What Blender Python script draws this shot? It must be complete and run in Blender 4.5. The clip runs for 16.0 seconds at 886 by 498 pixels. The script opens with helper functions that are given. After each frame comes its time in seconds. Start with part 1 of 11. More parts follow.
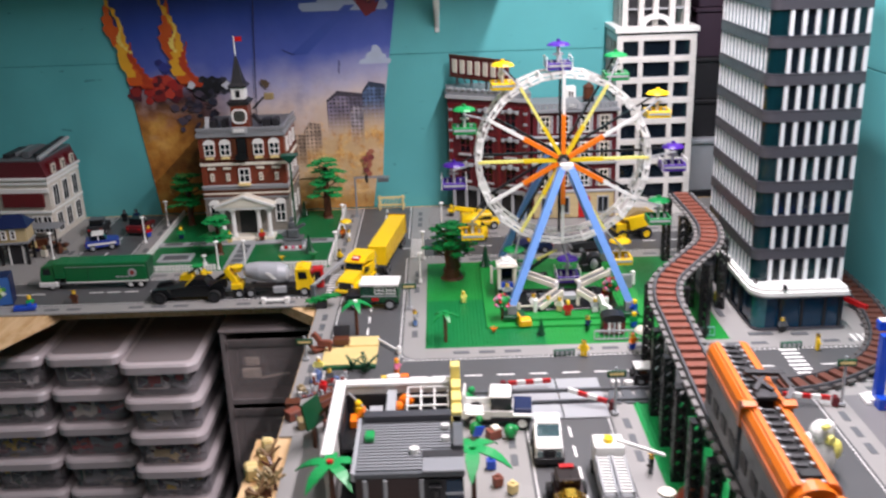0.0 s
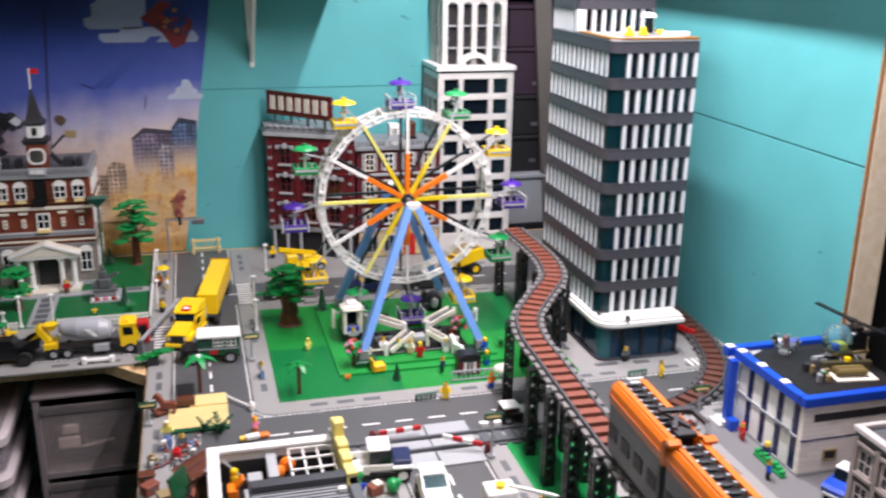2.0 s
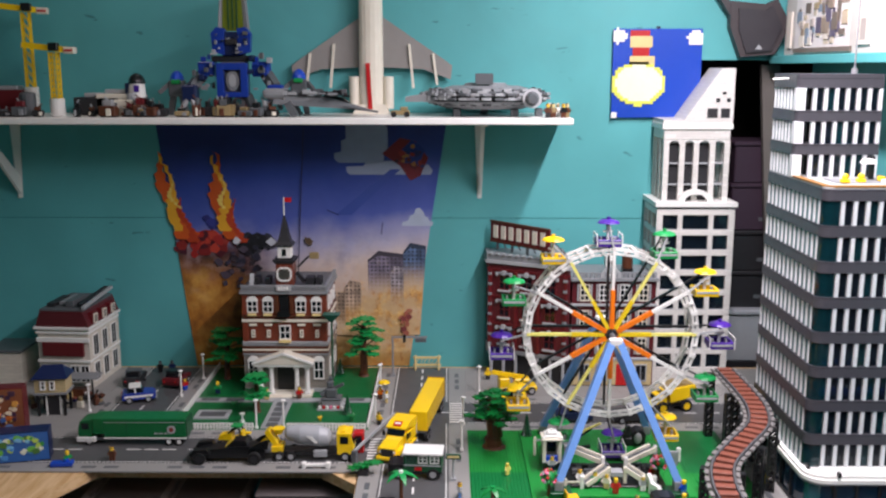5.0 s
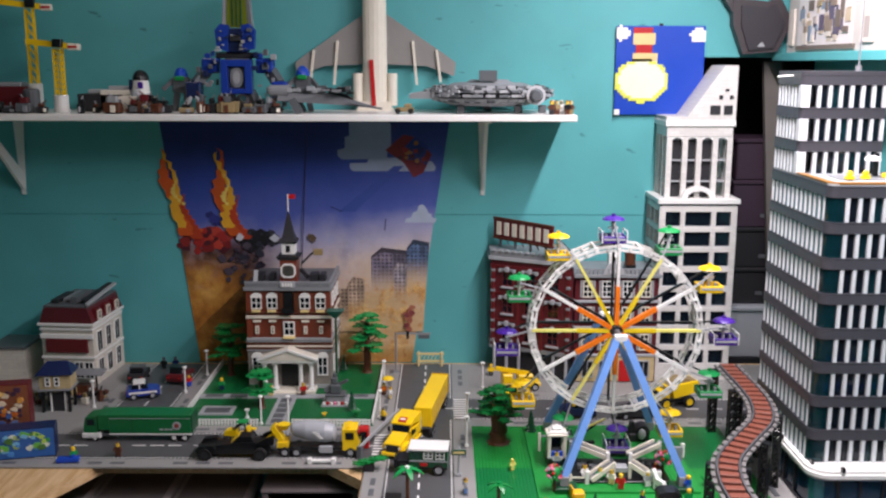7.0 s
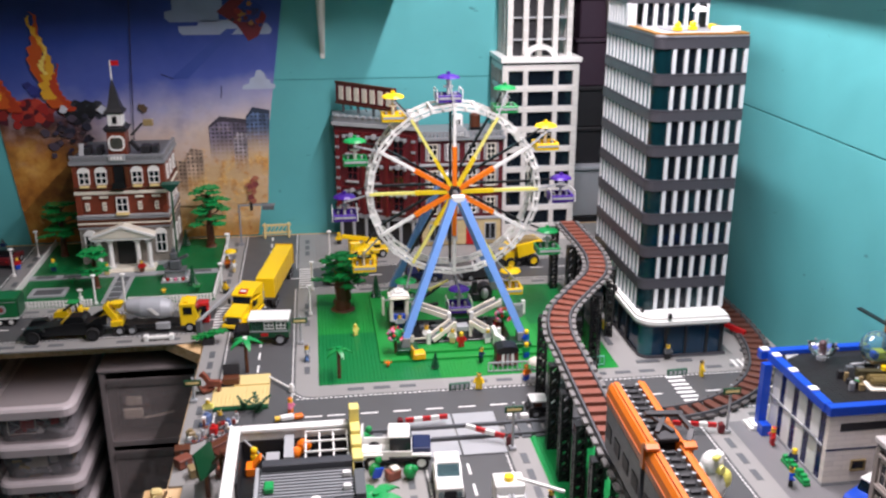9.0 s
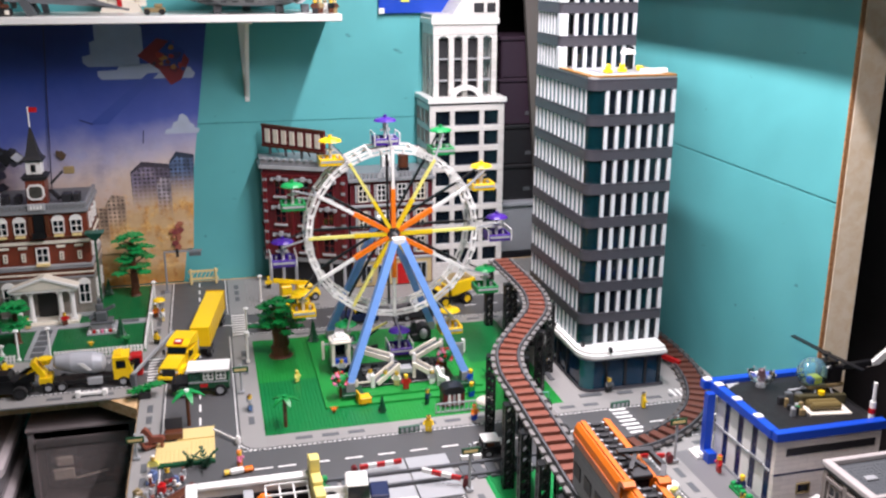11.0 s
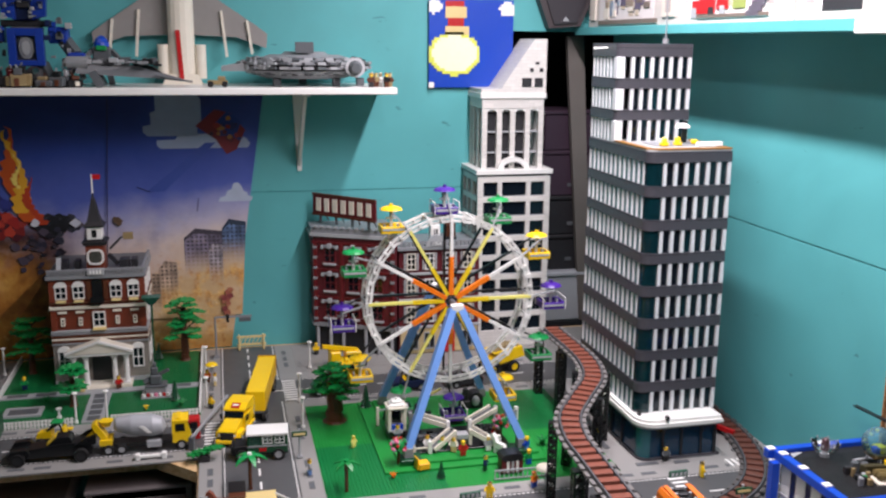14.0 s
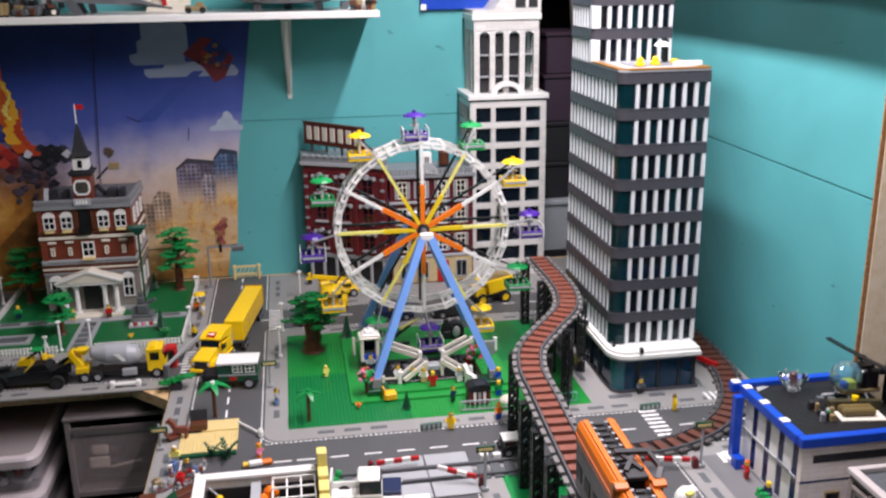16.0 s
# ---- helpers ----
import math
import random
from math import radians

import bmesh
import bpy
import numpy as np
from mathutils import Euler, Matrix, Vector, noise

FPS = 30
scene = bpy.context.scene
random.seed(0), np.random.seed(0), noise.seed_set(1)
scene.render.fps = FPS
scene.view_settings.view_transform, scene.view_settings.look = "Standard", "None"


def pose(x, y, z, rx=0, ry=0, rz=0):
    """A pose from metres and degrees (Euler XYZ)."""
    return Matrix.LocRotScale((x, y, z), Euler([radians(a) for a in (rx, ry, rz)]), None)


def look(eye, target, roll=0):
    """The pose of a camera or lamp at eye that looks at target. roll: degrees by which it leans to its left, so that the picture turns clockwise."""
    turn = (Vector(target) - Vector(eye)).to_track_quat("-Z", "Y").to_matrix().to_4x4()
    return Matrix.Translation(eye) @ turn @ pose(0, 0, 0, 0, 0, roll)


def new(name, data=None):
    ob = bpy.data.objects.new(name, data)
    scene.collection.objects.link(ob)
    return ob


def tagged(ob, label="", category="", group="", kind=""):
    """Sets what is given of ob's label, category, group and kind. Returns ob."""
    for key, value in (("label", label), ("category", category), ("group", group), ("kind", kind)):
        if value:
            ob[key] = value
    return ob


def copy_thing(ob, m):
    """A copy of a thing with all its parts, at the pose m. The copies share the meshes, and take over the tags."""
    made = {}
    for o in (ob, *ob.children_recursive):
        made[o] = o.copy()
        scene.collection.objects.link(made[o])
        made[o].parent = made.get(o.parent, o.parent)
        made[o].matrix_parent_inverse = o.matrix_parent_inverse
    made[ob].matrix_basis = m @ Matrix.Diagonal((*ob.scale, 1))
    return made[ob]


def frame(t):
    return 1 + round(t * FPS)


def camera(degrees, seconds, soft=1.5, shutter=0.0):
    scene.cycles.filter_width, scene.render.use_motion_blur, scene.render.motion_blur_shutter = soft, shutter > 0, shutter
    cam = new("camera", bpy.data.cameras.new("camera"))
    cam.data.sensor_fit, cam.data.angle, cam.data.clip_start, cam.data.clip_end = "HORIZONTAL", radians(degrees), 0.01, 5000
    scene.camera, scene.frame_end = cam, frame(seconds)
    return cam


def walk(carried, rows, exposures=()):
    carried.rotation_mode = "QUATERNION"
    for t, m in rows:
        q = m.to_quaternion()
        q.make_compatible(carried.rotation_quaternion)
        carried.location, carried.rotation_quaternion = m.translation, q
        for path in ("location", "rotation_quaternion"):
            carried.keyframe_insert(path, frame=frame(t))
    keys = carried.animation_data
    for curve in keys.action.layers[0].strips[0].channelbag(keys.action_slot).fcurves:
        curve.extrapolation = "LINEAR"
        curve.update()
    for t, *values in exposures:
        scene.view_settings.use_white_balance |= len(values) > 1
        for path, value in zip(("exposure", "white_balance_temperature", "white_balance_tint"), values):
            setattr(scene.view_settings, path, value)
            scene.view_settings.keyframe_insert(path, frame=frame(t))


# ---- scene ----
cam = camera(50.6, 16.0, 2.3, 0.5)
METRES, EYE, TILT, LEAN, TURN = 1.3, 0.855, 0.0, 0.0, 0.2
ROWS = [
    (0.0, 0.0, 0.0, 0.0, -0.66, -19.54, 1.85),
    (0.5, -0.0907, 0.029, 0.0126, -1.23, -18.59, 1.52),
    (1.0, -0.1595, 0.0412, 0.0186, -3.31, -17.11, 1.82),
    (1.5, -0.1748, 0.0541, 0.0139, -8.22, -16.59, 1.27),
    (2.0, -0.1388, 0.0693, 0.0045, -15.15, -17.78, -0.8),
    (2.5, -0.0522, 0.0616, 0.0074, -16.17, -17.92, -0.01),
    (3.0, -0.0003, 0.0455, 0.0145, -12.48, -16.9, 0.73),
    (3.5, 0.0107, 0.0331, 0.017, -9.91, -15.82, -0.59),
    (4.0, 0.0007, 0.0242, 0.0313, -8.14, -14.02, -1.14),
    (4.5, -0.0326, 0.0143, 0.0433, -4.51, -12.24, -0.41),
    (5.0, -0.0776, 0.003, 0.0549, 0.11, -11.03, -0.03),
    (7.5, -0.0943, -0.0022, 0.0555, -0.34, -11.42, -0.15),
    (8.0, -0.0678, 0.004, 0.0526, -3.89, -12.52, -0.18),
    (8.5, -0.0437, 0.0105, 0.0446, -6.33, -14.77, 0.12),
    (9.0, -0.0241, 0.0248, 0.0277, -7.97, -18.86, -0.0),
    (11.5, -0.1247, 0.0378, 0.044, -15.19, -15.7, -0.69),
    (12.0, -0.1542, 0.0367, 0.0416, -14.77, -14.69, -1.92),
    (12.5, -0.1576, 0.0376, 0.0436, -14.06, -14.72, -1.26),
    (13.0, -0.1778, 0.0341, 0.0458, -13.41, -13.23, -1.29),
    (13.5, -0.1921, 0.0305, 0.0405, -13.19, -12.4, -1.29),
    (14.0, -0.1781, 0.0285, 0.042, -13.5, -12.44, -0.51),
    (14.5, -0.1345, 0.0258, 0.045, -13.74, -12.38, -0.5),
    (15.0, -0.07, 0.0263, 0.0438, -12.3, -13.41, -0.05),
    (15.5, -0.0259, 0.0312, 0.0346, -10.46, -15.07, 0.42),
    (16.0, -0.0079, 0.0322, 0.0288, -9.63, -16.69, 0.75),
]
# the camera opens and closes a little on the way: seconds, stops
EXPOSURES = [(0.0, 0.15), (0.5, 0.15), (1.5, 0.11), (2.0, 0.19), (2.5, 0.02), (3.5, 0.05), (4.5, -0.05), (5.0, -0.07), (8.0, -0.16), (8.5, -0.18), (9.0, 0.03), (11.5, 0.10), (12.0, -0.04), (13.0, -0.12), (13.5, -0.25), (14.5, -0.22), (15.0, -0.24), (15.5, -0.20), (16.0, -0.14)]
walk(cam, [(t, pose(0, 0, EYE, TILT, LEAN, TURN) @ pose(METRES * x, METRES * y, METRES * z, 90 + pitch, roll, yaw)) for t, x, y, z, yaw, pitch, roll in ROWS], EXPOSURES)

# ---- world and light ----
def lin(h):
    """Linear colour from an sRGB hex string."""
    out = []
    for i in (0, 2, 4):
        c = int(h[i:i + 2], 16) / 255
        out.append(c / 12.92 if c <= 0.04045 else ((c + 0.055) / 1.055) ** 2.4)
    return (*out, 1.0)


world = bpy.data.worlds.new("room_air")
scene.world = world
world.use_nodes = True
world.node_tree.nodes["Background"].inputs[0].default_value = (0.75, 0.85, 0.9, 1)
world.node_tree.nodes["Background"].inputs[1].default_value = 0.12


def area_light(name, loc, target, sx, sy, watts, colour):
    d = bpy.data.lights.new(name, "AREA")
    d.shape, d.size, d.size_y, d.energy, d.color = "RECTANGLE", sx, sy, watts, colour
    ob = new(name, d)
    ob.matrix_world = look(loc, target)
    return ob


area_light("unseen_ceiling_light", (0.52, 1.58, 1.50), (0.52, 1.59, 0), 0.05, 1.45, 48.5, (1.0, 0.90, 0.975))
# added fill, no lamp is known here; brightens the nearer fronts
area_light("unseen_ceiling_light", (0.16, 0.70, 1.55), (0.16, 0.72, 0), 0.08, 1.4, 12.5, (1.0, 0.90, 0.96))
# added weak warm fill for the wall above the shelf's left part
area_light("unseen_ceiling_light", (-0.95, 2.15, 1.56), (-0.95, 2.16, 0), 0.05, 1.2, 2.1, (1.0, 0.82, 0.80))

# ---- materials ----
MATS = {}


def plastic(name, rgb, rough=0.3, vary=0.06, bump=0.08, scale=60.0, metal=0.0):
    """Moulded plastic or paint with faint mottling, scuffs and an uneven surface."""
    if name in MATS:
        return MATS[name]
    m = bpy.data.materials.new(name)
    m.use_nodes = True
    nt = m.node_tree
    b = nt.nodes["Principled BSDF"]
    c = lin(rgb) if isinstance(rgb, str) else (*rgb, 1.0)
    tc = nt.nodes.new("ShaderNodeTexCoord")
    n1 = nt.nodes.new("ShaderNodeTexNoise")
    n1.inputs["Scale"].default_value, n1.inputs["Detail"].default_value = scale, 4
    n2 = nt.nodes.new("ShaderNodeTexNoise")
    n2.inputs["Scale"].default_value, n2.inputs["Detail"].default_value = scale * 0.12, 2
    info = nt.nodes.new("ShaderNodeObjectInfo")
    add = nt.nodes.new("ShaderNodeMath")
    add.operation = "ADD"
    add2 = nt.nodes.new("ShaderNodeMath")
    add2.operation = "MULTIPLY_ADD"
    add2.inputs[1].default_value = 0.5
    rng = nt.nodes.new("ShaderNodeMapRange")
    rng.inputs["From Min"].default_value, rng.inputs["From Max"].default_value = 0.6, 1.9
    rng.inputs["To Min"].default_value, rng.inputs["To Max"].default_value = 1 - vary * 1.6, 1 + vary
    hsv = nt.nodes.new("ShaderNodeHueSaturation")
    hsv.inputs["Color"].default_value = c
    for n in (n1, n2):
        nt.links.new(tc.outputs["Object"], n.inputs["Vector"])
    nt.links.new(n1.outputs["Fac"], add.inputs[0])
    nt.links.new(n2.outputs["Fac"], add.inputs[1])
    nt.links.new(info.outputs["Random"], add2.inputs[0])
    nt.links.new(add.outputs[0], add2.inputs[2])
    nt.links.new(add2.outputs[0], rng.inputs["Value"])
    nt.links.new(rng.outputs[0], hsv.inputs["Value"])
    nt.links.new(hsv.outputs[0], b.inputs["Base Color"])
    r2 = nt.nodes.new("ShaderNodeMapRange")
    r2.inputs["To Min"].default_value, r2.inputs["To Max"].default_value = max(rough - 0.08, 0.05), min(rough + 0.18, 1)
    nt.links.new(n1.outputs["Fac"], r2.inputs["Value"])
    nt.links.new(r2.outputs[0], b.inputs["Roughness"])
    b.inputs["Metallic"].default_value = metal
    bp = nt.nodes.new("ShaderNodeBump")
    bp.inputs["Strength"].default_value, bp.inputs["Distance"].default_value = bump, 0.001
    nt.links.new(n1.outputs["Fac"], bp.inputs["Height"])
    nt.links.new(bp.outputs[0], b.inputs["Normal"])
    MATS[name] = m
    return m


def glass(name, rgb, clear=0.55, rough=0.06):
    """Tinted clear plastic: lets part of the light through, gloss from a Fresnel term."""
    if name in MATS:
        return MATS[name]
    m = bpy.data.materials.new(name)
    m.use_nodes = True
    nt = m.node_tree
    nt.nodes.remove(nt.nodes["Principled BSDF"])
    out = nt.nodes["Material Output"]
    c = lin(rgb)
    tr = nt.nodes.new("ShaderNodeBsdfTransparent")
    tr.inputs[0].default_value = tuple(0.35 + 0.65 * v for v in c[:3]) + (1,)
    df = nt.nodes.new("ShaderNodeBsdfDiffuse")
    df.inputs[0].default_value = c
    gl = nt.nodes.new("ShaderNodeBsdfGlossy")
    gl.inputs["Roughness"].default_value = rough
    fr = nt.nodes.new("ShaderNodeFresnel")
    fr.inputs[0].default_value = 1.5
    m1, m2 = nt.nodes.new("ShaderNodeMixShader"), nt.nodes.new("ShaderNodeMixShader")
    m1.inputs[0].default_value = clear
    nt.links.new(df.outputs[0], m1.inputs[1])
    nt.links.new(tr.outputs[0], m1.inputs[2])
    nt.links.new(fr.outputs[0], m2.inputs[0])
    nt.links.new(m1.outputs[0], m2.inputs[1])
    nt.links.new(gl.outputs[0], m2.inputs[2])
    nt.links.new(m2.outputs[0], out.inputs["Surface"])
    MATS[name] = m
    return m


def brickwork(name, rgb, joint=0.82, rough=0.35, w=0.032, h=0.0096):
    """A wall of small toy bricks: fine joints of real size, each brick a shade apart."""
    if name in MATS:
        return MATS[name]
    m = plastic(name, rgb, rough)
    nt = m.node_tree
    b = nt.nodes["Principled BSDF"]
    tc = nt.nodes.new("ShaderNodeTexCoord")
    sep = nt.nodes.new("ShaderNodeSeparateXYZ")
    addx = nt.nodes.new("ShaderNodeMath")
    addx.operation = "ADD"
    comb = nt.nodes.new("ShaderNodeCombineXYZ")
    br = nt.nodes.new("ShaderNodeTexBrick")
    br.inputs["Scale"].default_value = 1.0
    br.inputs["Brick Width"].default_value, br.inputs["Row Height"].default_value = w, h
    br.inputs["Mortar Size"].default_value, br.inputs["Mortar Smooth"].default_value = 0.0005, 0.3
    br.inputs["Color1"].default_value, br.inputs["Color2"].default_value = (1, 1, 1, 1), (0.88, 0.88, 0.88, 1)
    br.inputs["Mortar"].default_value = (joint * 0.75, joint * 0.75, joint * 0.75, 1)
    nt.links.new(tc.outputs["Object"], sep.inputs[0])
    nt.links.new(sep.outputs[0], addx.inputs[0])
    nt.links.new(sep.outputs[1], addx.inputs[1])
    nt.links.new(addx.outputs[0], comb.inputs[0])
    nt.links.new(sep.outputs[2], comb.inputs[1])
    nt.links.new(comb.outputs[0], br.inputs["Vector"])
    mul = nt.nodes.new("ShaderNodeMix")
    mul.data_type, mul.blend_type = "RGBA", "MULTIPLY"
    mul.inputs["Factor"].default_value = 1.0
    hsv = next(n for n in nt.nodes if n.bl_idname == "ShaderNodeHueSaturation")
    nt.links.new(hsv.outputs[0], mul.inputs["A"])
    nt.links.new(br.outputs["Color"], mul.inputs["B"])
    nt.links.new(mul.outputs["Result"], b.inputs["Base Color"])
    return m


def wood(name, light, dark, scale=4.0, rough=0.6):
    """Bare timber with long grain along x or y of the object."""
    if name in MATS:
        return MATS[name]
    m = bpy.data.materials.new(name)
    m.use_nodes = True
    nt = m.node_tree
    b = nt.nodes["Principled BSDF"]
    tc = nt.nodes.new("ShaderNodeTexCoord")
    mp = nt.nodes.new("ShaderNodeMapping")
    mp.inputs["Scale"].default_value = (scale * 8, scale * 0.8, scale * 8)
    n = nt.nodes.new("ShaderNodeTexNoise")
    n.inputs["Scale"].default_value, n.inputs["Detail"].default_value, n.inputs["Distortion"].default_value = 3.0, 6, 0.6
    cr = nt.nodes.new("ShaderNodeValToRGB")
    cr.color_ramp.elements[0].color, cr.color_ramp.elements[1].color = lin(dark), lin(light)
    cr.color_ramp.elements[0].position, cr.color_ramp.elements[1].position = 0.35, 0.62
    bp = nt.nodes.new("ShaderNodeBump")
    bp.inputs["Strength"].default_value, bp.inputs["Distance"].default_value = 0.25, 0.002
    nt.links.new(tc.outputs["Object"], mp.inputs[0])
    nt.links.new(mp.outputs[0], n.inputs["Vector"])
    nt.links.new(n.outputs["Fac"], cr.inputs[0])
    nt.links.new(cr.outputs[0], b.inputs["Base Color"])
    nt.links.new(n.outputs["Fac"], bp.inputs["Height"])
    nt.links.new(bp.outputs[0], b.inputs["Normal"])
    b.inputs["Roughness"].default_value = rough
    MATS[name] = m
    return m


WHITE = plastic("white_plastic", "e9e9e4", 0.32, 0.04)
OFFWHITE = plastic("old_white_plastic", "e2dccb", 0.4, 0.06)
LGREY = plastic("light_grey_plastic", "a3a6a8", 0.35)
MGREY = plastic("grey_plastic", "85888b", 0.38)
DGREY = plastic("dark_grey_plastic", "595d60", 0.36)
BLACK = plastic("black_plastic", "17181a", 0.28)
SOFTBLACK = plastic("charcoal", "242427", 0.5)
RED = plastic("red_plastic", "b5171a", 0.3)
DRED = plastic("dark_red_plastic", "64191f", 0.34)
DREDW = brickwork("dark_red_bricks", "5e1c25")
BROWNRED = brickwork("red_brown_bricks", "7c3a27")
WHITEW = brickwork("white_bricks", "dedbd5", 0.985)
OFFWHITEW = brickwork("cream_bricks", "d9d2c4", 0.95)
TANW = brickwork("tan_bricks", "cdb98a", 0.9)
DGREYW = brickwork("dark_grey_bricks", "5c5f63", 0.9)
BLUE = plastic("blue_plastic", "1446b8", 0.3)
DBLUE = plastic("dark_blue_plastic", "14224c", 0.35)
LBLUE = plastic("medium_blue_plastic", "6f9bdc", 0.32)
YELLOW = plastic("yellow_plastic", "f4cc14", 0.3)
BLYELLOW = plastic("pale_yellow_plastic", "f1e87a", 0.32)
ORANGE = plastic("orange_plastic", "ee7a12", 0.32)
GREEN = plastic("green_plastic", "12803b", 0.32)
BGREEN = plastic("bright_green_plastic", "16914a", 0.34)
DGREEN = plastic("dark_green_plastic", "0f4a2c", 0.36)
TGREEN = plastic("trucks_green", "0e6a38", 0.3)
PURPLE = plastic("purple_plastic", "46228f", 0.3)
TAN = plastic("tan_plastic", "dcc688", 0.38)
DTAN = plastic("dark_tan_plastic", "8f7d57", 0.4)
BROWN = plastic("brown_plastic", "58301c", 0.38)
TIEBROWN = plastic("sleeper_brown", "7d4535", 0.4)
FLESH = plastic("toy_yellow", "f0c53c", 0.32)
CHROME = plastic("chromed_plastic", "c9ccce", 0.18, metal=1.0)
RUBBER = plastic("tyre_rubber", "141414", 0.75)
PINK = plastic("pink_plastic", "e07a9a", 0.34)
ROADG = plastic("road_grey", "525354", 0.42, 0.05, scale=18)
PAVE = plastic("pavement_grey", "93928f", 0.4, 0.06, scale=18)
LINE = plastic("road_paint_white", "e6e6e2", 0.45, 0.05)
GRASSA = plastic("grass_plate_green", "10743a", 0.34, 0.07, scale=12)
GRASSB = plastic("grass_plate_bright_green", "1f8a3a", 0.34, 0.07, scale=12)
GRASSD = plastic("park_plate_green", "0e6636", 0.36, 0.07, scale=12)
CLEAR = glass("clear_plastic", "9fb9bd", 0.72)
AQUA = glass("aqua_clear_plastic", "3f8a94", 0.6)
DARKGLASS = glass("smoked_plastic", "16202a", 0.35)
BLUEGLASS = glass("blue_clear_plastic", "1c4a6c", 0.5)
BINPLASTIC = glass("milky_box_plastic", "eee5e8", 0.80, 0.25)
# translucent lid tops, darker than the lips to stand for the table's shadow
LIDPLASTIC = glass("shaded_lid_plastic", "c4baba", 0.50, 0.30)
LIPPLASTIC = glass("lit_lip_plastic", "d6cccd", 0.20, 0.30)
DRAWERPLASTIC = glass("smoky_drawer_plastic", "cdc3c1", 0.80, 0.22)
SIDEPANE = glass("pale_aqua_pane", "86aeb2", 0.45)
COOLWHITE = plastic("cool_white_plastic", "dcdfe0", 0.32, 0.04)
BANDGREY = plastic("tower_band_grey", "48474d", 0.34)
PLY = wood("plywood", "d9b98c", "c09a68", 3.0)
PLYEDGE = wood("plywood_edge", "b98a5c", "8a5d38", 9.0)
STUDWOOD = wood("timber_stud", "f4e6cb", "ead6b2", 2.0)


def wallpaint():
    """Teal emulsion over board: roller texture, scuffs and small dents."""
    m = plastic("teal_wall_paint", "57a9ab", 0.55, 0.07, 0.25, 9.0)
    nt = m.node_tree
    b = nt.nodes["Principled BSDF"]
    tc = nt.nodes.new("ShaderNodeTexCoord")
    v = nt.nodes.new("ShaderNodeTexNoise")
    v.inputs["Scale"].default_value, v.inputs["Detail"].default_value = 26.0, 8
    mp = nt.nodes.new("ShaderNodeMapping")
    mp.inputs["Scale"].default_value = (0.55, 0.55, 1.7)
    nt.links.new(tc.outputs["Object"], mp.inputs[0])
    nt.links.new(mp.outputs[0], v.inputs["Vector"])
    cr = nt.nodes.new("ShaderNodeValToRGB")
    cr.color_ramp.elements[0].position, cr.color_ramp.elements[1].position = 0.27, 0.30
    cr.color_ramp.elements[0].color, cr.color_ramp.elements[1].color = (0.45, 0.5, 0.5, 1), (1, 1, 1, 1)
    nt.links.new(v.outputs["Fac"], cr.inputs[0])
    mul = nt.nodes.new("ShaderNodeMix")
    mul.data_type, mul.blend_type = "RGBA", "MULTIPLY"
    mul.inputs["Factor"].default_value = 0.8
    hsv = next(n for n in nt.nodes if n.bl_idname == "ShaderNodeHueSaturation")
    nt.links.new(hsv.outputs[0], mul.inputs["A"])
    nt.links.new(cr.outputs[0], mul.inputs["B"])
    # broad uneven brush patches and a dull sheen
    w2 = nt.nodes.new("ShaderNodeTexNoise")
    w2.inputs["Scale"].default_value, w2.inputs["Detail"].default_value, w2.inputs["Distortion"].default_value = 3.2, 7, 0.8
    r3 = nt.nodes.new("ShaderNodeMapRange")
    r3.inputs["From Min"].default_value, r3.inputs["From Max"].default_value = 0.30, 0.70
    r3.inputs["To Min"].default_value, r3.inputs["To Max"].default_value = 0.93, 1.09
    mu2 = nt.nodes.new("ShaderNodeMix")
    mu2.data_type, mu2.blend_type = "RGBA", "MULTIPLY"
    mu2.inputs["Factor"].default_value = 1.0
    nt.links.new(tc.outputs["Object"], w2.inputs["Vector"])
    nt.links.new(w2.outputs["Fac"], r3.inputs["Value"])
    nt.links.new(mul.outputs["Result"], mu2.inputs["A"])
    nt.links.new(r3.outputs[0], mu2.inputs["B"])
    nt.links.new(mu2.outputs["Result"], b.inputs["Base Color"])
    return m


TEAL = wallpaint()
CEILW = plastic("ceiling_grey", "8f8c86", 0.8, 0.04, 0.2, 8)
CARPET = plastic("dark_floor", "2c2a28", 0.9, 0.15, 0.6, 40)
# backing for alcove and closet, their darkness put into the colour
DARKBACK = plastic("dark_backing", "4d4546", 0.9, 0.2, 0.5, 30)


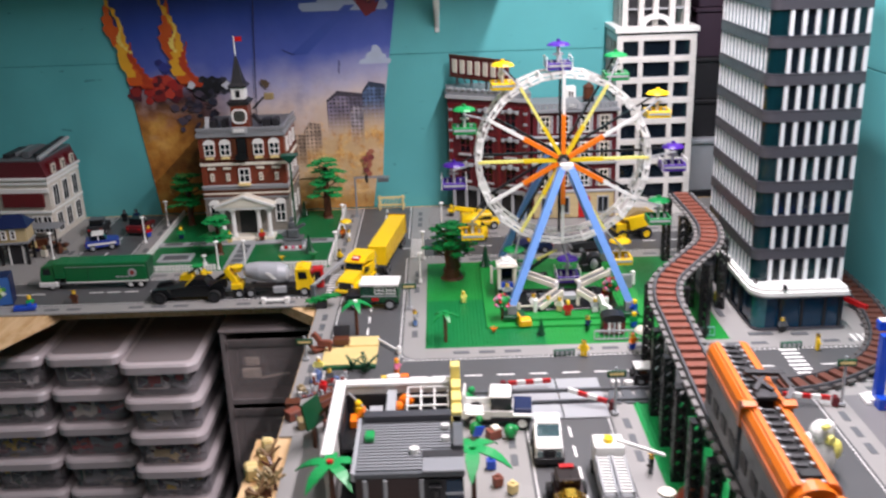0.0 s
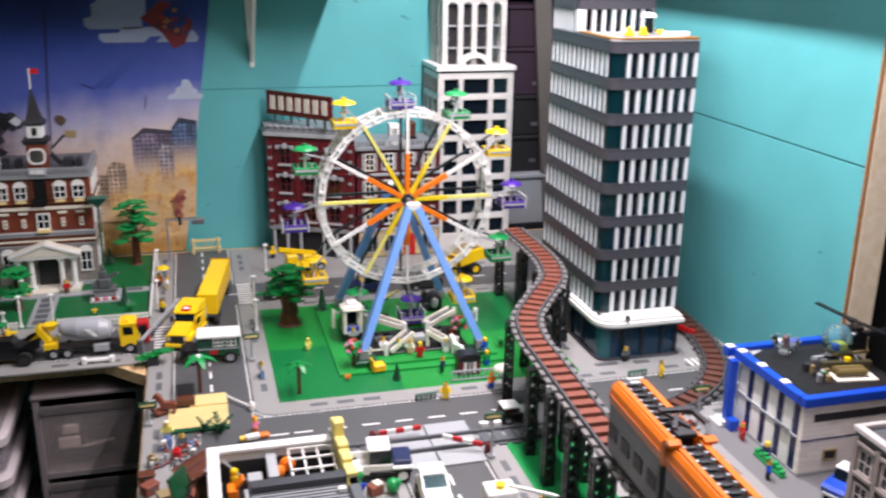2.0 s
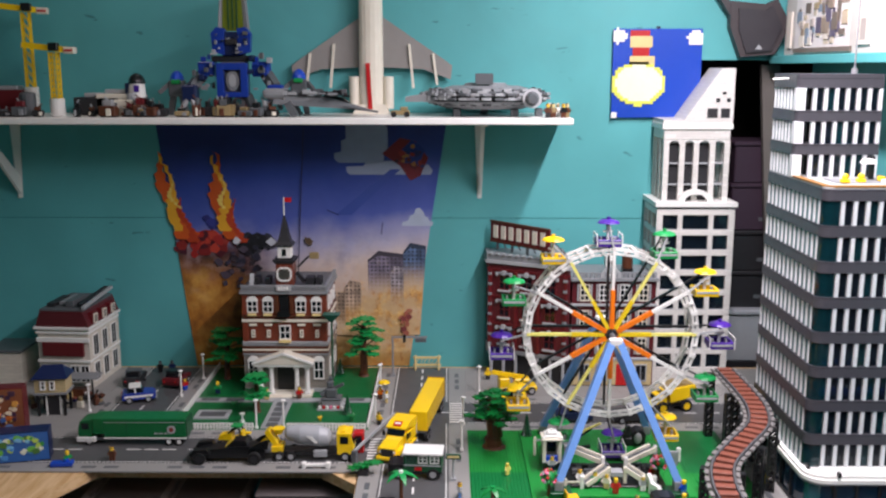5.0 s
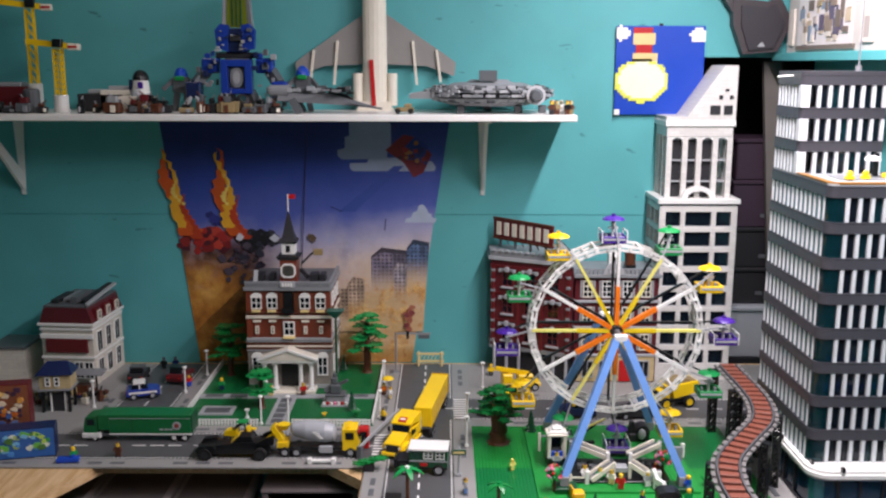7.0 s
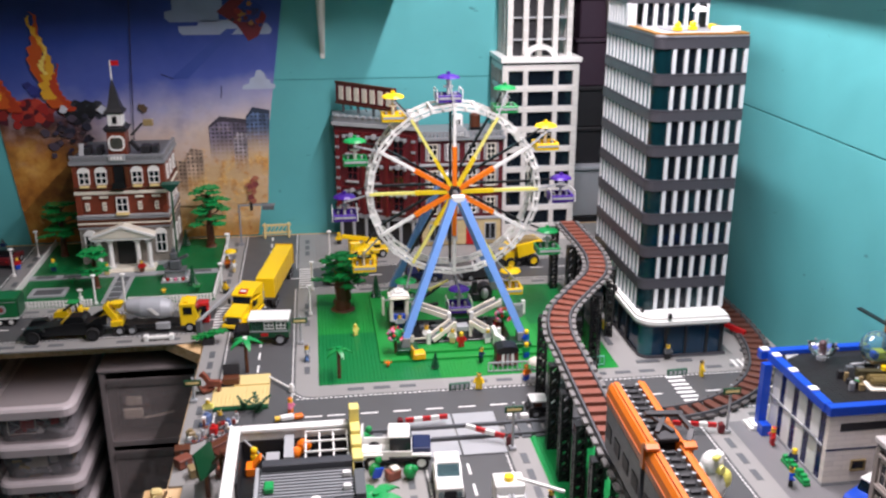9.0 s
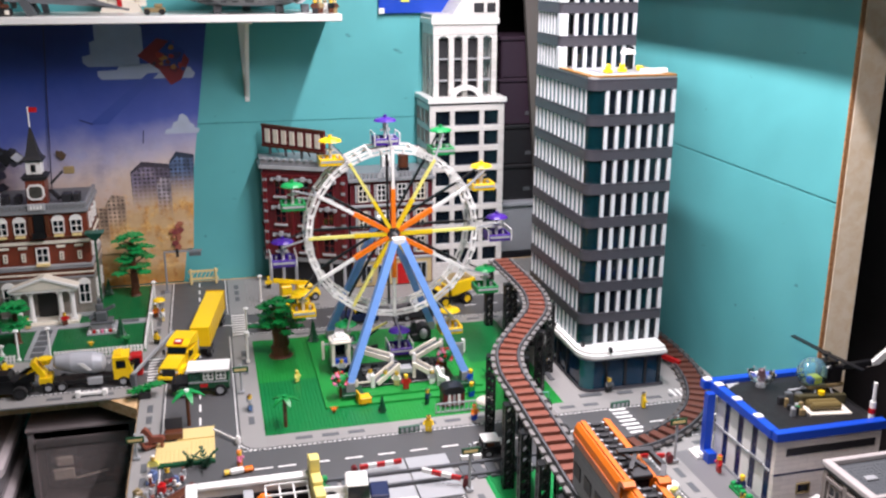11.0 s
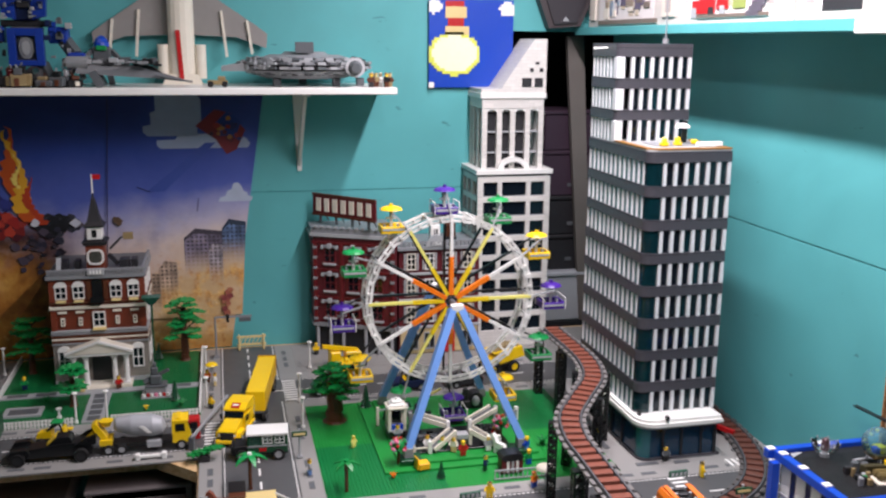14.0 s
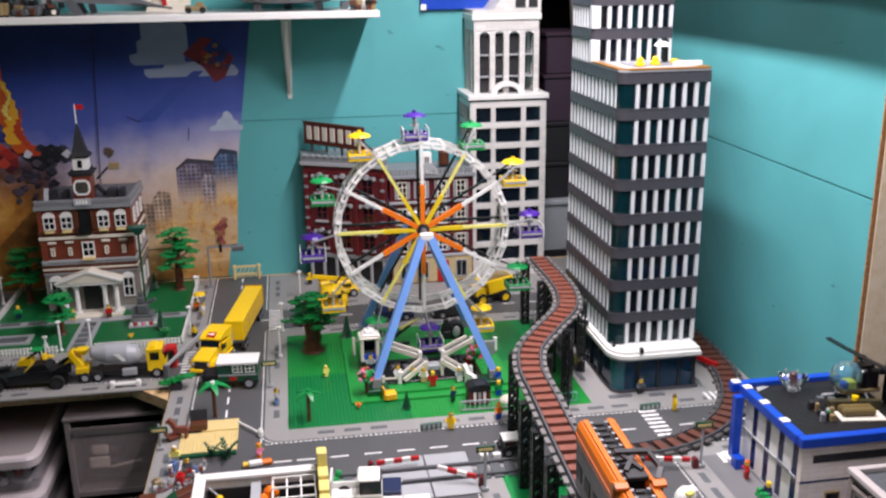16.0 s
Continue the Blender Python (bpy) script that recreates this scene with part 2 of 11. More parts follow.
# ---- mesh helpers ----
class Shape:
    """Collects vertices and faces; every method adds a closed piece."""

    def __init__(self):
        self.v, self.f, self.k, self.slot = [], [], [], 0

    def add(self, verts, faces):
        o = len(self.v)
        self.v += [tuple(p) for p in verts]
        self.f += [tuple(o + i for i in f) for f in faces]
        self.k += [self.slot] * len(faces)
        return self

    def box(self, x0, x1, y0, y1, z0, z1, c=0.0):
        if c <= 0:
            v = [(x, y, z) for z in (z0, z1) for y in (y0, y1) for x in (x0, x1)]
            return self.add(v, [(0, 2, 3, 1), (4, 5, 7, 6), (0, 1, 5, 4), (2, 6, 7, 3), (0, 4, 6, 2), (1, 3, 7, 5)])
        o = [(x0 + c, y0), (x1 - c, y0), (x1, y0 + c), (x1, y1 - c), (x1 - c, y1), (x0 + c, y1), (x0, y1 - c), (x0, y0 + c)]
        i = [(x0 + c, y0 + c), (x1 - c, y0 + c), (x1 - c, y0 + c), (x1 - c, y1 - c), (x1 - c, y1 - c), (x0 + c, y1 - c), (x0 + c, y1 - c), (x0 + c, y0 + c)]
        v = [(*p, z0 + c) for p in o] + [(*p, z1 - c) for p in o] + [(*p, z1) for p in i[::2]] + [(*p, z0) for p in i[::2]]
        f = [(a, (a + 1) % 8, 8 + (a + 1) % 8, 8 + a) for a in range(8)]
        f += [(16, 17, 18, 19), (23, 22, 21, 20)]
        # top: corners 16 (x0,y0) 17 (x1,y0) 18 (x1,y1) 19 (x0,y1)
        f += [(8, 9, 17, 16), (10, 11, 18, 17), (12, 13, 19, 18), (14, 15, 16, 19), (9, 10, 17), (11, 12, 18), (13, 14, 19), (15, 8, 16)]
        f += [(1, 0, 20, 21), (3, 2, 21, 22), (5, 4, 22, 23), (7, 6, 23, 20), (2, 1, 21), (4, 3, 22), (6, 5, 23), (0, 7, 20)]
        return self.add(v, f)

    def cb(self, x, y, z, sx, sy, sz, c=0.0):
        return self.box(x - sx / 2, x + sx / 2, y - sy / 2, y + sy / 2, z, z + sz, c)

    def cyl(self, x, y, z, r, h, n=12, axis="z", r2=None):
        r2 = r if r2 is None else r2
        ring = [(math.cos(2 * math.pi * a / n), math.sin(2 * math.pi * a / n)) for a in range(n)]
        v = []
        for rr, t in ((r, 0.0), (r2, h)):
            for c, s in ring:
                if axis == "z":
                    v.append((x + rr * c, y + rr * s, z + t))
                elif axis == "y":
                    v.append((x + rr * s, y + t, z + rr * c))
                else:
                    v.append((x + t, y + rr * c, z + rr * s))
        f = [(a, (a + 1) % n, n + (a + 1) % n, n + a) for a in range(n)]
        return self.add(v, f + [tuple(range(n - 1, -1, -1)), tuple(range(n, 2 * n))])

    def prism(self, poly, z0, z1, plane="xy"):
        """A polygon pushed from z0 to z1 across its plane (xy, xz or yz)."""
        n = len(poly)
        put = {"xy": lambda a, b, c: (a, b, c), "xz": lambda a, b, c: (a, c, b), "yz": lambda a, b, c: (c, a, b)}[plane]
        v = [put(a, b, z) for z in (z0, z1) for a, b in poly]
        f = [(a, (a + 1) % n, n + (a + 1) % n, n + a) for a in range(n)]
        return self.add(v, f + [tuple(range(n - 1, -1, -1)), tuple(range(n, 2 * n))])

    def beam(self, p, q, w, h, up=(0, 0, 1)):
        p, q = Vector(p), Vector(q)
        d = (q - p).normalized()
        s = d.cross(Vector(up))
        s = s.normalized() if s.length > 1e-6 else Vector((1, 0, 0))
        u = s.cross(d)
        v = [e + s * a * w / 2 + u * b * h / 2 for e in (p, q) for b in (-1, 1) for a in (-1, 1)]
        return self.add(v, [(0, 2, 3, 1), (4, 5, 7, 6), (0, 1, 5, 4), (2, 6, 7, 3), (0, 4, 6, 2), (1, 3, 7, 5)])

    def rod(self, p, q, r, n=8, r2=None):
        p, q = Vector(p), Vector(q)
        r2 = r if r2 is None else r2
        d = (q - p).normalized()
        s = d.cross(Vector((0, 0, 1)) if abs(d.z) < 0.9 else Vector((1, 0, 0))).normalized()
        u = s.cross(d)
        v = [e + (s * math.cos(2 * math.pi * a / n) + u * math.sin(2 * math.pi * a / n)) * rr for e, rr in ((p, r), (q, r2)) for a in range(n)]
        f = [(a, (a + 1) % n, n + (a + 1) % n, n + a) for a in range(n)]
        return self.add(v, f + [tuple(range(n - 1, -1, -1)), tuple(range(n, 2 * n))])

    def dome(self, x, y, z, r, h, n=12, m=4, low=0.0):
        """A rounded cap over a circle; low lets it bulge from below."""
        v, f = [], []
        for j in range(m):
            a = math.pi / 2 * j / m
            v += [(x + r * math.cos(a) * math.cos(2 * math.pi * i / n), y + r * math.cos(a) * math.sin(2 * math.pi * i / n), z + h * math.sin(a)) for i in range(n)]
        v.append((x, y, z + h))
        for j in range(m - 1):
            f += [(j * n + i, j * n + (i + 1) % n, (j + 1) * n + (i + 1) % n, (j + 1) * n + i) for i in range(n)]
        f += [((m - 1) * n + i, (m - 1) * n + (i + 1) % n, m * n) for i in range(n)]
        v.append((x, y, z - low))
        f += [((i + 1) % n, i, m * n + 1) for i in range(n)]
        return self.add(v, f)

    def ball(self, x, y, z, rx, ry, rz, n=12, m=8):
        v, f = [(x, y, z - rz)], []
        for j in range(1, m):
            a = -math.pi / 2 + math.pi * j / m
            v += [(x + rx * math.cos(a) * math.cos(2 * math.pi * i / n), y + ry * math.cos(a) * math.sin(2 * math.pi * i / n), z + rz * math.sin(a)) for i in range(n)]
        v.append((x, y, z + rz))
        f += [((i + 1) % n + 1, i + 1, 0) for i in range(n)]
        for j in range(m - 2):
            f += [(1 + j * n + i, 1 + j * n + (i + 1) % n, 1 + (j + 1) * n + (i + 1) % n, 1 + (j + 1) * n + i) for i in range(n)]
        t = 1 + (m - 1) * n
        f += [(1 + (m - 2) * n + i, 1 + (m - 2) * n + (i + 1) % n, t) for i in range(n)]
        return self.add(v, f)

    def studs(self, x0, y0, nx, ny, z, n=8, keep=None):
        for i in range(nx):
            for j in range(ny):
                x, y = x0 + 0.008 * (i + 0.5), y0 + 0.008 * (j + 0.5)
                if keep is None or keep(x, y):
                    self.stud(x, y, z, n)
        return self

    def stud(self, x, y, z, n=8):
        r, h = 0.0024, 0.0007
        ring = [(x + r * math.cos(2 * math.pi * a / n), y + r * math.sin(2 * math.pi * a / n)) for a in range(n)]
        v = [(*p, z) for p in ring] + [(*p, z + h) for p in ring]
        return self.add(v, [(a, (a + 1) % n, n + (a + 1) % n, n + a) for a in range(n)] + [tuple(range(n, 2 * n))])

    def mesh(self, name, *mats):
        me = bpy.data.meshes.new(name)
        me.from_pydata(self.v, [], self.f)
        for m in mats:
            me.materials.append(m)
        if len(mats) > 1:
            me.polygons.foreach_set("material_index", self.k)
        me.update()
        return me


def thing(name, label, category, loc=(0, 0, 0), rz=0.0, group="", kind=""):
    """A top-level thing: an Empty at its base, to which its parts are added."""
    e = new(name)
    e.empty_display_size = 0.02
    e.matrix_basis = pose(*loc, 0, 0, rz)
    return tagged(e, label, category, group, kind)


def part(name, shape, material, parent, label="", m=None):
    """One mesh under a thing or a part, in its parent's coordinates."""
    me = shape if isinstance(shape, bpy.types.Mesh) else shape.mesh(name, *(material if isinstance(material, (list, tuple)) else (material,)))
    ob = new(name, me)
    ob.parent = parent
    if m is not None:
        ob.matrix_basis = m
    return tagged(ob, label)


def solid(name, shape, material, label, category, loc=(0, 0, 0), rz=0.0, group="", kind=""):
    """A thing of a single mesh."""
    me = shape if isinstance(shape, bpy.types.Mesh) else shape.mesh(name, *(material if isinstance(material, (list, tuple)) else (material,)))
    ob = new(name, me)
    ob.matrix_basis = pose(*loc, 0, 0, rz)
    return tagged(ob, label, category, group, kind)


def structure(name, shape, material, label):
    return solid(name, shape, material, label, "", kind="structure")


def window(parent, x, z, w, h, y, frame_mat, pane_mat, bars=(1, 1), depth=0.006, arch=False, t=0.003, face="y", proud=0.003):
    """A framed window in a wall that looks towards -y (or -x, x): frame > pane, glazing bars, arch."""
    def put(a, d, b):
        return {"y": (a, d, b), "-x": (d, a, b), "x": (-d, a, b)}[face]
    def bar(a0, a1, b0, b1, d0, d1):
        p, q = put(a0, d0, b0), put(a1, d1, b1)
        return Shape().box(min(p[0], q[0]), max(p[0], q[0]), min(p[1], q[1]), max(p[1], q[1]), b0, b1)
    d0, d1 = -proud, depth
    outer = [(x - w / 2, z), (x + w / 2, z), (x + w / 2, z + h), (x - w / 2, z + h)]
    inner = [(x - w / 2 + t, z + t), (x + w / 2 - t, z + t), (x + w / 2 - t, z + h - t), (x - w / 2 + t, z + h - t)]
    v = [put(a, d, b) for d in (d0, d1) for ring in (outer, inner) for a, b in ring]
    f = []
    for i in range(4):
        k = (i + 1) % 4
        f += [(i, k, 4 + k, 4 + i), (8 + i, 12 + i, 12 + k, 8 + k), (i, 8 + i, 8 + k, k), (4 + i, 4 + k, 12 + k, 12 + i)]
    m = {"y": Matrix.Translation((0, y, 0)), "-x": Matrix.Translation((y, 0, 0)), "x": Matrix.Translation((y, 0, 0))}[face]
    fr = part("window", Shape().add(v, f), frame_mat, parent, m=m)
    for i in range(1, bars[0] + 1):
        a = x - w / 2 + w * i / (bars[0] + 1)
        part("glazing_bar", bar(a - 0.0011, a + 0.0011, z + t, z + h - t, d0 + 0.001, d1 - 0.001), frame_mat, fr)
    for i in range(1, bars[1] + 1):
        b = z + h * i / (bars[1] + 1)
        part("glazing_bar", bar(x - w / 2 + t, x + w / 2 - t, b - 0.0011, b + 0.0011, d0 + 0.0014, d1 - 0.0014), frame_mat, fr)
    if arch and face == "y":
        n = 8
        hood = [(x + w * 0.56 * math.cos(math.pi * i / n), z + h - 0.002 + w * 0.52 * math.sin(math.pi * i / n)) for i in range(n + 1)]
        part("arch_hood", Shape().prism(hood, -proud - 0.001, depth, "xz"), frame_mat, fr)
    k = {"y": (0.0004, 0.0012), "-x": (-0.0022, -0.0014), "x": (-0.0026, -0.0018)}[face]
    part("pane", bar(x - w / 2 + t * 0.6, x + w / 2 - t * 0.6, z + t * 0.6, z + h - t * 0.6, *k), pane_mat, fr)
    return fr


# ---- room: walls, opening, ceiling, floor ----
WALL_Y, WALL_X, CEIL, FLOOR = 2.84, 0.98, 1.62, -0.78
OPEN_L, OPEN_TOP = 0.525, 0.945

structure("floor", Shape().box(-2.4, 2.0, -1.6, 4.0, FLOOR - 0.05, FLOOR), CARPET, "dark worn floor under the tables")
structure("ceiling", Shape().box(-2.4, 2.0, -1.6, 4.0, CEIL, CEIL + 0.05), CEILW, "plain dull grey ceiling")
w = Shape().box(-2.4, OPEN_L, WALL_Y, WALL_Y + 0.05, FLOOR, CEIL)
w.box(OPEN_L, WALL_X + 0.04, WALL_Y, WALL_Y + 0.05, OPEN_TOP, CEIL)
structure("wall_north", w, TEAL, "teal painted board wall with a dark opening")
w = Shape().box(WALL_X, WALL_X + 0.008, 1.482, WALL_Y, FLOOR, 0.4955)
w.box(WALL_X, WALL_X + 0.008, 1.482, WALL_Y, 0.499, CEIL)
w.box(WALL_X + 0.006, WALL_X + 0.0078, 1.485, WALL_Y, 0.4955, 0.499)
structure("wall_east", w, TEAL, "teal painted plywood partition with a horizontal joint")
structure("wall_end_stud", Shape().box(WALL_X + 0.0085, WALL_X + 0.066, 1.478, 1.56, FLOOR, 1.2, 0.002), STUDWOOD, "bare timber stud at the partition's end")
structure("trim", Shape().box(WALL_X, WALL_X + 0.008, 1.4785, 1.4818, FLOOR, 1.2), PLYEDGE, "raw brown plywood edge of the partition")
structure("wall_south", Shape().box(-2.4, 2.0, -1.65, -1.6, FLOOR, CEIL), TEAL, "teal painted wall of the room")
structure("wall_west", Shape().box(-2.45, -2.4, -1.65, 2.9, FLOOR, CEIL), TEAL, "teal painted side wall")
# wall added to close the view, stands for the unlit alcove
structure("wall_dark", Shape().box(1.35, 1.40, -1.6, 4.0, FLOOR, CEIL), DARKBACK, "dark backing added to close off the unlit alcove")
c = Shape().box(0.1, 1.4, 3.75, 3.80, FLOOR, CEIL)
c.box(0.08, 0.12, 2.9, 3.8, FLOOR, CEIL)
structure("closet_wall", c, DARKBACK, "dark back of the storage closet")
# wall joint: the fine groove's shade drawn as a thin dark teal strip
structure("wall_joint", Shape().box(-2.3, 0.5, WALL_Y - 0.0012, WALL_Y, 0.470, 0.4712), plastic("joint_shade_teal", "1d6e6d", 0.8), "horizontal joint between the wall boards")

# tables
t = Shape().box(-0.309, 0.975, 1.450, WALL_Y - 0.005, -0.030, -0.0045)
t.box(-0.345, 0.975, 0.45, 1.4498, -0.030, -0.0045)
structure("table_main", t, PLY, "plywood table top under the toy town")
t = Shape().box(-1.75, -0.311, 2.075, WALL_Y - 0.005, -0.030, -0.0045)
t.prism([(-0.311, 2.074), (-0.40, 2.074), (-0.311, 1.985)], -0.030, -0.0045)
t.prism([(-1.06, 1.80), (-0.93, 2.074), (-1.06, 2.074)], -0.030, -0.0045)
t.box(-1.75, -1.06, 1.10, 2.074, -0.030, -0.0045)
structure("table_side", t, PLY, "plywood side table with angled corner braces")
for x, y in ((-0.29, 0.5), (0.93, 0.5), (-0.29, 1.9), (-1.70, 1.15), (-1.70, 2.78), (-0.29, 2.78), (0.93, 2.78)):
    solid("table_leg", Shape().cb(x, y, FLOOR, 0.045, 0.045, -0.0305 - FLOOR, 0.002), STUDWOOD, "square timber leg under the table", "table leg", group="table legs")

# ---- ground plates of the toy town ----
U, A0, A1 = 0.256, 0.048, 0.208
RECTMARK = plastic("pavement_dark_tile", "5f6265", 0.45)


def road_plate(x0, y0, arms, zebra=""):
    """One square moulded road plate: asphalt arms, pavement corners with studs and dark tiles, painted lines."""
    e = thing("road", "grey moulded toy road plate with white lines", "", (x0, y0, 0), kind="structure")
    road, pave, line, mark = Shape(), Shape(), Shape(), Shape()
    cuts = (0.0, A0, A1, U)
    def is_road(i, j):
        if (i, j) == (1, 1):
            return True
        return {(1, 2): "N", (1, 0): "S", (0, 1): "W", (2, 1): "E"}.get((i, j), "-") in arms
    for i in range(3):
        for j in range(3):
            r = is_road(i, j)
            if (i, j) == (2, 2) and set(arms) == set("NE"):
                q = 0.038
                arc = [(A1 + q - q * math.cos(a), A1 + q - q * math.sin(a)) for a in (math.pi / 2 * k / 8 for k in range(9))]
                pave.prism(arc + [(U, A1), (U, U), (A1, U)], -0.0036, 0.0)
                road.box(A1, A1 + q, A1, A1 + q, -0.0036, -0.0003)
                for k in range(8):
                    a = math.pi / 2 * (k + 0.5) / 8
                    line.beam((A1 + q - (q + 0.006) * math.cos(a) - 0.0026 * math.sin(a), A1 + q - (q + 0.006) * math.sin(a) + 0.0026 * math.cos(a), -0.0003), (A1 + q - (q + 0.006) * math.cos(a) + 0.0026 * math.sin(a), A1 + q - (q + 0.006) * math.sin(a) - 0.0026 * math.cos(a), -0.0003), 0.0034, 0.0008)
                continue
            (road if r else pave).box(cuts[i], cuts[i + 1], cuts[j], cuts[j + 1], -0.0036, 0.0 if not r else -0.0003)
            if r:
                for (di, dj) in ((1, 0), (-1, 0), (0, 1), (0, -1)):
                    a, b = i + di, j + dj
                    if 0 <= a < 3 and 0 <= b < 3 and not is_road(a, b):
                        if di:
                            x = cuts[i + 1] - 0.006 if di > 0 else cuts[i] + 0.006
                            n = max(1, int((cuts[j + 1] - cuts[j]) / 0.0095))
                            for k in range(n):
                                y = cuts[j] + (k + 0.5) * (cuts[j + 1] - cuts[j]) / n
                                line.cb(x, y, -0.0006, 0.0034, 0.0058, 0.0007)
                        else:
                            y = cuts[j + 1] - 0.006 if dj > 0 else cuts[j] + 0.006
                            n = max(1, int((cuts[i + 1] - cuts[i]) / 0.0095))
                            for k in range(n):
                                x = cuts[i] + (k + 0.5) * (cuts[i + 1] - cuts[i]) / n
                                line.cb(x, y, -0.0006, 0.0058, 0.0034, 0.0007)
            else:
                nx, ny = round((cuts[i + 1] - cuts[i]) / 0.008), round((cuts[j + 1] - cuts[j]) / 0.008)
                long_x = nx > ny
                long_y = ny > nx
                if long_x or long_y:
                    for k in range(3):
                        q = A0 + (k + 0.5) * (A1 - A0) / 3
                        if long_x:
                            mark.cb(q, (cuts[j] + cuts[j + 1]) / 2, -0.0002, 0.034, 0.012, 0.0007)
                        else:
                            mark.cb((cuts[i] + cuts[i + 1]) / 2, q, -0.0002, 0.012, 0.034, 0.0007)
    if set(arms) == set("NS"):
        for k in range(4):
            line.cb(U / 2, (k + 0.5) * U / 4, -0.0006, 0.0044, 0.034, 0.0007)
    if set(arms) == set("EW"):
        for k in range(4):
            line.cb((k + 0.5) * U / 4, U / 2, -0.0006, 0.034, 0.0044, 0.0007)
    if len(arms) >= 3 or set(arms) in (set("NE"), set("NW")):
        for d, (dx, dy) in dict(N=(0, 1), S=(0, -1), E=(1, 0), W=(-1, 0)).items():
            if d in arms:
                for k in range(2):
                    q = 0.072 + k * 0.044
                    line.cb(U / 2 + dx * q, U / 2 + dy * q, -0.0006, 0.034 if dx else 0.0044, 0.034 if dy else 0.0044, 0.0007)
    for z in zebra:
        for k in range(9):
            q = A0 + 0.012 + k * (A1 - A0 - 0.024) / 8
            if z in "NS":
                line.cb(q, U - 0.028 if z == "N" else 0.028, -0.0005, 0.008, 0.036, 0.0007)
            else:
                line.cb(U - 0.028 if z == "E" else 0.028, q, -0.0005, 0.036, 0.008, 0.0007)
    part("asphalt", road, ROADG, e)
    if pave.v:
        part("pavement", pave, PAVE, e)
    if mark.v:
        part("dark_tiles", mark, RECTMARK, e)
    part("painted_line", line, LINE, e)
    return e


def flat_plate(name, x0, x1, y0, y1, mat, label, z=0.0, studs=True, keep=None, mat_stud=None):
    e = thing(name, label, "", kind="structure")
    part("plate", Shape().box(x0, x1, y0, y1, z - 0.0036, z), mat, e)
    if studs:
        s = Shape().studs(x0, y0, round((x1 - x0) / 0.008), round((y1 - y0) / 0.008), z, 6, keep)
        tagged(part("studs", s, mat_stud or mat, e), kind="stuff")
    return e


for y0, arms, z in ((1.787, "NS", ""), (2.043, "NSW", "W"), (2.299, "NSE", "E"), (2.555, "NS", "")):
    road_plate(-0.306, y0, arms, z)
road_plate(-0.306, 1.531, "NE")
for x0 in (-0.050, 0.206, 0.462, 0.718):
    road_plate(x0, 1.531, "EW", "E" if x0 == 0.462 else "")
for y0 in (1.275, 1.019, 0.763, 0.507):
    road_plate(0.078, y0, "NS")
    road_plate(0.462, y0, "NS")
for x0 in (-0.562, -0.818, -1.330, -1.586):
    road_plate(x0, 2.043, "EW")
road_plate(-1.074, 2.043, "EWN")
for y0 in (2.299, 2.555):
    road_plate(-1.074, y0, "NS")
for x0 in (-0.050, 0.206, 0.462):
    road_plate(x0, 2.299, "EW")
flat_plate("ground_grass", -0.050, 0.206, 1.787, 2.043, GRASSA, "green studded grass base plate")
flat_plate("ground_grass", 0.206, 0.590, 1.787, 2.043, GRASSB, "bright green studded grass base plate")
flat_plate("ground_grass", -0.050, 0.334, 2.043, 2.299, GRASSB, "bright green studded grass base plate")
flat_plate("ground_grass", 0.334, 0.590, 2.043, 2.299, GRASSA, "green studded grass base plate")
flat_plate("ground_strip", 0.334, 0.462, 0.507, 1.531, BGREEN, "green studded strip under the raised railway")
flat_plate("ground_site", -0.306, 0.078, 1.450, 1.531, PAVE, "light grey plate beside the beach house", studs=False)
flat_plate("ground_site", -0.282, 0.078, 0.507, 1.4496, PAVE, "light grey studded plate of the beach house", studs=False)
flat_plate("ground_site", 0.718, 0.974, 0.507, 1.531, plastic("forecourt_grey", "727273", 0.42, 0.05, scale=18), "mid grey smooth plate of the police site", studs=False)
flat_plate("ground_site", 0.590, 0.974, 1.787, 2.299, PAVE, "light grey plate round the office tower", studs=False)
flat_plate("ground_site", -0.050, 0.974, 2.555, 2.811, PAVE, "light grey plate under the back buildings")
flat_plate("ground_site", 0.718, 0.974, 2.299, 2.555, DGREYW, "dark grey plate behind the office tower", studs=False)
flat_plate("ground_site", -1.586, -1.074, 2.299, 2.811, PAVE, "light grey plate under the corner buildings")
onpath = lambda x, y: not (-0.588 < x < -0.536 and y < 2.56) and not (2.50 < y < 2.53)
flat_plate("ground_park", -0.818, -0.306, 2.299, 2.811, GRASSD, "dark green studded plate of the town hall park", keep=onpath)
# dark tiles round the tower pavement
m = Shape()
for x, y, sx, sy in ((0.78, 1.822, 0.10, 0.012), (0.66, 1.806, 0.05, 0.012), (0.606, 1.95, 0.012, 0.10), (0.606, 2.10, 0.012, 0.05), (0.90, 1.83, 0.034, 0.012), (0.74, 1.800, 0.034, 0.012)):
    m.cb(x, y, -0.0002, sx, sy, 0.0022)
structure("pavement_tiles", m, RECTMARK, "dark grey smooth tiles in the pavement")
zb = Shape()
for k in range(9):
    zb.cb(0.842 + k * 0.014, 1.770, -0.0002, 0.007, 0.034, 0.0026)
structure("zebra_crossing", zb, LINE, "white zebra crossing stripes by the tower")

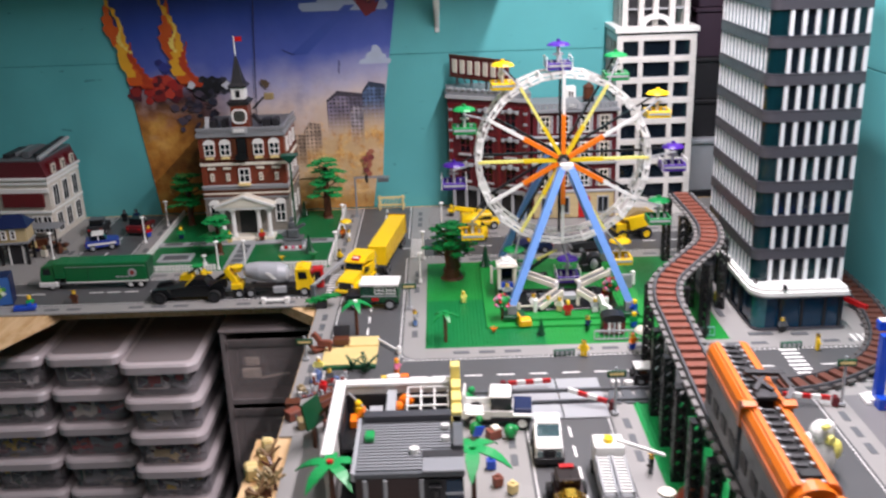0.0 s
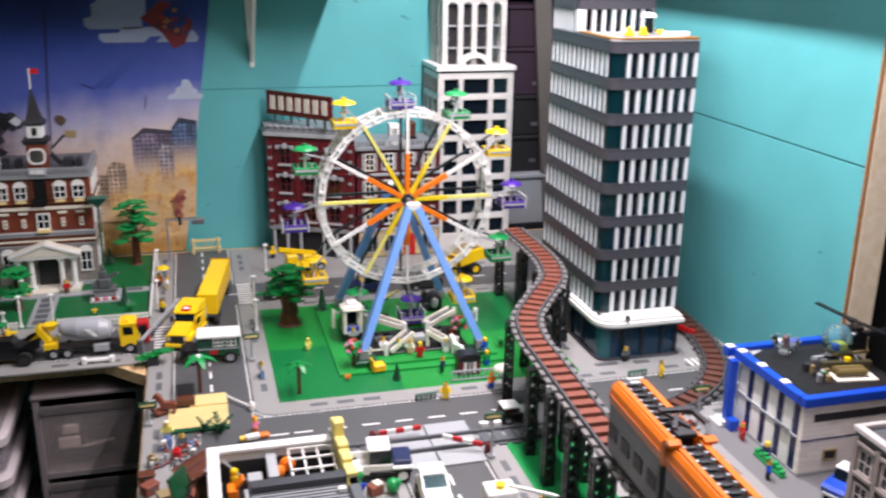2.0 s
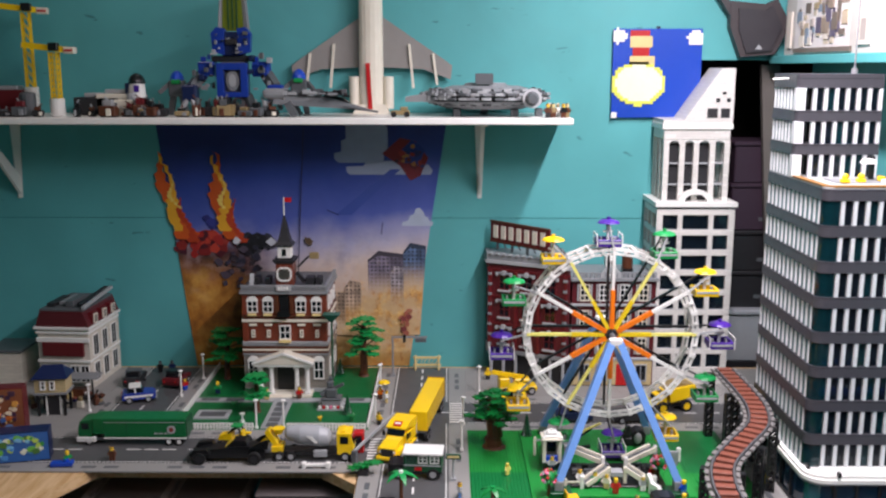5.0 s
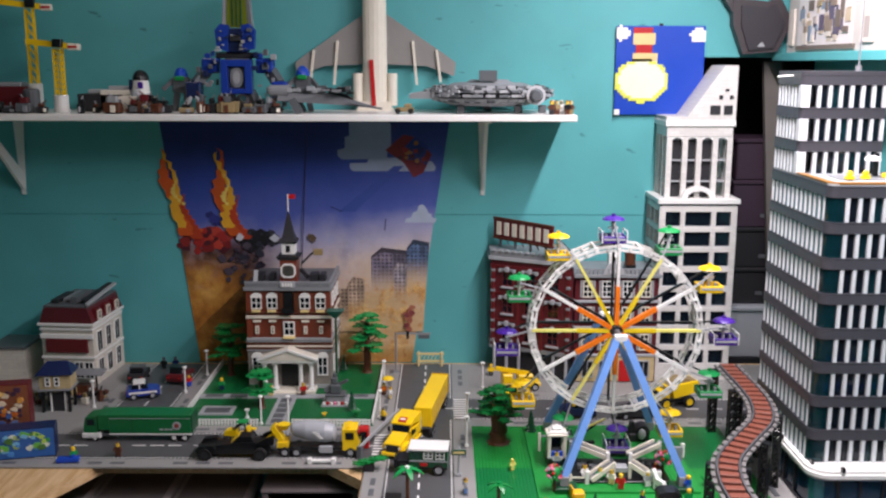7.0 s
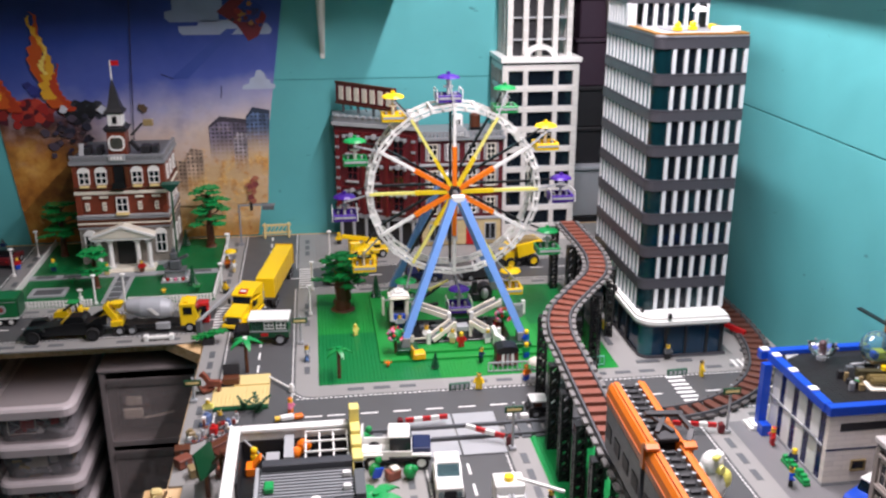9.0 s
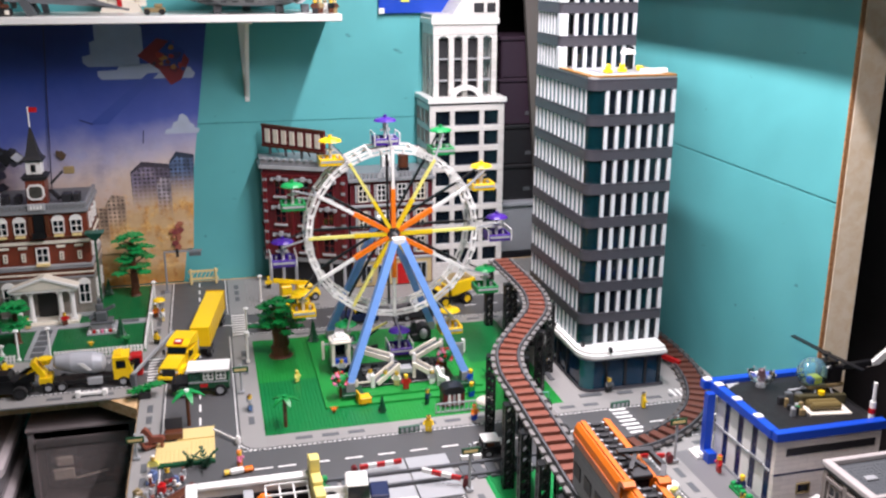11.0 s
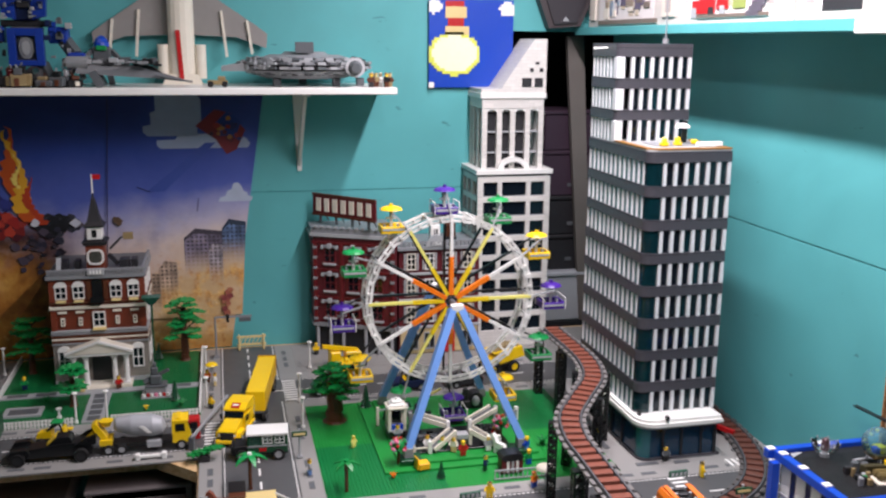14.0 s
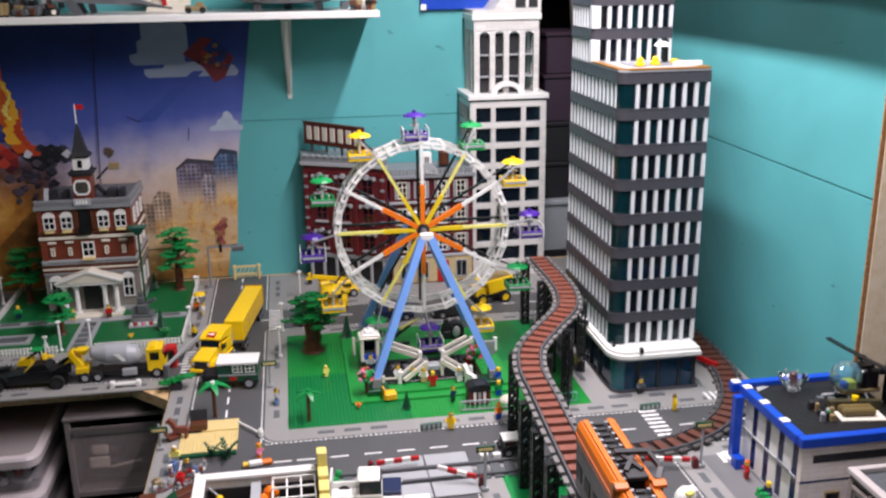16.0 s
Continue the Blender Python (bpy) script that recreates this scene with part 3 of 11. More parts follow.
# park path, hall forecourt
p = thing("park_path", "light grey path tiles with dark edging", "", kind="structure")
path = Shape().box(-0.588, -0.536, 2.303, 2.50, -0.0002, 0.0032).box(-0.812, -0.312, 2.50, 2.53, -0.0002, 0.0032)
part("path_tiles", path, LGREY, p)
for k in range(5):
    part("slab", Shape().cb(-0.562, 2.325 + k * 0.038, 0.0030, 0.030, 0.028, 0.0016, 0.0006), DGREY, p)
for x in (-0.77, -0.70, -0.42, -0.36):
    part("slab", Shape().cb(x, 2.515, 0.0030, 0.05, 0.018, 0.0016, 0.0006), DGREY, p)
p = thing("flower_bed", "grey square bed edging on the park lawn", "bed", (-0.735, 2.40, 0))
part("edging", Shape().box(-0.045, 0.045, -0.03, -0.02, 0, 0.005).box(-0.045, 0.045, 0.02, 0.03, 0, 0.005).box(-0.045, -0.035, -0.02, 0.02, 0, 0.005).box(0.035, 0.045, -0.02, 0.02, 0, 0.005), LGREY, p)
part("soil", Shape().box(-0.035, 0.035, -0.02, 0.02, 0.0002, 0.003), DGREY, p)


# ---- town hall ----
def town_hall():
    e = thing("town_hall", "red-brown brick town hall with white portico and clock tower", "building", (-0.566, 2.585, 0))
    W, D = 0.119, 0.215
    body = Shape().box(-W, W, 0.006, D, 0.003, 0.300)
    part("wall", body, BROWNRED, e, "red-brown brick wall")
    part("stone_base", Shape().box(-W - 0.003, W + 0.003, 0.002, D + 0.002, 0.0, 0.012, 0.001), LGREY, e)
    part("ground_floor", Shape().box(-W - 0.0015, W + 0.0015, 0.003, D, 0.0125, 0.112), brickwork("stone_grey_bricks", "8f8880"), e)
    for z, h, mat in ((0.112, 0.005, MGREY), (0.118, 0.006, BROWN), (0.125, 0.0045, OFFWHITE), (0.131, 0.006, BROWN), (0.139, 0.005, MGREY), (0.146, 0.006, LGREY), (0.2095, 0.008, OFFWHITE), (0.225, 0.003, BROWN)):
        part("string_course", Shape().box(-W - 0.004, W + 0.004, -0.001, D, z, z + h, 0.0008), mat, e)
    for x in (-W, W):
        for z0, z1 in ((0.152, 0.208), (0.231, 0.292)):
            part("pilaster", Shape().cb(x - math.copysign(0.006, x), 0.004, z0, 0.014, 0.006, z1 - z0), BROWNRED, e)
    for x in (-0.0915, -0.047, 0.047, 0.0915):
        window(e, x, 0.2375, 0.029, 0.035, 0.003, WHITE, DARKGLASS, (1, 1), arch=True, t=0.0022)
        part("flower_box", Shape().cb(x, -0.004, 0.2295, 0.024, 0.009, 0.006, 0.001), TAN, e)
        window(e, x, 0.164, 0.010, 0.022, 0.003, OFFWHITE, DARKGLASS, (0, 1))
        part("lintel", Shape().cb(x, 0.003, 0.198, 0.022, 0.006, 0.006, 0.0006), OFFWHITE, e)
    window(e, 0.0, 0.158, 0.032, 0.042, 0.003, WHITE, DARKGLASS, (1, 1))
    part("flower_box", Shape().cb(0, -0.004, 0.151, 0.034, 0.010, 0.007, 0.001), TAN, e)
    part("balcony_door", Shape().cb(0, 0.003, 0.235, 0.026, 0.005, 0.052), BLACK, e)
    part("balcony_rail", Shape().cb(0, -0.008, 0.2285, 0.034, 0.016, 0.004).box(-0.017, 0.017, -0.016, -0.014, 0.2325, 0.245), BLACK, e)
    for x in (-0.021, 0.021):
        part("shutter", Shape().cb(x, 0.001, 0.235, 0.010, 0.004, 0.050, 0.0006), BROWN, e)
    for x in (-0.094, 0.094):
        window(e, x, 0.040, 0.030, 0.056, 0.001, WHITE, DARKGLASS, (1, 1), arch=True)
    # right-hand side
    for y in (0.05, 0.11, 0.17):
        for z, h in ((0.238, 0.040), (0.160, 0.036), (0.04, 0.05)):
            window(e, y, z, 0.024, h, W, WHITE, DARKGLASS, (1, 1), face="x", proud=0.004)
    # portico
    part("porch_floor", Shape().box(-0.078, 0.078, -0.048, 0.002, 0.0, 0.009, 0.001), OFFWHITE, e)
    for k in range(2):
        part("step", Shape().box(-0.05, 0.05, -0.056 - 0.008 * k, -0.048 - 0.008 * k, 0.0, 0.006 - 0.003 * k), OFFWHITE, e)
    for x in (-0.066, -0.036, 0.036, 0.066):
        s = Shape().cb(x, -0.036, 0.0092, 0.017, 0.017, 0.007, 0.0008)
        s.cyl(x, -0.036, 0.016, 0.0068, 0.069, 14, r2=0.0060)
        s.cb(x, -0.036, 0.085, 0.017, 0.017, 0.007, 0.0008)
        part("column", s, WHITE, e)
    part("entablature", Shape().box(-0.082, 0.082, -0.050, 0.002, 0.092, 0.100, 0.001), WHITE, e)
    part("pediment", Shape().prism([(-0.084, 0.100), (0.084, 0.100), (0.0, 0.130)], -0.052, 0.002, "xz"), OFFWHITE, e)
    part("pediment_rim", Shape().beam((-0.086, -0.052, 0.102), (0.0, -0.052, 0.132), 0.008, 0.006).beam((0.086, -0.052, 0.102), (0.0, -0.052, 0.132), 0.008, 0.006), WHITE, e)
    part("door", Shape().cb(0, 0.001, 0.009, 0.050, 0.006, 0.076), BLACK, e)
    # parapet and roof
    part("cornice", Shape().box(-W - 0.007, W + 0.007, -0.005, D + 0.002, 0.292, 0.302, 0.001), MGREY, e)
    par = Shape()
    for k in range(30):
        x = -W - 0.003 + (k + 0.5) * (2 * W + 0.006) / 30
        par.cb(x, -0.002, 0.302, 0.0055, 0.006, 0.012)
    for k in range(26):
        par.cb(W + 0.001, 0.006 + (k + 0.5) * 0.008, 0.302, 0.006, 0.0055, 0.012)
    par.box(-W - 0.004, W + 0.004, -0.004, 0.004, 0.314, 0.318)
    par.box(W - 0.004, W + 0.004, 0.0045, D, 0.314, 0.318)
    part("parapet", par, MGREY, e)
    part("roof", Shape().box(-W + 0.002, W - 0.002, 0.006, D - 0.002, 0.3005, 0.311), DGREY, e)
    part("inscription_panel", Shape().cb(0, -0.005, 0.302, 0.044, 0.008, 0.018, 0.001), LGREY, e)
    bars = Shape()
    for k in range(4):
        bars.cb(-0.012 + k * 0.008, -0.0098, 0.306, 0.005, 0.001, 0.010)
    part("inscription", bars, WHITE, e)
    for x, s in ((-0.085, 0.02), (-0.05, 0.014), (0.07, 0.024), (0.095, 0.016)):
        part("roof_box", Shape().cb(x, 0.05, 0.311, s, 0.04, 0.022, 0.001), SOFTBLACK, e)
    # clock tower
    part("tower_base", Shape().cb(0.0, 0.045, 0.311, 0.048, 0.054, 0.066), BROWNRED, e, "red-brown brick clock stage")
    part("tower_cornice", Shape().cb(0.0, 0.045, 0.377, 0.058, 0.062, 0.006, 0.001).cb(0, 0.045, 0.3831, 0.064, 0.066, 0.004, 0.001).cb(0, 0.045, 0.3872, 0.050, 0.050, 0.004, 0.001), SOFTBLACK, e, "black tower cornice")
    c = Shape()
    ring = [(-0.019, 0.010), (-0.012, 0.018), (0.012, 0.018), (0.019, 0.010), (0.019, -0.010), (0.012, -0.018), (-0.012, -0.018), (-0.019, -0.010)]
    for (x0, z0), (x1, z1) in zip(ring, ring[1:] + ring[:1]):
        c.beam((x0, 0.0155, 0.346 + z0), (x1, 0.0155, 0.346 + z1), 0.0048, 0.005, (0, 1, 0))
    part("clock_frame", c, WHITE, e, "white clock frame with cut corners")
    part("clock_face", Shape().cyl(0, 0.0135, 0.346, 0.0160, 0.004, 20, "y"), plastic("clock_grey", "45463f", 0.4), e)
    part("clock_pointers", Shape().beam((0, 0.0128, 0.346), (0.004, 0.0128, 0.357), 0.0014, 0.001, (0, 1, 0)).beam((0, 0.0128, 0.346), (-0.007, 0.0128, 0.348), 0.0014, 0.001, (0, 1, 0)), BLACK, e)
    part("belfry", Shape().cb(0, 0.045, 0.3913, 0.038, 0.040, 0.033, 0.001), WHITE, e, "white belfry stage")
    part("belfry_opening", Shape().cb(0, 0.0245, 0.398, 0.011, 0.003, 0.019), BLACK, e)
    part("belfry_rim", Shape().cb(0, 0.045, 0.4243, 0.050, 0.050, 0.004, 0.001), SOFTBLACK, e)
    s = Shape()
    levels = ((0.0265, 0.4284), (0.0180, 0.438), (0.0130, 0.456), (0.0075, 0.486), (0.0015, 0.512))
    for r, z in levels:
        s.v += [(a * r, 0.045 + b * r, z) for a, b in ((-1, -1), (1, -1), (1, 1), (-1, 1))]
    for j in range(len(levels) - 1):
        s.f += [(4 * j + i, 4 * j + (i + 1) % 4, 4 * j + 4 + (i + 1) % 4, 4 * j + 4 + i) for i in range(4)]
    s.f += [(3, 2, 1, 0), (16, 17, 18, 19)]
    s.k += [0] * (len(s.f) - len(s.k))
    part("spire", s, SOFTBLACK, e, "black flared spire")
    part("flagpole", Shape().cyl(0, 0.045, 0.505, 0.0018, 0.058, 8), WHITE, e)
    part("flag", Shape().box(0.0018, 0.022, 0.0443, 0.0457, 0.549, 0.562), RED, e, "small red flag")
    part("roof_ladder", Shape().beam((-0.094, 0.012, 0.311), (-0.094, 0.03, 0.345), 0.012, 0.002), LGREY, e)
    part("roof_crane", Shape().beam((0.034, 0.05, 0.36), (0.066, 0.05, 0.392), 0.006, 0.006).beam((0.030, 0.05, 0.345), (0.052, 0.05, 0.318), 0.014, 0.010), SOFTBLACK, e, "black jointed roof arm")
    part("roof_crate", Shape().cb(0.082, 0.05, 0.385, 0.026, 0.014, 0.018, 0.001), DTAN, e)
    return e


town_hall()
lamp = thing("park_lamp", "tall dark green lamp with an inverted pyramid head", "street lamp", (-0.428, 2.552, 0.0))
part("post", Shape().cb(0, 0, 0, 0.014, 0.014, 0.006, 0.001).cyl(0, 0, 0.006, 0.0030, 0.215, 8), DGREEN, lamp)
k = [(-1, -1), (1, -1), (1, 1), (-1, 1)]
part("shade", Shape().add([(a * 0.005, b * 0.005, 0.221) for a, b in k] + [(a * 0.024, b * 0.018, 0.244) for a, b in k], [(0, 1, 5, 4), (1, 2, 6, 5), (2, 3, 7, 6), (3, 0, 4, 7), (4, 5, 6, 7), (3, 2, 1, 0)]), plastic("lamp_teal_green", "15594a", 0.3), lamp)


# ---- dark red corner building and its neighbour ----
def corner_building():
    e = thing("corner_building", "dark red brick corner building with grey cornice", "building", (0.1325, 2.6885, 0), -26.7)
    inv = e.matrix_basis.inverted()
    foot = [inv @ Vector((x, y, 0)) for x, y in ((0.020, 2.745), (0.245, 2.632), (0.252, 2.640), (0.252, 2.832), (0.020, 2.832))]
    fp = [(q.x, q.y + 0.002) for q in foot]
    part("wall", Shape().prism(fp, 0.086, 0.352), DREDW, e)
    part("shop_floor", Shape().prism([(x * 0.96, y + 0.012) for x, y in fp], 0.0, 0.086), SOFTBLACK, e)
    part("arcade_band", Shape().prism([(x * 1.02, y - 0.004) for x, y in fp], 0.078, 0.090), MGREY, e)
    for x in (-0.115, -0.075, -0.035, 0.035, 0.075, 0.115):
        part("shop_column", Shape().cyl(x, 0.004, 0.0, 0.005, 0.078, 10), LGREY, e)
    for z in (0.165, 0.248, 0.330):
        part("string_course", Shape().prism([(x * 1.015, y - 0.003) for x, y in fp], z, z + 0.006), DRED, e)
    for z in (0.108, 0.190, 0.273):
        for x in (-0.073, -0.001, 0.072):
            window(e, x, z, 0.036, 0.046, 0.001, DRED, DARKGLASS, (1, 1))
            part("lintel", Shape().cb(x, -0.003, z + 0.047, 0.046, 0.008, 0.006, 0.0008), MGREY, e)
            part("keystone", Shape().cb(x, -0.005, z + 0.045, 0.011, 0.010, 0.014, 0.0008), LGREY, e)
            for a in (-1, 1):
                part("lintel_end", Shape().cb(x + a * 0.022, -0.004, z + 0.043, 0.008, 0.009, 0.010, 0.0008), LGREY, e)
            part("sill", Shape().cb(x, -0.003, z - 0.006, 0.040, 0.008, 0.006, 0.0008), LGREY, e)
    for x in (-0.119, -0.037, 0.036, 0.119):
        part("pilaster", Shape().cb(x, -0.001, 0.090, 0.010, 0.006, 0.240), DRED, e)
        if abs(x) > 0.1:
            for k in range(8):
                part("quoin", Shape().cb(x, -0.002, 0.098 + k * 0.031, 0.012, 0.007, 0.008, 0.0008), MGREY, e)
    part("cornice", Shape().prism([(x * 1.05, y - 0.008) for x, y in fp], 0.352, 0.362), LGREY, e)
    par = Shape().prism([(x * 1.03, y - 0.004) for x, y in fp], 0.362, 0.378)
    part("parapet", par, MGREY, e)
    for k in range(12):
        part("parapet_block", Shape().cb(-0.115 + k * 0.0209, -0.004, 0.378, 0.010, 0.009, 0.006, 0.001), LGREY, e)
    return e


corner_building()


def rooftop_sign():
    e = thing("rooftop_sign", "dark red rooftop sign board with white lettering bars", "sign", (0.105, 2.71, 0.384), -46.6)
    part("board", Shape().box(-0.117, 0.117, 0.004, 0.011, 0.022, 0.088, 0.001), DRED, e)
    f = Shape().box(-0.117, 0.117, 0.0015, 0.004, 0.022, 0.028).box(-0.117, 0.117, 0.0015, 0.004, 0.082, 0.088)
    part("board_rim", f, BROWN, e)
    for x in (-0.09, -0.03, 0.03, 0.09):
        part("post", Shape().cb(x, 0.008, 0.0, 0.006, 0.006, 0.022).beam((x, 0.010, 0.05), (x, 0.045, 0.0), 0.003, 0.003), DGREY, e)
    for k in range(7):
        x = -0.093 + k * 0.031
        part("letter_bar", Shape().box(x - 0.0085, x + 0.0085, 0.001, 0.0042, 0.036, 0.075), OFFWHITE, e, "pale grey bar")
    return e


rooftop_sign()


def row_building():
    e = thing("row_building", "red and grey brick row building with gabled parapet", "building", (0.381, 2.645, 0))
    W, D = 0.121, 0.185
    part("wall", Shape().box(-W, W, 0.004, D, 0.0, 0.318), DREDW, e)
    part("shop_front", Shape().box(-W + 0.004, W - 0.004, -0.001, 0.004, 0.004, 0.080), TANW, e)
    part("shop_door", Shape().cb(0.03, -0.002, 0.004, 0.034, 0.004, 0.064), RED, e)
    for x in (-0.08, -0.03, 0.085):
        window(e, x, 0.016, 0.034, 0.052, -0.002, LGREY, DARKGLASS, (1, 0))
    for z in (0.080, 0.164, 0.243):
        part("string_course", Shape().box(-W - 0.003, W + 0.003, -0.004, D, z, z + 0.007, 0.0008), LGREY, e)
    for z in (0.098, 0.180, 0.258):
        for x in (-0.085, -0.030, 0.030, 0.085):
            window(e, x, z, 0.028, 0.050, 0.002, WHITE if abs(x) < 0.05 else OFFWHITE, DARKGLASS, (1, 2))
            part("quoin", Shape().cb(x - 0.019, 0.002, z, 0.005, 0.006, 0.05), LGREY, e)
            part("quoin", Shape().cb(x + 0.019, 0.002, z, 0.005, 0.006, 0.05), LGREY, e)
    part("cornice", Shape().box(-W - 0.006, W + 0.006, -0.008, D, 0.318, 0.328, 0.001), MGREY, e)
    par = Shape()
    for k in range(20):
        par.cb(-W + (k + 0.5) * 2 * W / 20, 0.0, 0.328, 0.008, 0.010, 0.012)
    part("parapet", par.box(-W, W, -0.003, 0.006, 0.340, 0.344), MGREY, e)
    n = 10
    arc = [(-0.012 + 0.030 * math.cos(math.pi * i / n), 0.328 + 0.034 * math.sin(math.pi * i / n)) for i in range(n + 1)]
    part("date_gable", Shape().prism(arc, -0.009, 0.004, "xz"), LGREY, e)
    part("date_panel", Shape().box(-0.031, 0.007, -0.0105, -0.009, 0.331, 0.3445), MGREY, e)
    txt = bpy.data.curves.new("date_lettering", "FONT")
    txt.body, txt.size, txt.extrude, txt.align_x = "1932", 0.0145, 0.0004, "CENTER"
    txt.materials.append(WHITE)
    put = new("date_lettering", txt)
    put.parent, put.matrix_basis = e, pose(-0.012, -0.0107, 0.3325, 90, 0, 0)
    part("dormer", Shape().box(-0.026, 0.002, 0.006, 0.04, 0.336, 0.388, 0.001), WHITE, e)
    window(e, -0.012, 0.352, 0.018, 0.028, 0.005, WHITE, DARKGLASS, (1, 0))
    part("water_tank", Shape().cyl(0.046, 0.06, 0.345, 0.016, 0.034, 14).cyl(0.046, 0.06, 0.379, 0.018, 0.012, 14, r2=0.003), BROWN, e)
    part("tank_stand", Shape().cb(0.046, 0.06, 0.3285, 0.03, 0.03, 0.0165), BLACK, e)
    return e


row_building()


# ---- white tower block with slanted top ----
def white_tower():
    e = thing("white_tower", "tall white toy skyscraper with a slanted crown", "building", (0.6105, 2.665, 0))
    e.scale = (0.965, 1.0, 0.985)
    W, D, H = 0.116, 0.19, 0.545
    # solid charcoal core in place of the shaded hollow behind the panes
    part("core", Shape().box(-W + 0.012, W - 0.012, 0.012, D - 0.012, 0.001, H), SOFTBLACK, e, "charcoal core for the shaded interior")
    rows, z0 = 8, 0.052
    step = (H - 0.012 - z0) / rows
    part("base_wall", Shape().box(-W, W, 0.0, D, 0.0, z0, 0.001), WHITEW, e)
    for k in range(rows):
        z = z0 + k * step
        part("floor_band", Shape().box(-W, W, 0.0, D, z + step - 0.018, z + step - 0.0012, 0.0008), WHITEW, e)
        part("floor_seam", Shape().box(-W + 0.001, W - 0.001, 0.001, D - 0.001, z + step - 0.0012, z + step), LGREY, e)
        for x, wd in ((-0.107, 0.018), (-0.046, 0.014), (0.046, 0.014), (0.107, 0.018)):
            part("pier", Shape().box(x - wd / 2, x + wd / 2, 0.0, 0.012, z, z + step - 0.018), WHITEW, e)
        for y in (0.062, 0.115, 0.168):
            part("pier", Shape().box(-W, -W + 0.012, y, y + 0.014, z, z + step - 0.018), WHITEW, e)
        for x, wd in ((-0.0755, 0.045), (0.0, 0.078), (0.0755, 0.045)):
            part("pane", Shape().box(x - wd / 2, x + wd / 2, 0.008, 0.0095, z, z + step - 0.018), DARKGLASS, e)
    part("ledge", Shape().box(-W - 0.006, W + 0.006, -0.006, D + 0.004, H - 0.006, H + 0.008, 0.001), WHITE, e)
    # upper stage
    w2, y2, z2 = 0.098, 0.03, H + 0.008
    hz = 0.778
    # same charcoal core for the upper stage's shaded hollow
    part("upper_core", Shape().box(-w2 + 0.012, w2 - 0.04, y2 + 0.02, D - 0.03, z2, hz - 0.03), SOFTBLACK, e, "charcoal core for the shaded interior")
    for x in (-w2 + 0.009, -w2 + 0.056, 0.0, 0.048, w2 - 0.007):
        part("fin", Shape().box(x - 0.008, x + 0.008, y2, y2 + 0.014, z2, hz - 0.046), WHITEW, e)
    for y in (0.07, 0.12, 0.155):
        part("fin", Shape().box(-w2, -w2 + 0.012, y, y + 0.014, z2, hz - 0.046), WHITEW, e)
        part("fin", Shape().box(w2 - 0.012, w2, y, y + 0.014, z2, hz - 0.046), WHITEW, e)
    for k in range(3):
        z = z2 + 0.045 + k * 0.062
        part("mullion", Shape().box(-w2 + 0.004, w2 - 0.004, y2 + 0.009, y2 + 0.0125, z, z + 0.005), LGREY, e)
        part("deck", Shape().box(-w2 + 0.004, w2 - 0.004, y2 + 0.016, D - 0.03, z, z + 0.004), LGREY, e)
    for x in (-0.066, -0.021, 0.024, 0.067):
        n = 8
        top, r = hz - 0.046, 0.0165
        pts = [(x - 0.0225, top), (x - 0.0225, top - 0.016)] + [(x - r * math.cos(math.pi * i / n), top - 0.016 + 0.013 * math.sin(math.pi * i / n)) for i in range(n + 1)] + [(x + 0.0225, top - 0.016), (x + 0.0225, top)]
        s = Shape().prism(pts, y2 + 0.001, y2 + 0.012, "xz")
        part("arch_head", s, WHITE, e)
    part("frieze", Shape().box(-w2, w2, y2 - 0.001, D - 0.02, hz - 0.046, hz - 0.016, 0.001), WHITEW, e)
    part("crown_ledge", Shape().box(-w2 - 0.006, w2 + 0.006, y2 - 0.006, D - 0.016, hz - 0.016, hz, 0.001), WHITE, e)
    crown = [(-w2 - 0.004, hz), (w2 + 0.004, hz), (w2 + 0.004, 0.936), (w2 - 0.034, 0.936), (w2 - 0.062, 0.898), (-w2 + 0.058, hz + 0.012), (-w2 - 0.004, hz + 0.012)]
    part("crown", Shape().prism(crown, y2 - 0.004, D - 0.02, "xz"), WHITEW, e, "white slanted crown")
    for x, z, sx, sz in ((0.040, 0.796, 0.030, 0.026), (0.078, 0.796, 0.026, 0.026), (0.055, 0.840, 0.011, 0.011), (0.086, 0.840, 0.011, 0.011), (0.072, 0.862, 0.011, 0.007)):
        part("crown_window", Shape().cb(x, y2 - 0.0045, z, sx, 0.003, sz), SOFTBLACK, e)
    # entrance arch over the step
    arc = [math.pi * i / 12 for i in range(13)]
    s = Shape().prism([(0.050 * math.cos(a), 0.036 * math.sin(a)) for a in arc] + [(0.034 * math.cos(a), 0.022 * math.sin(a)) for a in reversed(arc)], 0.008, 0.026, "xz")
    part("arch", s, WHITE, e, m=Matrix.Translation((0.0, 0.0, z2)))
    return e


white_tower()


# ---- office tower with rounded glass corner ----
def rounded(x0, x1, y0, y1, r, n=6):
    """Footprint with its front left corner rounded."""
    arc = [(x0 + r - r * math.cos(a), y0 + r - r * math.sin(a)) for a in (math.pi / 2 * i / n for i in range(n + 1))]
    return arc + [(x1, y0), (x1, y1), (x0, y1)]


CORNER = glass("corner_dark_aqua", "14434c", 0.62)


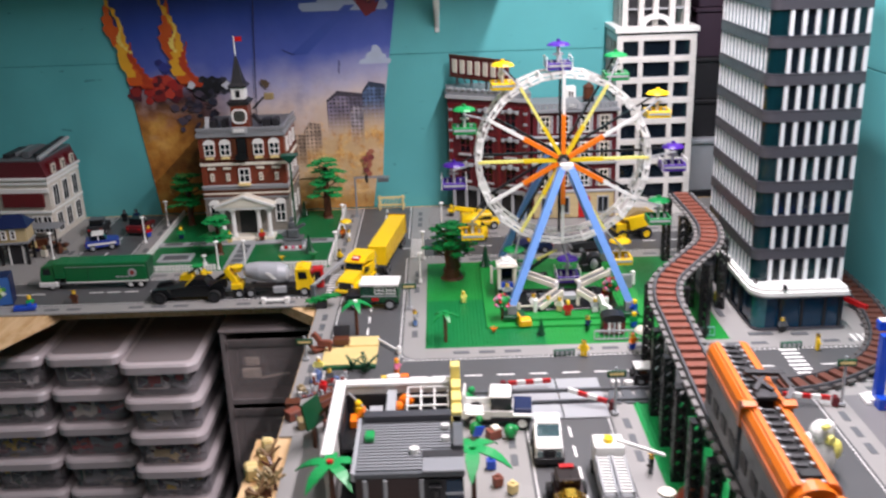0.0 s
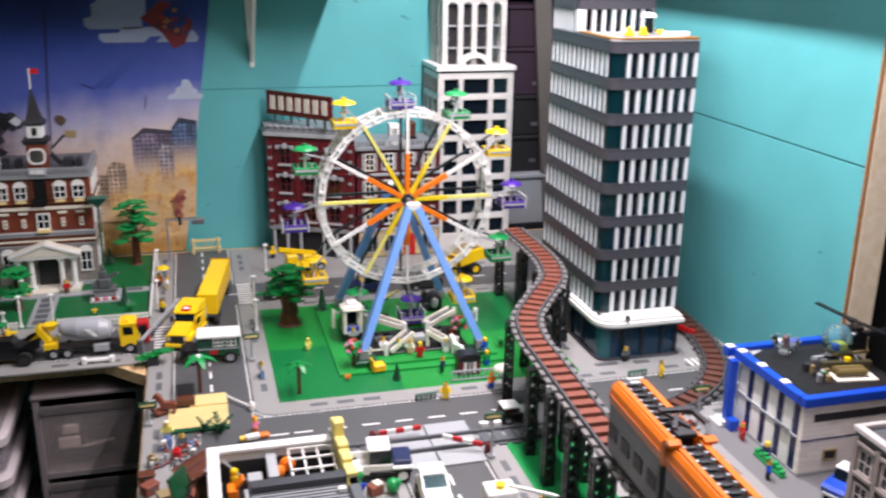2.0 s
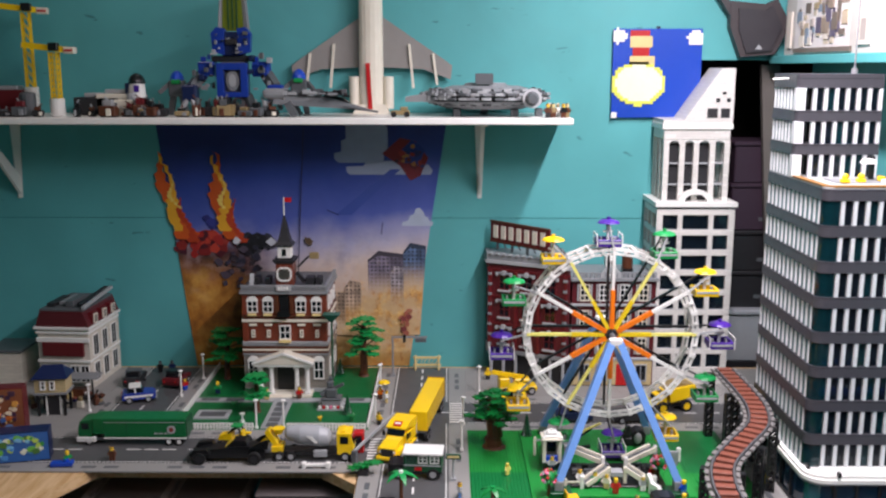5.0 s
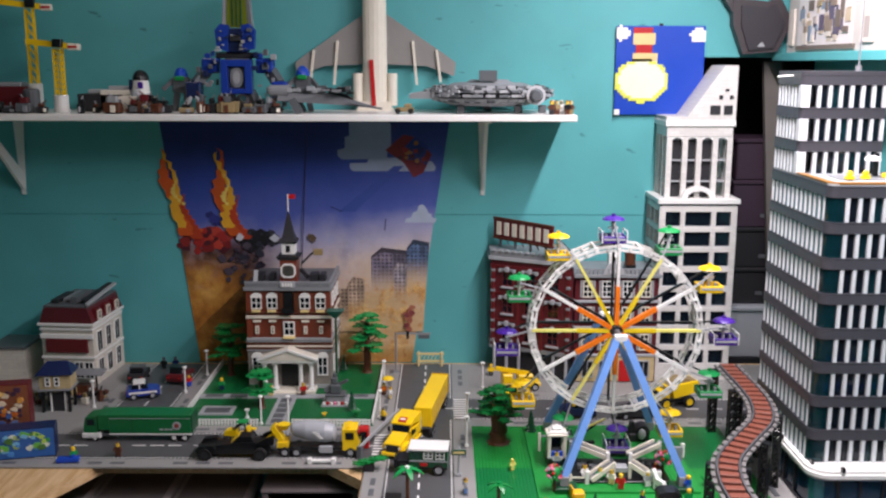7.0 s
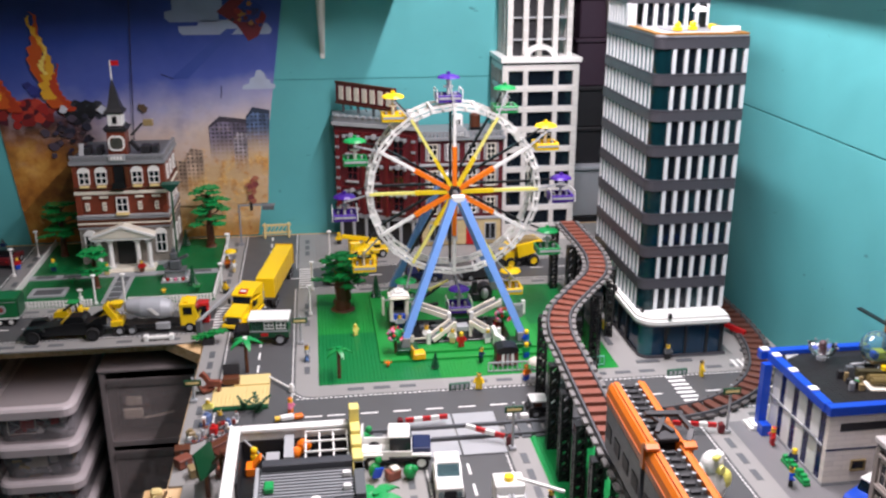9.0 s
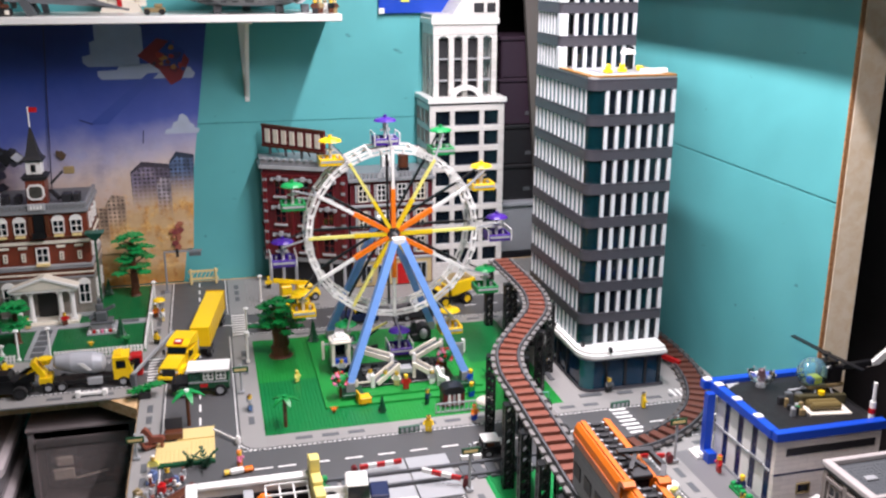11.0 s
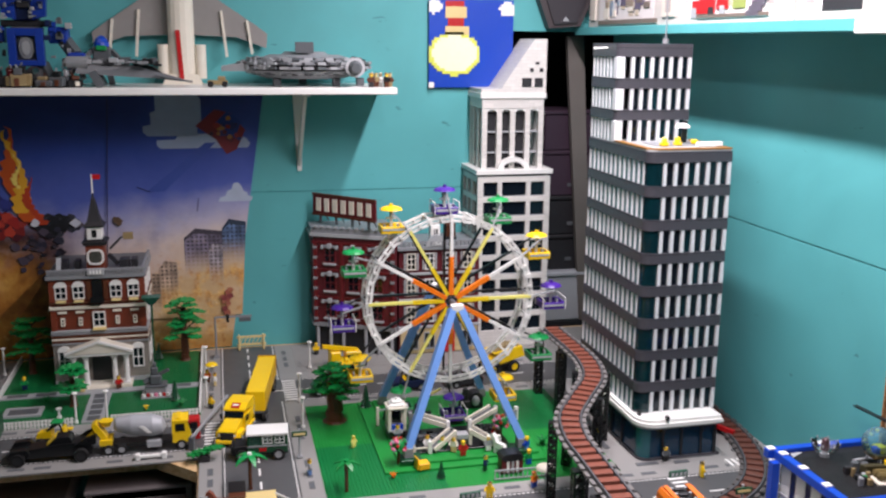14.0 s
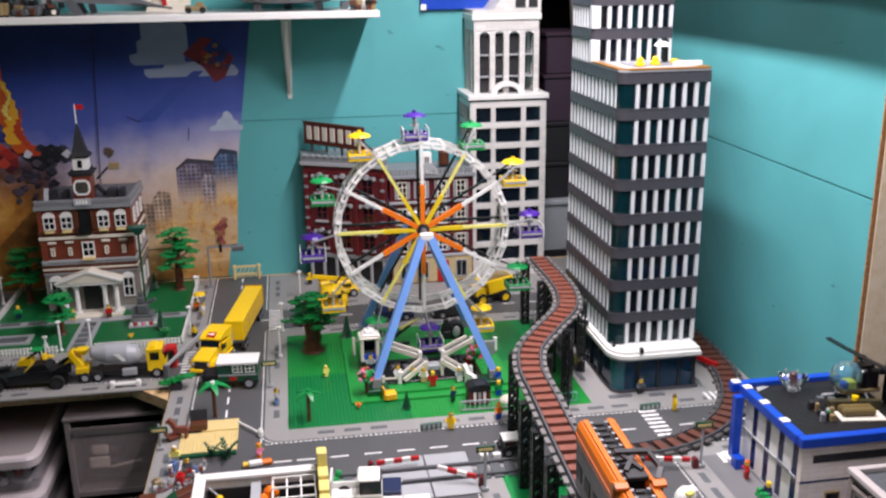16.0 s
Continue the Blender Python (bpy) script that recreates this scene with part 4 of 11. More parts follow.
def office_tower():
    X0, X1, Y0, YU, Y1, R = 0.647, 0.842, 1.854, 2.042, 2.188, 0.020
    e = thing("office_tower", "tall dark grey office tower with white pillars", "building")
    # ground floor
    part("shop_glass", Shape().prism(rounded(X0 + 0.004, X1 - 0.006, Y0 - 0.030, Y1, R), 0.006, 0.078), BLUEGLASS, e, "dark blue glazed ground floor")
    part("corner_pane", Shape().prism([(X0 + 0.004 + (R + 0.002) * (1 - math.cos(a)) - 0.0022 * math.cos(a), Y0 - 0.030 + (R + 0.002) * (1 - math.sin(a)) - 0.0022 * math.sin(a)) for a in (math.pi * i / 16 for i in range(9))] + [(X0 + 0.004 + (R + 0.002) * (1 - math.cos(a)) - 0.0008 * math.cos(a), Y0 - 0.030 + (R + 0.002) * (1 - math.sin(a)) - 0.0008 * math.sin(a)) for a in (math.pi * i / 16 for i in range(8, -1, -1))], 0.0062, 0.076), AQUA, e, "light aqua curved corner pane")
    part("shop_core", Shape().prism(rounded(X0 + 0.03, X1 - 0.02, Y0 + 0.012, Y1 - 0.01, R), 0.001, 0.078), SOFTBLACK, e)
    part("plinth", Shape().prism(rounded(X0, X1, Y0 - 0.035, Y1 + 0.004, R + 0.004), 0.0, 0.0058), BANDGREY, e)
    for x in (X0 + 0.056, X0 + 0.102, X0 + 0.150, X1 - 0.012):
        part("shop_post", Shape().cb(x, Y0 - 0.030, 0.0058, 0.006, 0.006, 0.072), BLACK, e)
    for y in (1.92, 1.98, 2.04, 2.10, 2.16):
        part("shop_post", Shape().cb(X0 + 0.002, y, 0.0058, 0.006, 0.006, 0.072), BLACK, e)
    part("fascia", Shape().prism(rounded(X0 - 0.006, X1 - 0.004, Y0 - 0.040, Y1 + 0.004, R + 0.020), 0.076, 0.084), MGREY, e)
    part("canopy", Shape().prism(rounded(X0 - 0.010, X1 - 0.003, Y0 - 0.050, Y1 + 0.006, R + 0.026, 10), 0.084, 0.092), WHITE, e, "smooth white canopy with rounded corner")
    part("canopy_lip", Shape().prism(rounded(X0 - 0.007, X1 - 0.005, Y0 - 0.044, Y1 + 0.005, R + 0.022, 10), 0.092, 0.099), WHITE, e)
    for x, y in ((X0 - 0.008, 1.985), (X0 + 0.008, 1.850), (X0 + 0.056, Y0 - 0.047)):
        part("canopy_clip", Shape().cb(x, y, 0.0985, 0.006, 0.010, 0.010), BLACK, e)
    def floor(z, h, x1, y0, pillars, left, first, R=R, square=False):
        part("core", Shape().box(X0 + 0.045, x1 - 0.02, y0 + 0.05, Y1 - 0.01, z, z + h - 0.0002), SOFTBLACK, e) if first else None
        band = 0.0235
        part("floor_band", Shape().prism(rounded(X0, x1, y0, Y1, R), z + h - band, z + h - 0.0042), BANDGREY, e)
        part("floor_seam", Shape().prism(rounded(X0 + 0.0015, x1 - 0.0015, y0 + 0.0015, Y1, R), z + h - 0.0042, z + h - 0.003), BLACK, e)
        part("floor_band", Shape().prism(rounded(X0, x1, y0, Y1, R), z + h - 0.003, z + h), BANDGREY, e)
        lo, hi = z, z + h - band
        if square:
            part("corner_pillar", Shape().box(X0, X0 + 0.020, y0, y0 + 0.014, lo, hi, 0.0008), COOLWHITE, e)
        else:
            part("corner_glass", Shape().prism(rounded(X0 + 0.003, X0 + R + 0.014, y0 + 0.003, y0 + R + 0.004, R - 0.002), lo, hi), CORNER, e)
            part("corner_room", Shape().cb(X0 + 0.026, y0 + 0.034, lo, 0.020, 0.012, (hi - lo) * (0.45 + 0.3 * math.sin(z * 40)), 0.001), (AQUA, MGREY, BLUE, SOFTBLACK)[int(z * 31) % 4], e, "furniture behind the corner glass")
        n = pillars
        x_start = X0 + (0.040 if square else R + 0.020)
        for k in range(n):
            x = x_start + k * (x1 - 0.004 - x_start) / (n - 1)
            part("pillar", Shape().cb(x, y0 + 0.006, lo, 0.0080, 0.010, hi - lo, 0.0008), COOLWHITE, e)
            if k < n - 1:
                part("pane", Shape().box(x + 0.0046, x + (x1 - 0.004 - x_start) / (n - 1) - 0.0046, y0 + 0.007, y0 + 0.0085, lo, hi), DARKGLASS if (k * 7 + int(z * 100)) % 5 else CORNER, e)
        for k in range(left):
            y = y0 + R + 0.008 + k * (Y1 - 0.006 - y0 - R - 0.008) / (left - 1)
            part("pillar", Shape().cb(X0 + 0.005, y, lo, 0.008, 0.0058, hi - lo, 0.0008), COOLWHITE, e)
            if k < left - 1:
                part("pane", Shape().box(X0 + 0.004, X0 + 0.0055, y + 0.0046, y + (Y1 - 0.006 - y0 - R - 0.008) / (left - 1) - 0.0046, lo, hi), SIDEPANE, e)
    zb, fh = 0.099, 0.0735
    for k in range(8):
        floor(zb + k * fh, fh, X1, Y0, 7, 13, True)
    zt = zb + 8 * fh
    part("terrace", Shape().prism(rounded(X0 + 0.002, X1 - 0.002, Y0 + 0.002, Y1, R), zt, zt + 0.0034), LGREY, e)
    for sh_ in (Shape().box(X0 + R, X1 - 0.001, Y0 + 0.001, Y0 + 0.017, zt + 0.0036, zt + 0.0068), Shape().box(X0 + 0.001, X0 + 0.016, Y0 + R, YU - 0.002, zt + 0.0036, zt + 0.0068), Shape().box(X1 - 0.010, X1 - 0.001, Y0 + 0.0172, YU - 0.002, zt + 0.0036, zt + 0.0068), Shape().prism([(X0 + 0.002, Y0 + R), (X0 + 0.012, Y0 + 0.012), (X0 + R, Y0 + 0.002), (X0 + R, Y0 + 0.017), (X0 + 0.017, Y0 + R)], zt + 0.0036, zt + 0.0068)):
        part("terrace_edge", sh_, plastic("tan_orange_plastic", "94682a", 0.35), e)
    XU = 0.832
    for k in range(3):
        floor(zt + 0.0034 + k * 0.0715, 0.0715, XU, YU, 7, 7, True, 0.012, True)
    ztop = zt + 0.0034 + 3 * 0.0715
    part("roof", Shape().prism(rounded(X0, XU, YU, Y1, 0.012), ztop, ztop + 0.006), BANDGREY, e)
    part("antenna_base", Shape().cyl(0.786, 2.09, ztop + 0.006, 0.007, 0.012, 10), MGREY, e)
    part("antenna", Shape().cyl(0.786, 2.09, ztop + 0.018, 0.0018, 0.16, 8), MGREY, e)
    part("side_rod", Shape().rod((X0, 2.10, ztop - 0.004), (X0 - 0.034, 2.10, ztop - 0.006), 0.002), WHITE, e)
    # roof terrace furniture
    part("terrace_rug", Shape().box(0.700, 0.812, 1.930, 2.000, zt + 0.0036, zt + 0.0052), MGREY, e)
    part("bench", Shape().box(0.776, 0.834, 1.884, 1.898, zt + 0.0072, zt + 0.016, 0.001), WHITE, e)
    for x, y in ((0.715, 1.925), (0.752, 1.935)):
        part("seat", Shape().cb(x, y, zt + 0.0054, 0.017, 0.013, 0.007, 0.001).ball(x, y, zt + 0.017, 0.007, 0.006, 0.007, 10, 6), YELLOW, e)
    for x, y in ((0.735, 1.975), (0.800, 1.950)):
        part("seat", Shape().cb(x, y, zt + 0.0054, 0.013, 0.013, 0.010, 0.002), WHITE if x < 0.76 else YELLOW, e)
    part("parasol_pole", Shape().cyl(0.790, 1.985, zt + 0.0036, 0.0026, 0.048, 8).cb(0.797, 1.992, zt + 0.0036, 0.010, 0.010, 0.050, 0.001), BLACK, e)
    part("parasol", Shape().dome(0.784, 1.978, zt + 0.040, 0.018, 0.010, 10, 3), WHITE, e)
    return e


office_tower()

# ---- ferris wheel ----
def ferris_wheel():
    e = thing("ferris_wheel", "large white toy ferris wheel on blue legs with coloured gondolas", "ferris wheel", (0.272, 2.105, 0.0))
    HZ, RR, YF, YB = 0.327, 0.197, -0.040, 0.030
    def at(a, r, y):
        return (r * math.cos(a), y, HZ + r * math.sin(a))
    # rims: two rings of short white links
    for y in (YF, YB):
        ring = part("rim", Shape().cyl(0, y - 0.004, HZ, 0.012, 0.008, 12, "y"), WHITE, e, "white rim ring")
        for k in range(24):
            a0, a1 = 2 * math.pi * k / 24, 2 * math.pi * (k + 1) / 24
            s = Shape().beam(at(a0, RR, y), at(a1, RR, y), 0.0060, 0.0030, (0, 1, 0))
            s.beam(at(a0, RR - 0.0090, y), at(a1, RR - 0.0090, y), 0.0060, 0.0030, (0, 1, 0))
            am = (a0 + a1) / 2
            s.beam(at(am, RR - 0.0095, y), at(am, RR + 0.0005, y), 0.0050, 0.010, (0, 1, 0))
            s.beam(at(a0, RR - 0.0115, y), at(a0, RR + 0.003, y), 0.0085, 0.0065, (0, 1, 0))
            part("rim_link", s, WHITE if k % 2 else plastic("worn_white", "cfcfca", 0.36), ring)
    for k in range(24):
        a = 2 * math.pi * k / 24
        part("cross_bar", Shape().rod(at(a, RR, YF), at(a, RR, YB), 0.0024, 6), WHITE if k % 2 else LGREY, e)
    # spokes
    for k in range(12):
        a = math.pi * k / 6
        if k % 2 == 0:
            part("spoke", Shape().beam(at(a, 0.016, YF), at(a, 0.090, YF), 0.0086, 0.0102, (0, 1, 0)), plastic("spoke_yellow", "e6c81e", 0.32), e, "yellow inner spoke")
            part("spoke", Shape().beam(at(a, 0.090, YF), at(a, RR - 0.004, YF), 0.0064, 0.0078, (0, 1, 0)), plastic("spoke_pale", "e9e27a", 0.32), e, "pale yellow outer spoke")
        else:
            part("spoke", Shape().beam(at(a, 0.014, YF), at(a, 0.104, YF), 0.0098, 0.0125, (0, 1, 0)), ORANGE, e, "orange inner spoke")
            part("spoke", Shape().beam(at(a, 0.104, YF), at(a, RR - 0.004, YF), 0.0066, 0.0085, (0, 1, 0)), WHITE, e, "white outer spoke")
        part("spoke", Shape().beam(at(a, 0.014, YB), at(a, RR - 0.004, YB), 0.005, 0.0068, (0, 1, 0)), BLACK, e, "black rear spoke")
    part("axle", Shape().cyl(0, -0.105, HZ, 0.0065, 0.21, 14, "y"), DGREY, e)
    part("hub", Shape().cyl(0, YF - 0.008, HZ, 0.012, 0.016, 16, "y"), SOFTBLACK, e)
    part("hub", Shape().cyl(0, YB - 0.010, HZ, 0.017, 0.02, 16, "y"), BLACK, e)
    # legs
    for sy in (-1, 1):
        for sx in (-1, 1):
            top, foot = (sx * 0.010, sy * 0.096, HZ - 0.004), (sx * 0.130, sy * (0.188 if sy < 0 else 0.15), 0.038 if sy < 0 else 0.030)
            leg = part("leg", Shape().beam(top, foot, 0.016, 0.019, (0, 1, 0)), LBLUE, e, "medium blue inclined leg")
            part("foot_block", Shape().cb(foot[0], foot[1], foot[2] - 0.0195, 0.020, 0.022, 0.022, 0.001), MGREY, leg)
            if sy < 0:
                part("green_footing", Shape().cb(foot[0] - 0.004 * sx, foot[1], 0.0101, 0.048, 0.042, 0.0084, 0.001), DGREEN, leg, "dark green stud block under the foot")
        part("cap", Shape().cb(0, sy * 0.098, HZ - 0.010, 0.030, 0.016, 0.017, 0.002), WHITE, e)
    # black base, light-railed ramps and a small boarding platform
    cx = 0.004
    part("base_slab", Shape().box(-0.112, 0.112, -0.165, -0.040, 0.0102, 0.0150, 0.001), BLACK, e, "black base slab")
    rnd = random.Random(14)
    for k in range(30):
        x, y = rnd.uniform(-0.100, 0.100), rnd.uniform(-0.155, -0.050)
        part("base_block", Shape().cb(x, y, 0.0150, rnd.uniform(0.008, 0.022), rnd.uniform(0.008, 0.020), rnd.uniform(0.003, 0.010), 0.0008), rnd.choice((BLACK, SOFTBLACK, DGREY, SOFTBLACK, MGREY)), e)
    for sx in (-1, 1):
        for (x0, y0, z0), (x1, y1, z1), m in (((0.026, -0.101, 0.046), (0.096, -0.066, 0.062), DGREY), ((0.022, -0.140, 0.046), (0.074, -0.160, 0.017), DGREY)):
            p, q = Vector((cx + sx * x0, y0, z0)), Vector((cx + sx * x1, y1, z1))
            n = (q - p).cross(Vector((0, 0, 1))).normalized()
            ramp = part("ramp", Shape().beam(p, q, 0.020, 0.004), m, e, "dark ramp with light grey rails")
            for d in (-0.0115, 0.0115):
                part("ramp_rail", Shape().beam(p + n * d + Vector((0, 0, 0.003)), q + n * d + Vector((0, 0, 0.003)), 0.0048, 0.010), OFFWHITE, ramp)
        part("stair_post", Shape().cb(cx + sx * 0.026, -0.112, 0.0150, 0.0085, 0.0085, 0.046, 0.0008), WHITE, e)
        part("stair_post", Shape().cb(cx + sx * 0.018, -0.148, 0.0150, 0.0075, 0.0075, 0.038, 0.0008), OFFWHITE, e)
        part("end_post", Shape().cb(cx + sx * 0.080, -0.166, 0.0102, 0.0085, 0.0085, 0.030, 0.0008), WHITE, e)
        part("rear_post", Shape().cb(cx + sx * 0.103, -0.060, 0.0150, 0.009, 0.009, 0.052, 0.0008), LGREY, e)
    part("boarding_step", Shape().box(cx - 0.0135, cx + 0.0135, -0.152, -0.128, 0.030, 0.042, 0.001), LGREY, e)
    part("boarding_deck", Shape().box(cx - 0.020, cx + 0.020, -0.1275, -0.090, 0.0150, 0.022, 0.001), DGREY, e)
    part("boarding_leg", Shape().box(cx - 0.010, cx + 0.010, -0.148, -0.130, 0.0150, 0.030), DGREY, e)
    part("gate_post", Shape().cb(-0.113, -0.168, 0.0102, 0.0075, 0.0075, 0.024, 0.0008), OFFWHITE, e)
    part("gate_rail", Shape().box(-0.109, -0.081, -0.1695, -0.1665, 0.024, 0.0275), OFFWHITE, e)
    # exit panel and the black drive machine behind
    part("exit_panel", Shape().box(0.136, 0.166, -0.046, -0.040, 0.0102, 0.046, 0.001).box(0.138, 0.160, -0.0475, -0.0462, 0.030, 0.042), MGREY, e, "grey panel at the exit")
    part("exit_post", Shape().cb(0.172, -0.020, 0.0102, 0.009, 0.009, 0.034, 0.0008), WHITE, e)
    mot = part("drive_machine", Shape().cb(0.088, 0.086, 0.0102, 0.050, 0.034, 0.020, 0.002).cyl(0.096, 0.066, 0.036, 0.017, 0.034, 14, "y").cb(0.070, 0.080, 0.030, 0.012, 0.012, 0.032, 0.002).beam((0.070, 0.080, 0.060), (0.052, 0.070, 0.018), 0.006, 0.006), SOFTBLACK, e, "black drive machine")
    part("drive_cover", Shape().ball(0.092, 0.060, 0.034, 0.010, 0.006, 0.014, 10, 8), LGREY, mot)
    arm = part("lever_arm", Shape().beam((-0.078, 0.060, 0.020), (-0.020, 0.082, 0.052), 0.007, 0.007).cb(-0.078, 0.060, 0.0102, 0.022, 0.018, 0.014, 0.001).beam((-0.060, 0.050, 0.0125), (-0.026, 0.046, 0.020), 0.010, 0.006), SOFTBLACK, e, "black jointed arm")
    part("arm_tip", Shape().beam((-0.046, 0.030, 0.066), (-0.004, 0.034, 0.084), 0.004, 0.004).cb(-0.048, 0.030, 0.061, 0.009, 0.006, 0.008, 0.001), plastic("spoke_pale", "e9e27a", 0.32), arm, "pale yellow lever")
    # gondolas hang upright from the rim
    cols = [PURPLE, YELLOW, BGREEN]
    order = {0: 0, 1: 1, 2: 2, 3: 0, 4: 1, 5: 2, 6: 0, 7: 1, 8: 2, 9: 0, 10: 1, 11: 2}
    seat, roof, post, rail = Shape(), Shape(), Shape(), Shape()
    DROP = -0.0275
    seat.box(-0.021, 0.021, -0.024, 0.024, -0.024, -0.020, 0.001).box(-0.024, 0.024, -0.027, -0.022, -0.024, -0.008, 0.001).box(-0.024, 0.024, 0.022, 0.027, -0.024, -0.008, 0.001)
    seat.box(-0.0245, -0.0205, -0.022, 0.022, -0.024, -0.008).box(0.0205, 0.0245, -0.022, 0.022, -0.024, -0.008)
    roof.dome(0, 0, 0.027, 0.0240, 0.009, 12, 3, 0.001)
    roof.cyl(0, 0, 0.036, 0.004, 0.005, 8)
    post.rod((0, 0, -0.020), (0, 0, 0.027), 0.0032, 8)
    post.box(-0.010, 0.010, -0.003, 0.003, 0.006, 0.010)
    rail.box(-0.022, 0.022, -0.0285, -0.0272, -0.017, -0.012).box(-0.016, -0.012, -0.006, 0.006, -0.020, -0.006).box(0.012, 0.016, -0.006, 0.006, -0.020, -0.006)
    side_rails = []
    for a in (-0.0256, 0.0256):
        side_rails.append(Shape().box(a - 0.0009, a + 0.0009, -0.0284, -0.0266, -0.024, 0.004).box(a - 0.0009, a + 0.0009, 0.0266, 0.0284, -0.024, 0.004).box(a - 0.0009, a + 0.0009, -0.0266, 0.0266, 0.002, 0.004))
    for s in [seat, roof, post, rail] + side_rails:
        s.v = [(x * 1.10, y, z + DROP) for x, y, z in s.v]
    ms, mr = {}, {}
    for i, c in enumerate(cols):
        ms[i], mr[i] = seat.mesh("gondola", c), roof.mesh("canopy", c)
    mp, ml = post.mesh("post", WHITE), rail.mesh("seat_rail", LGREY)
    names = ("purple", "yellow", "green")
    for k in range(12):
        a = math.pi * k / 6
        b = a + math.radians(3.0)
        x, _, z = at(b, 0.2525, 0)
        x += 0.004
        g = part("gondola", ms[order[k]], None, e, names[order[k]] + " gondola tub", m=pose(x, -0.005, z))
        part("canopy", mr[order[k]], None, g)
        part("post", mp, None, g)
        part("seat_rail", ml, None, g)
        if order[k] == 0:
            for s in side_rails:
                part("hand_rail", s, WHITE, g)
        for y in (YF, YB):
            px, _, pz = at(a, RR - 0.004, 0)
            part("hanger", Shape().beam((px - x, y + 0.005, pz - z), (0, y + 0.005 - math.copysign(0.012, y), -0.006), 0.0036, 0.0036, (0, 1, 0)), LGREY if y < 0 else SOFTBLACK, g)
        part("pivot", Shape().rod((0, YF + 0.014, -0.006), (0, YB - 0.004, -0.006), 0.0026, 6), LGREY, g)
    return e


ferris_wheel()

# raised lawn that carries the wheel
lawn = thing("raised_lawn", "two-step bright green studded lawn under the wheel", "platform", (0.0, 0.0, 0.0))
part("lower_step", Shape().box(0.084, 0.447, 1.874, 2.290, 0.0001, 0.0048), GRASSB, lawn)
part("upper_step", Shape().box(0.120, 0.440, 1.900, 2.282, 0.0048, 0.0100), GRASSB, lawn)
tagged(part("studs", Shape().studs(0.125, 1.902, 37, 47, 0.0100, 6), GRASSB, lawn), kind="stuff")


# ---- railway ----
def spline(pts, step):
    """Even steps along a smooth line through the points: (point, direction)."""
    P = [Vector((*p, 0)) for p in pts]
    P = [2 * P[0] - P[1]] + P + [2 * P[-1] - P[-2]]
    fine = []
    for i in range(1, len(P) - 2):
        for k in range(24):
            u = k / 24
            fine.append(0.5 * ((2 * P[i]) + (-P[i - 1] + P[i + 1]) * u + (2 * P[i - 1] - 5 * P[i] + 4 * P[i + 1] - P[i + 2]) * u * u + (-P[i - 1] + 3 * P[i] - 3 * P[i + 1] + P[i + 2]) * u ** 3))
    fine.append(P[-2])
    out, need = [], 0.0
    for a, b in zip(fine, fine[1:]):
        L = (b - a).length
        d = (b - a).normalized()
        while need <= L:
            out.append((a + d * need, d))
            need += step
        need -= L
    return out


def track(label, pts, z, tie_mat, end_mat):
    e = thing("railway_track", label, "track", (0, 0, z))
    tie = Shape().box(-0.0086, 0.0086, -0.0175, 0.0175, 0.0, 0.0072, 0.0006)
    tie_end = Shape().box(-0.0095, 0.0095, -0.0045, 0.0035, 0.0, 0.0052, 0.0006)
    mt, me = tie.mesh("sleeper", tie_mat), tie_end.mesh("sleeper_end", end_mat)
    for p, d in spline(pts, 0.0300):
        m = pose(p.x, p.y, 0.002, 0, 0, math.degrees(math.atan2(d.y, d.x)))
        t = part("sleeper", mt, None, e, m=m)
        for s in (-1, 1):
            part("sleeper_end", me, None, t, m=pose(0, s * 0.0285, 0))
    fine = spline(pts, 0.008)
    for s in (-1, 1):
        rail = Shape()
        prev = None
        for p, d in fine:
            n = Vector((-d.y, d.x, 0))
            q = p + n * s * 0.0205
            ring = [q + n * a + Vector((0, 0, b)) for a, b in ((-0.003, 0.0), (0.003, 0.0), (0.0016, 0.0105), (-0.0016, 0.0105))]
            o = len(rail.v)
            rail.v += [tuple(v) for v in ring]
            if prev is not None:
                for i in range(4):
                    rail.f.append((prev + i, prev + (i + 1) % 4, o + (i + 1) % 4, o + i))
                    rail.k.append(0)
            prev = o
        part("rail", rail, plastic("rail_dark_grey", "55575a", 0.3), e)
    bed = Shape()
    prev = None
    for p, d in fine:
        n = Vector((-d.y, d.x, 0))
        o = len(bed.v)
        bed.v += [tuple(p + n * a + Vector((0, 0, b))) for a, b in ((-0.026, -0.003), (0.026, -0.003), (0.026, 0.0004), (-0.026, 0.0004))]
        if prev is not None:
            for i in range(4):
                bed.f.append((prev + i, prev + (i + 1) % 4, o + (i + 1) % 4, o + i))
                bed.k.append(0)
        prev = o
    part("track_bed", bed, plastic("bed_brown_grey", "47433f", 0.45), e)
    return e


RAISED = [(0.597, 2.270), (0.597, 2.200), (0.598, 2.100), (0.591, 2.000), (0.562, 1.900), (0.495, 1.800), (0.432, 1.700), (0.405, 1.600), (0.399, 1.500), (0.391, 1.350), (0.384, 1.200), (0.379, 1.050), (0.377, 0.900), (0.376, 0.520)]
track("brown sleepers and grey rails on black trestles", RAISED, 0.1695, TIEBROWN, plastic("sleeper_end_grey", "757270", 0.4))
LOOP = [(0.475, 1.556), (0.58, 1.556), (0.70, 1.577), (0.808, 1.640), (0.880, 1.730), (0.921, 1.840), (0.938, 1.960), (0.941, 2.10), (0.941, 2.26), (0.941, 2.50)]
track("ground railway curving past the tower", LOOP, 0.0042, plastic("old_sleeper_brown", "623a2e", 0.45), plastic("sleeper_end_dark", "565250", 0.45))


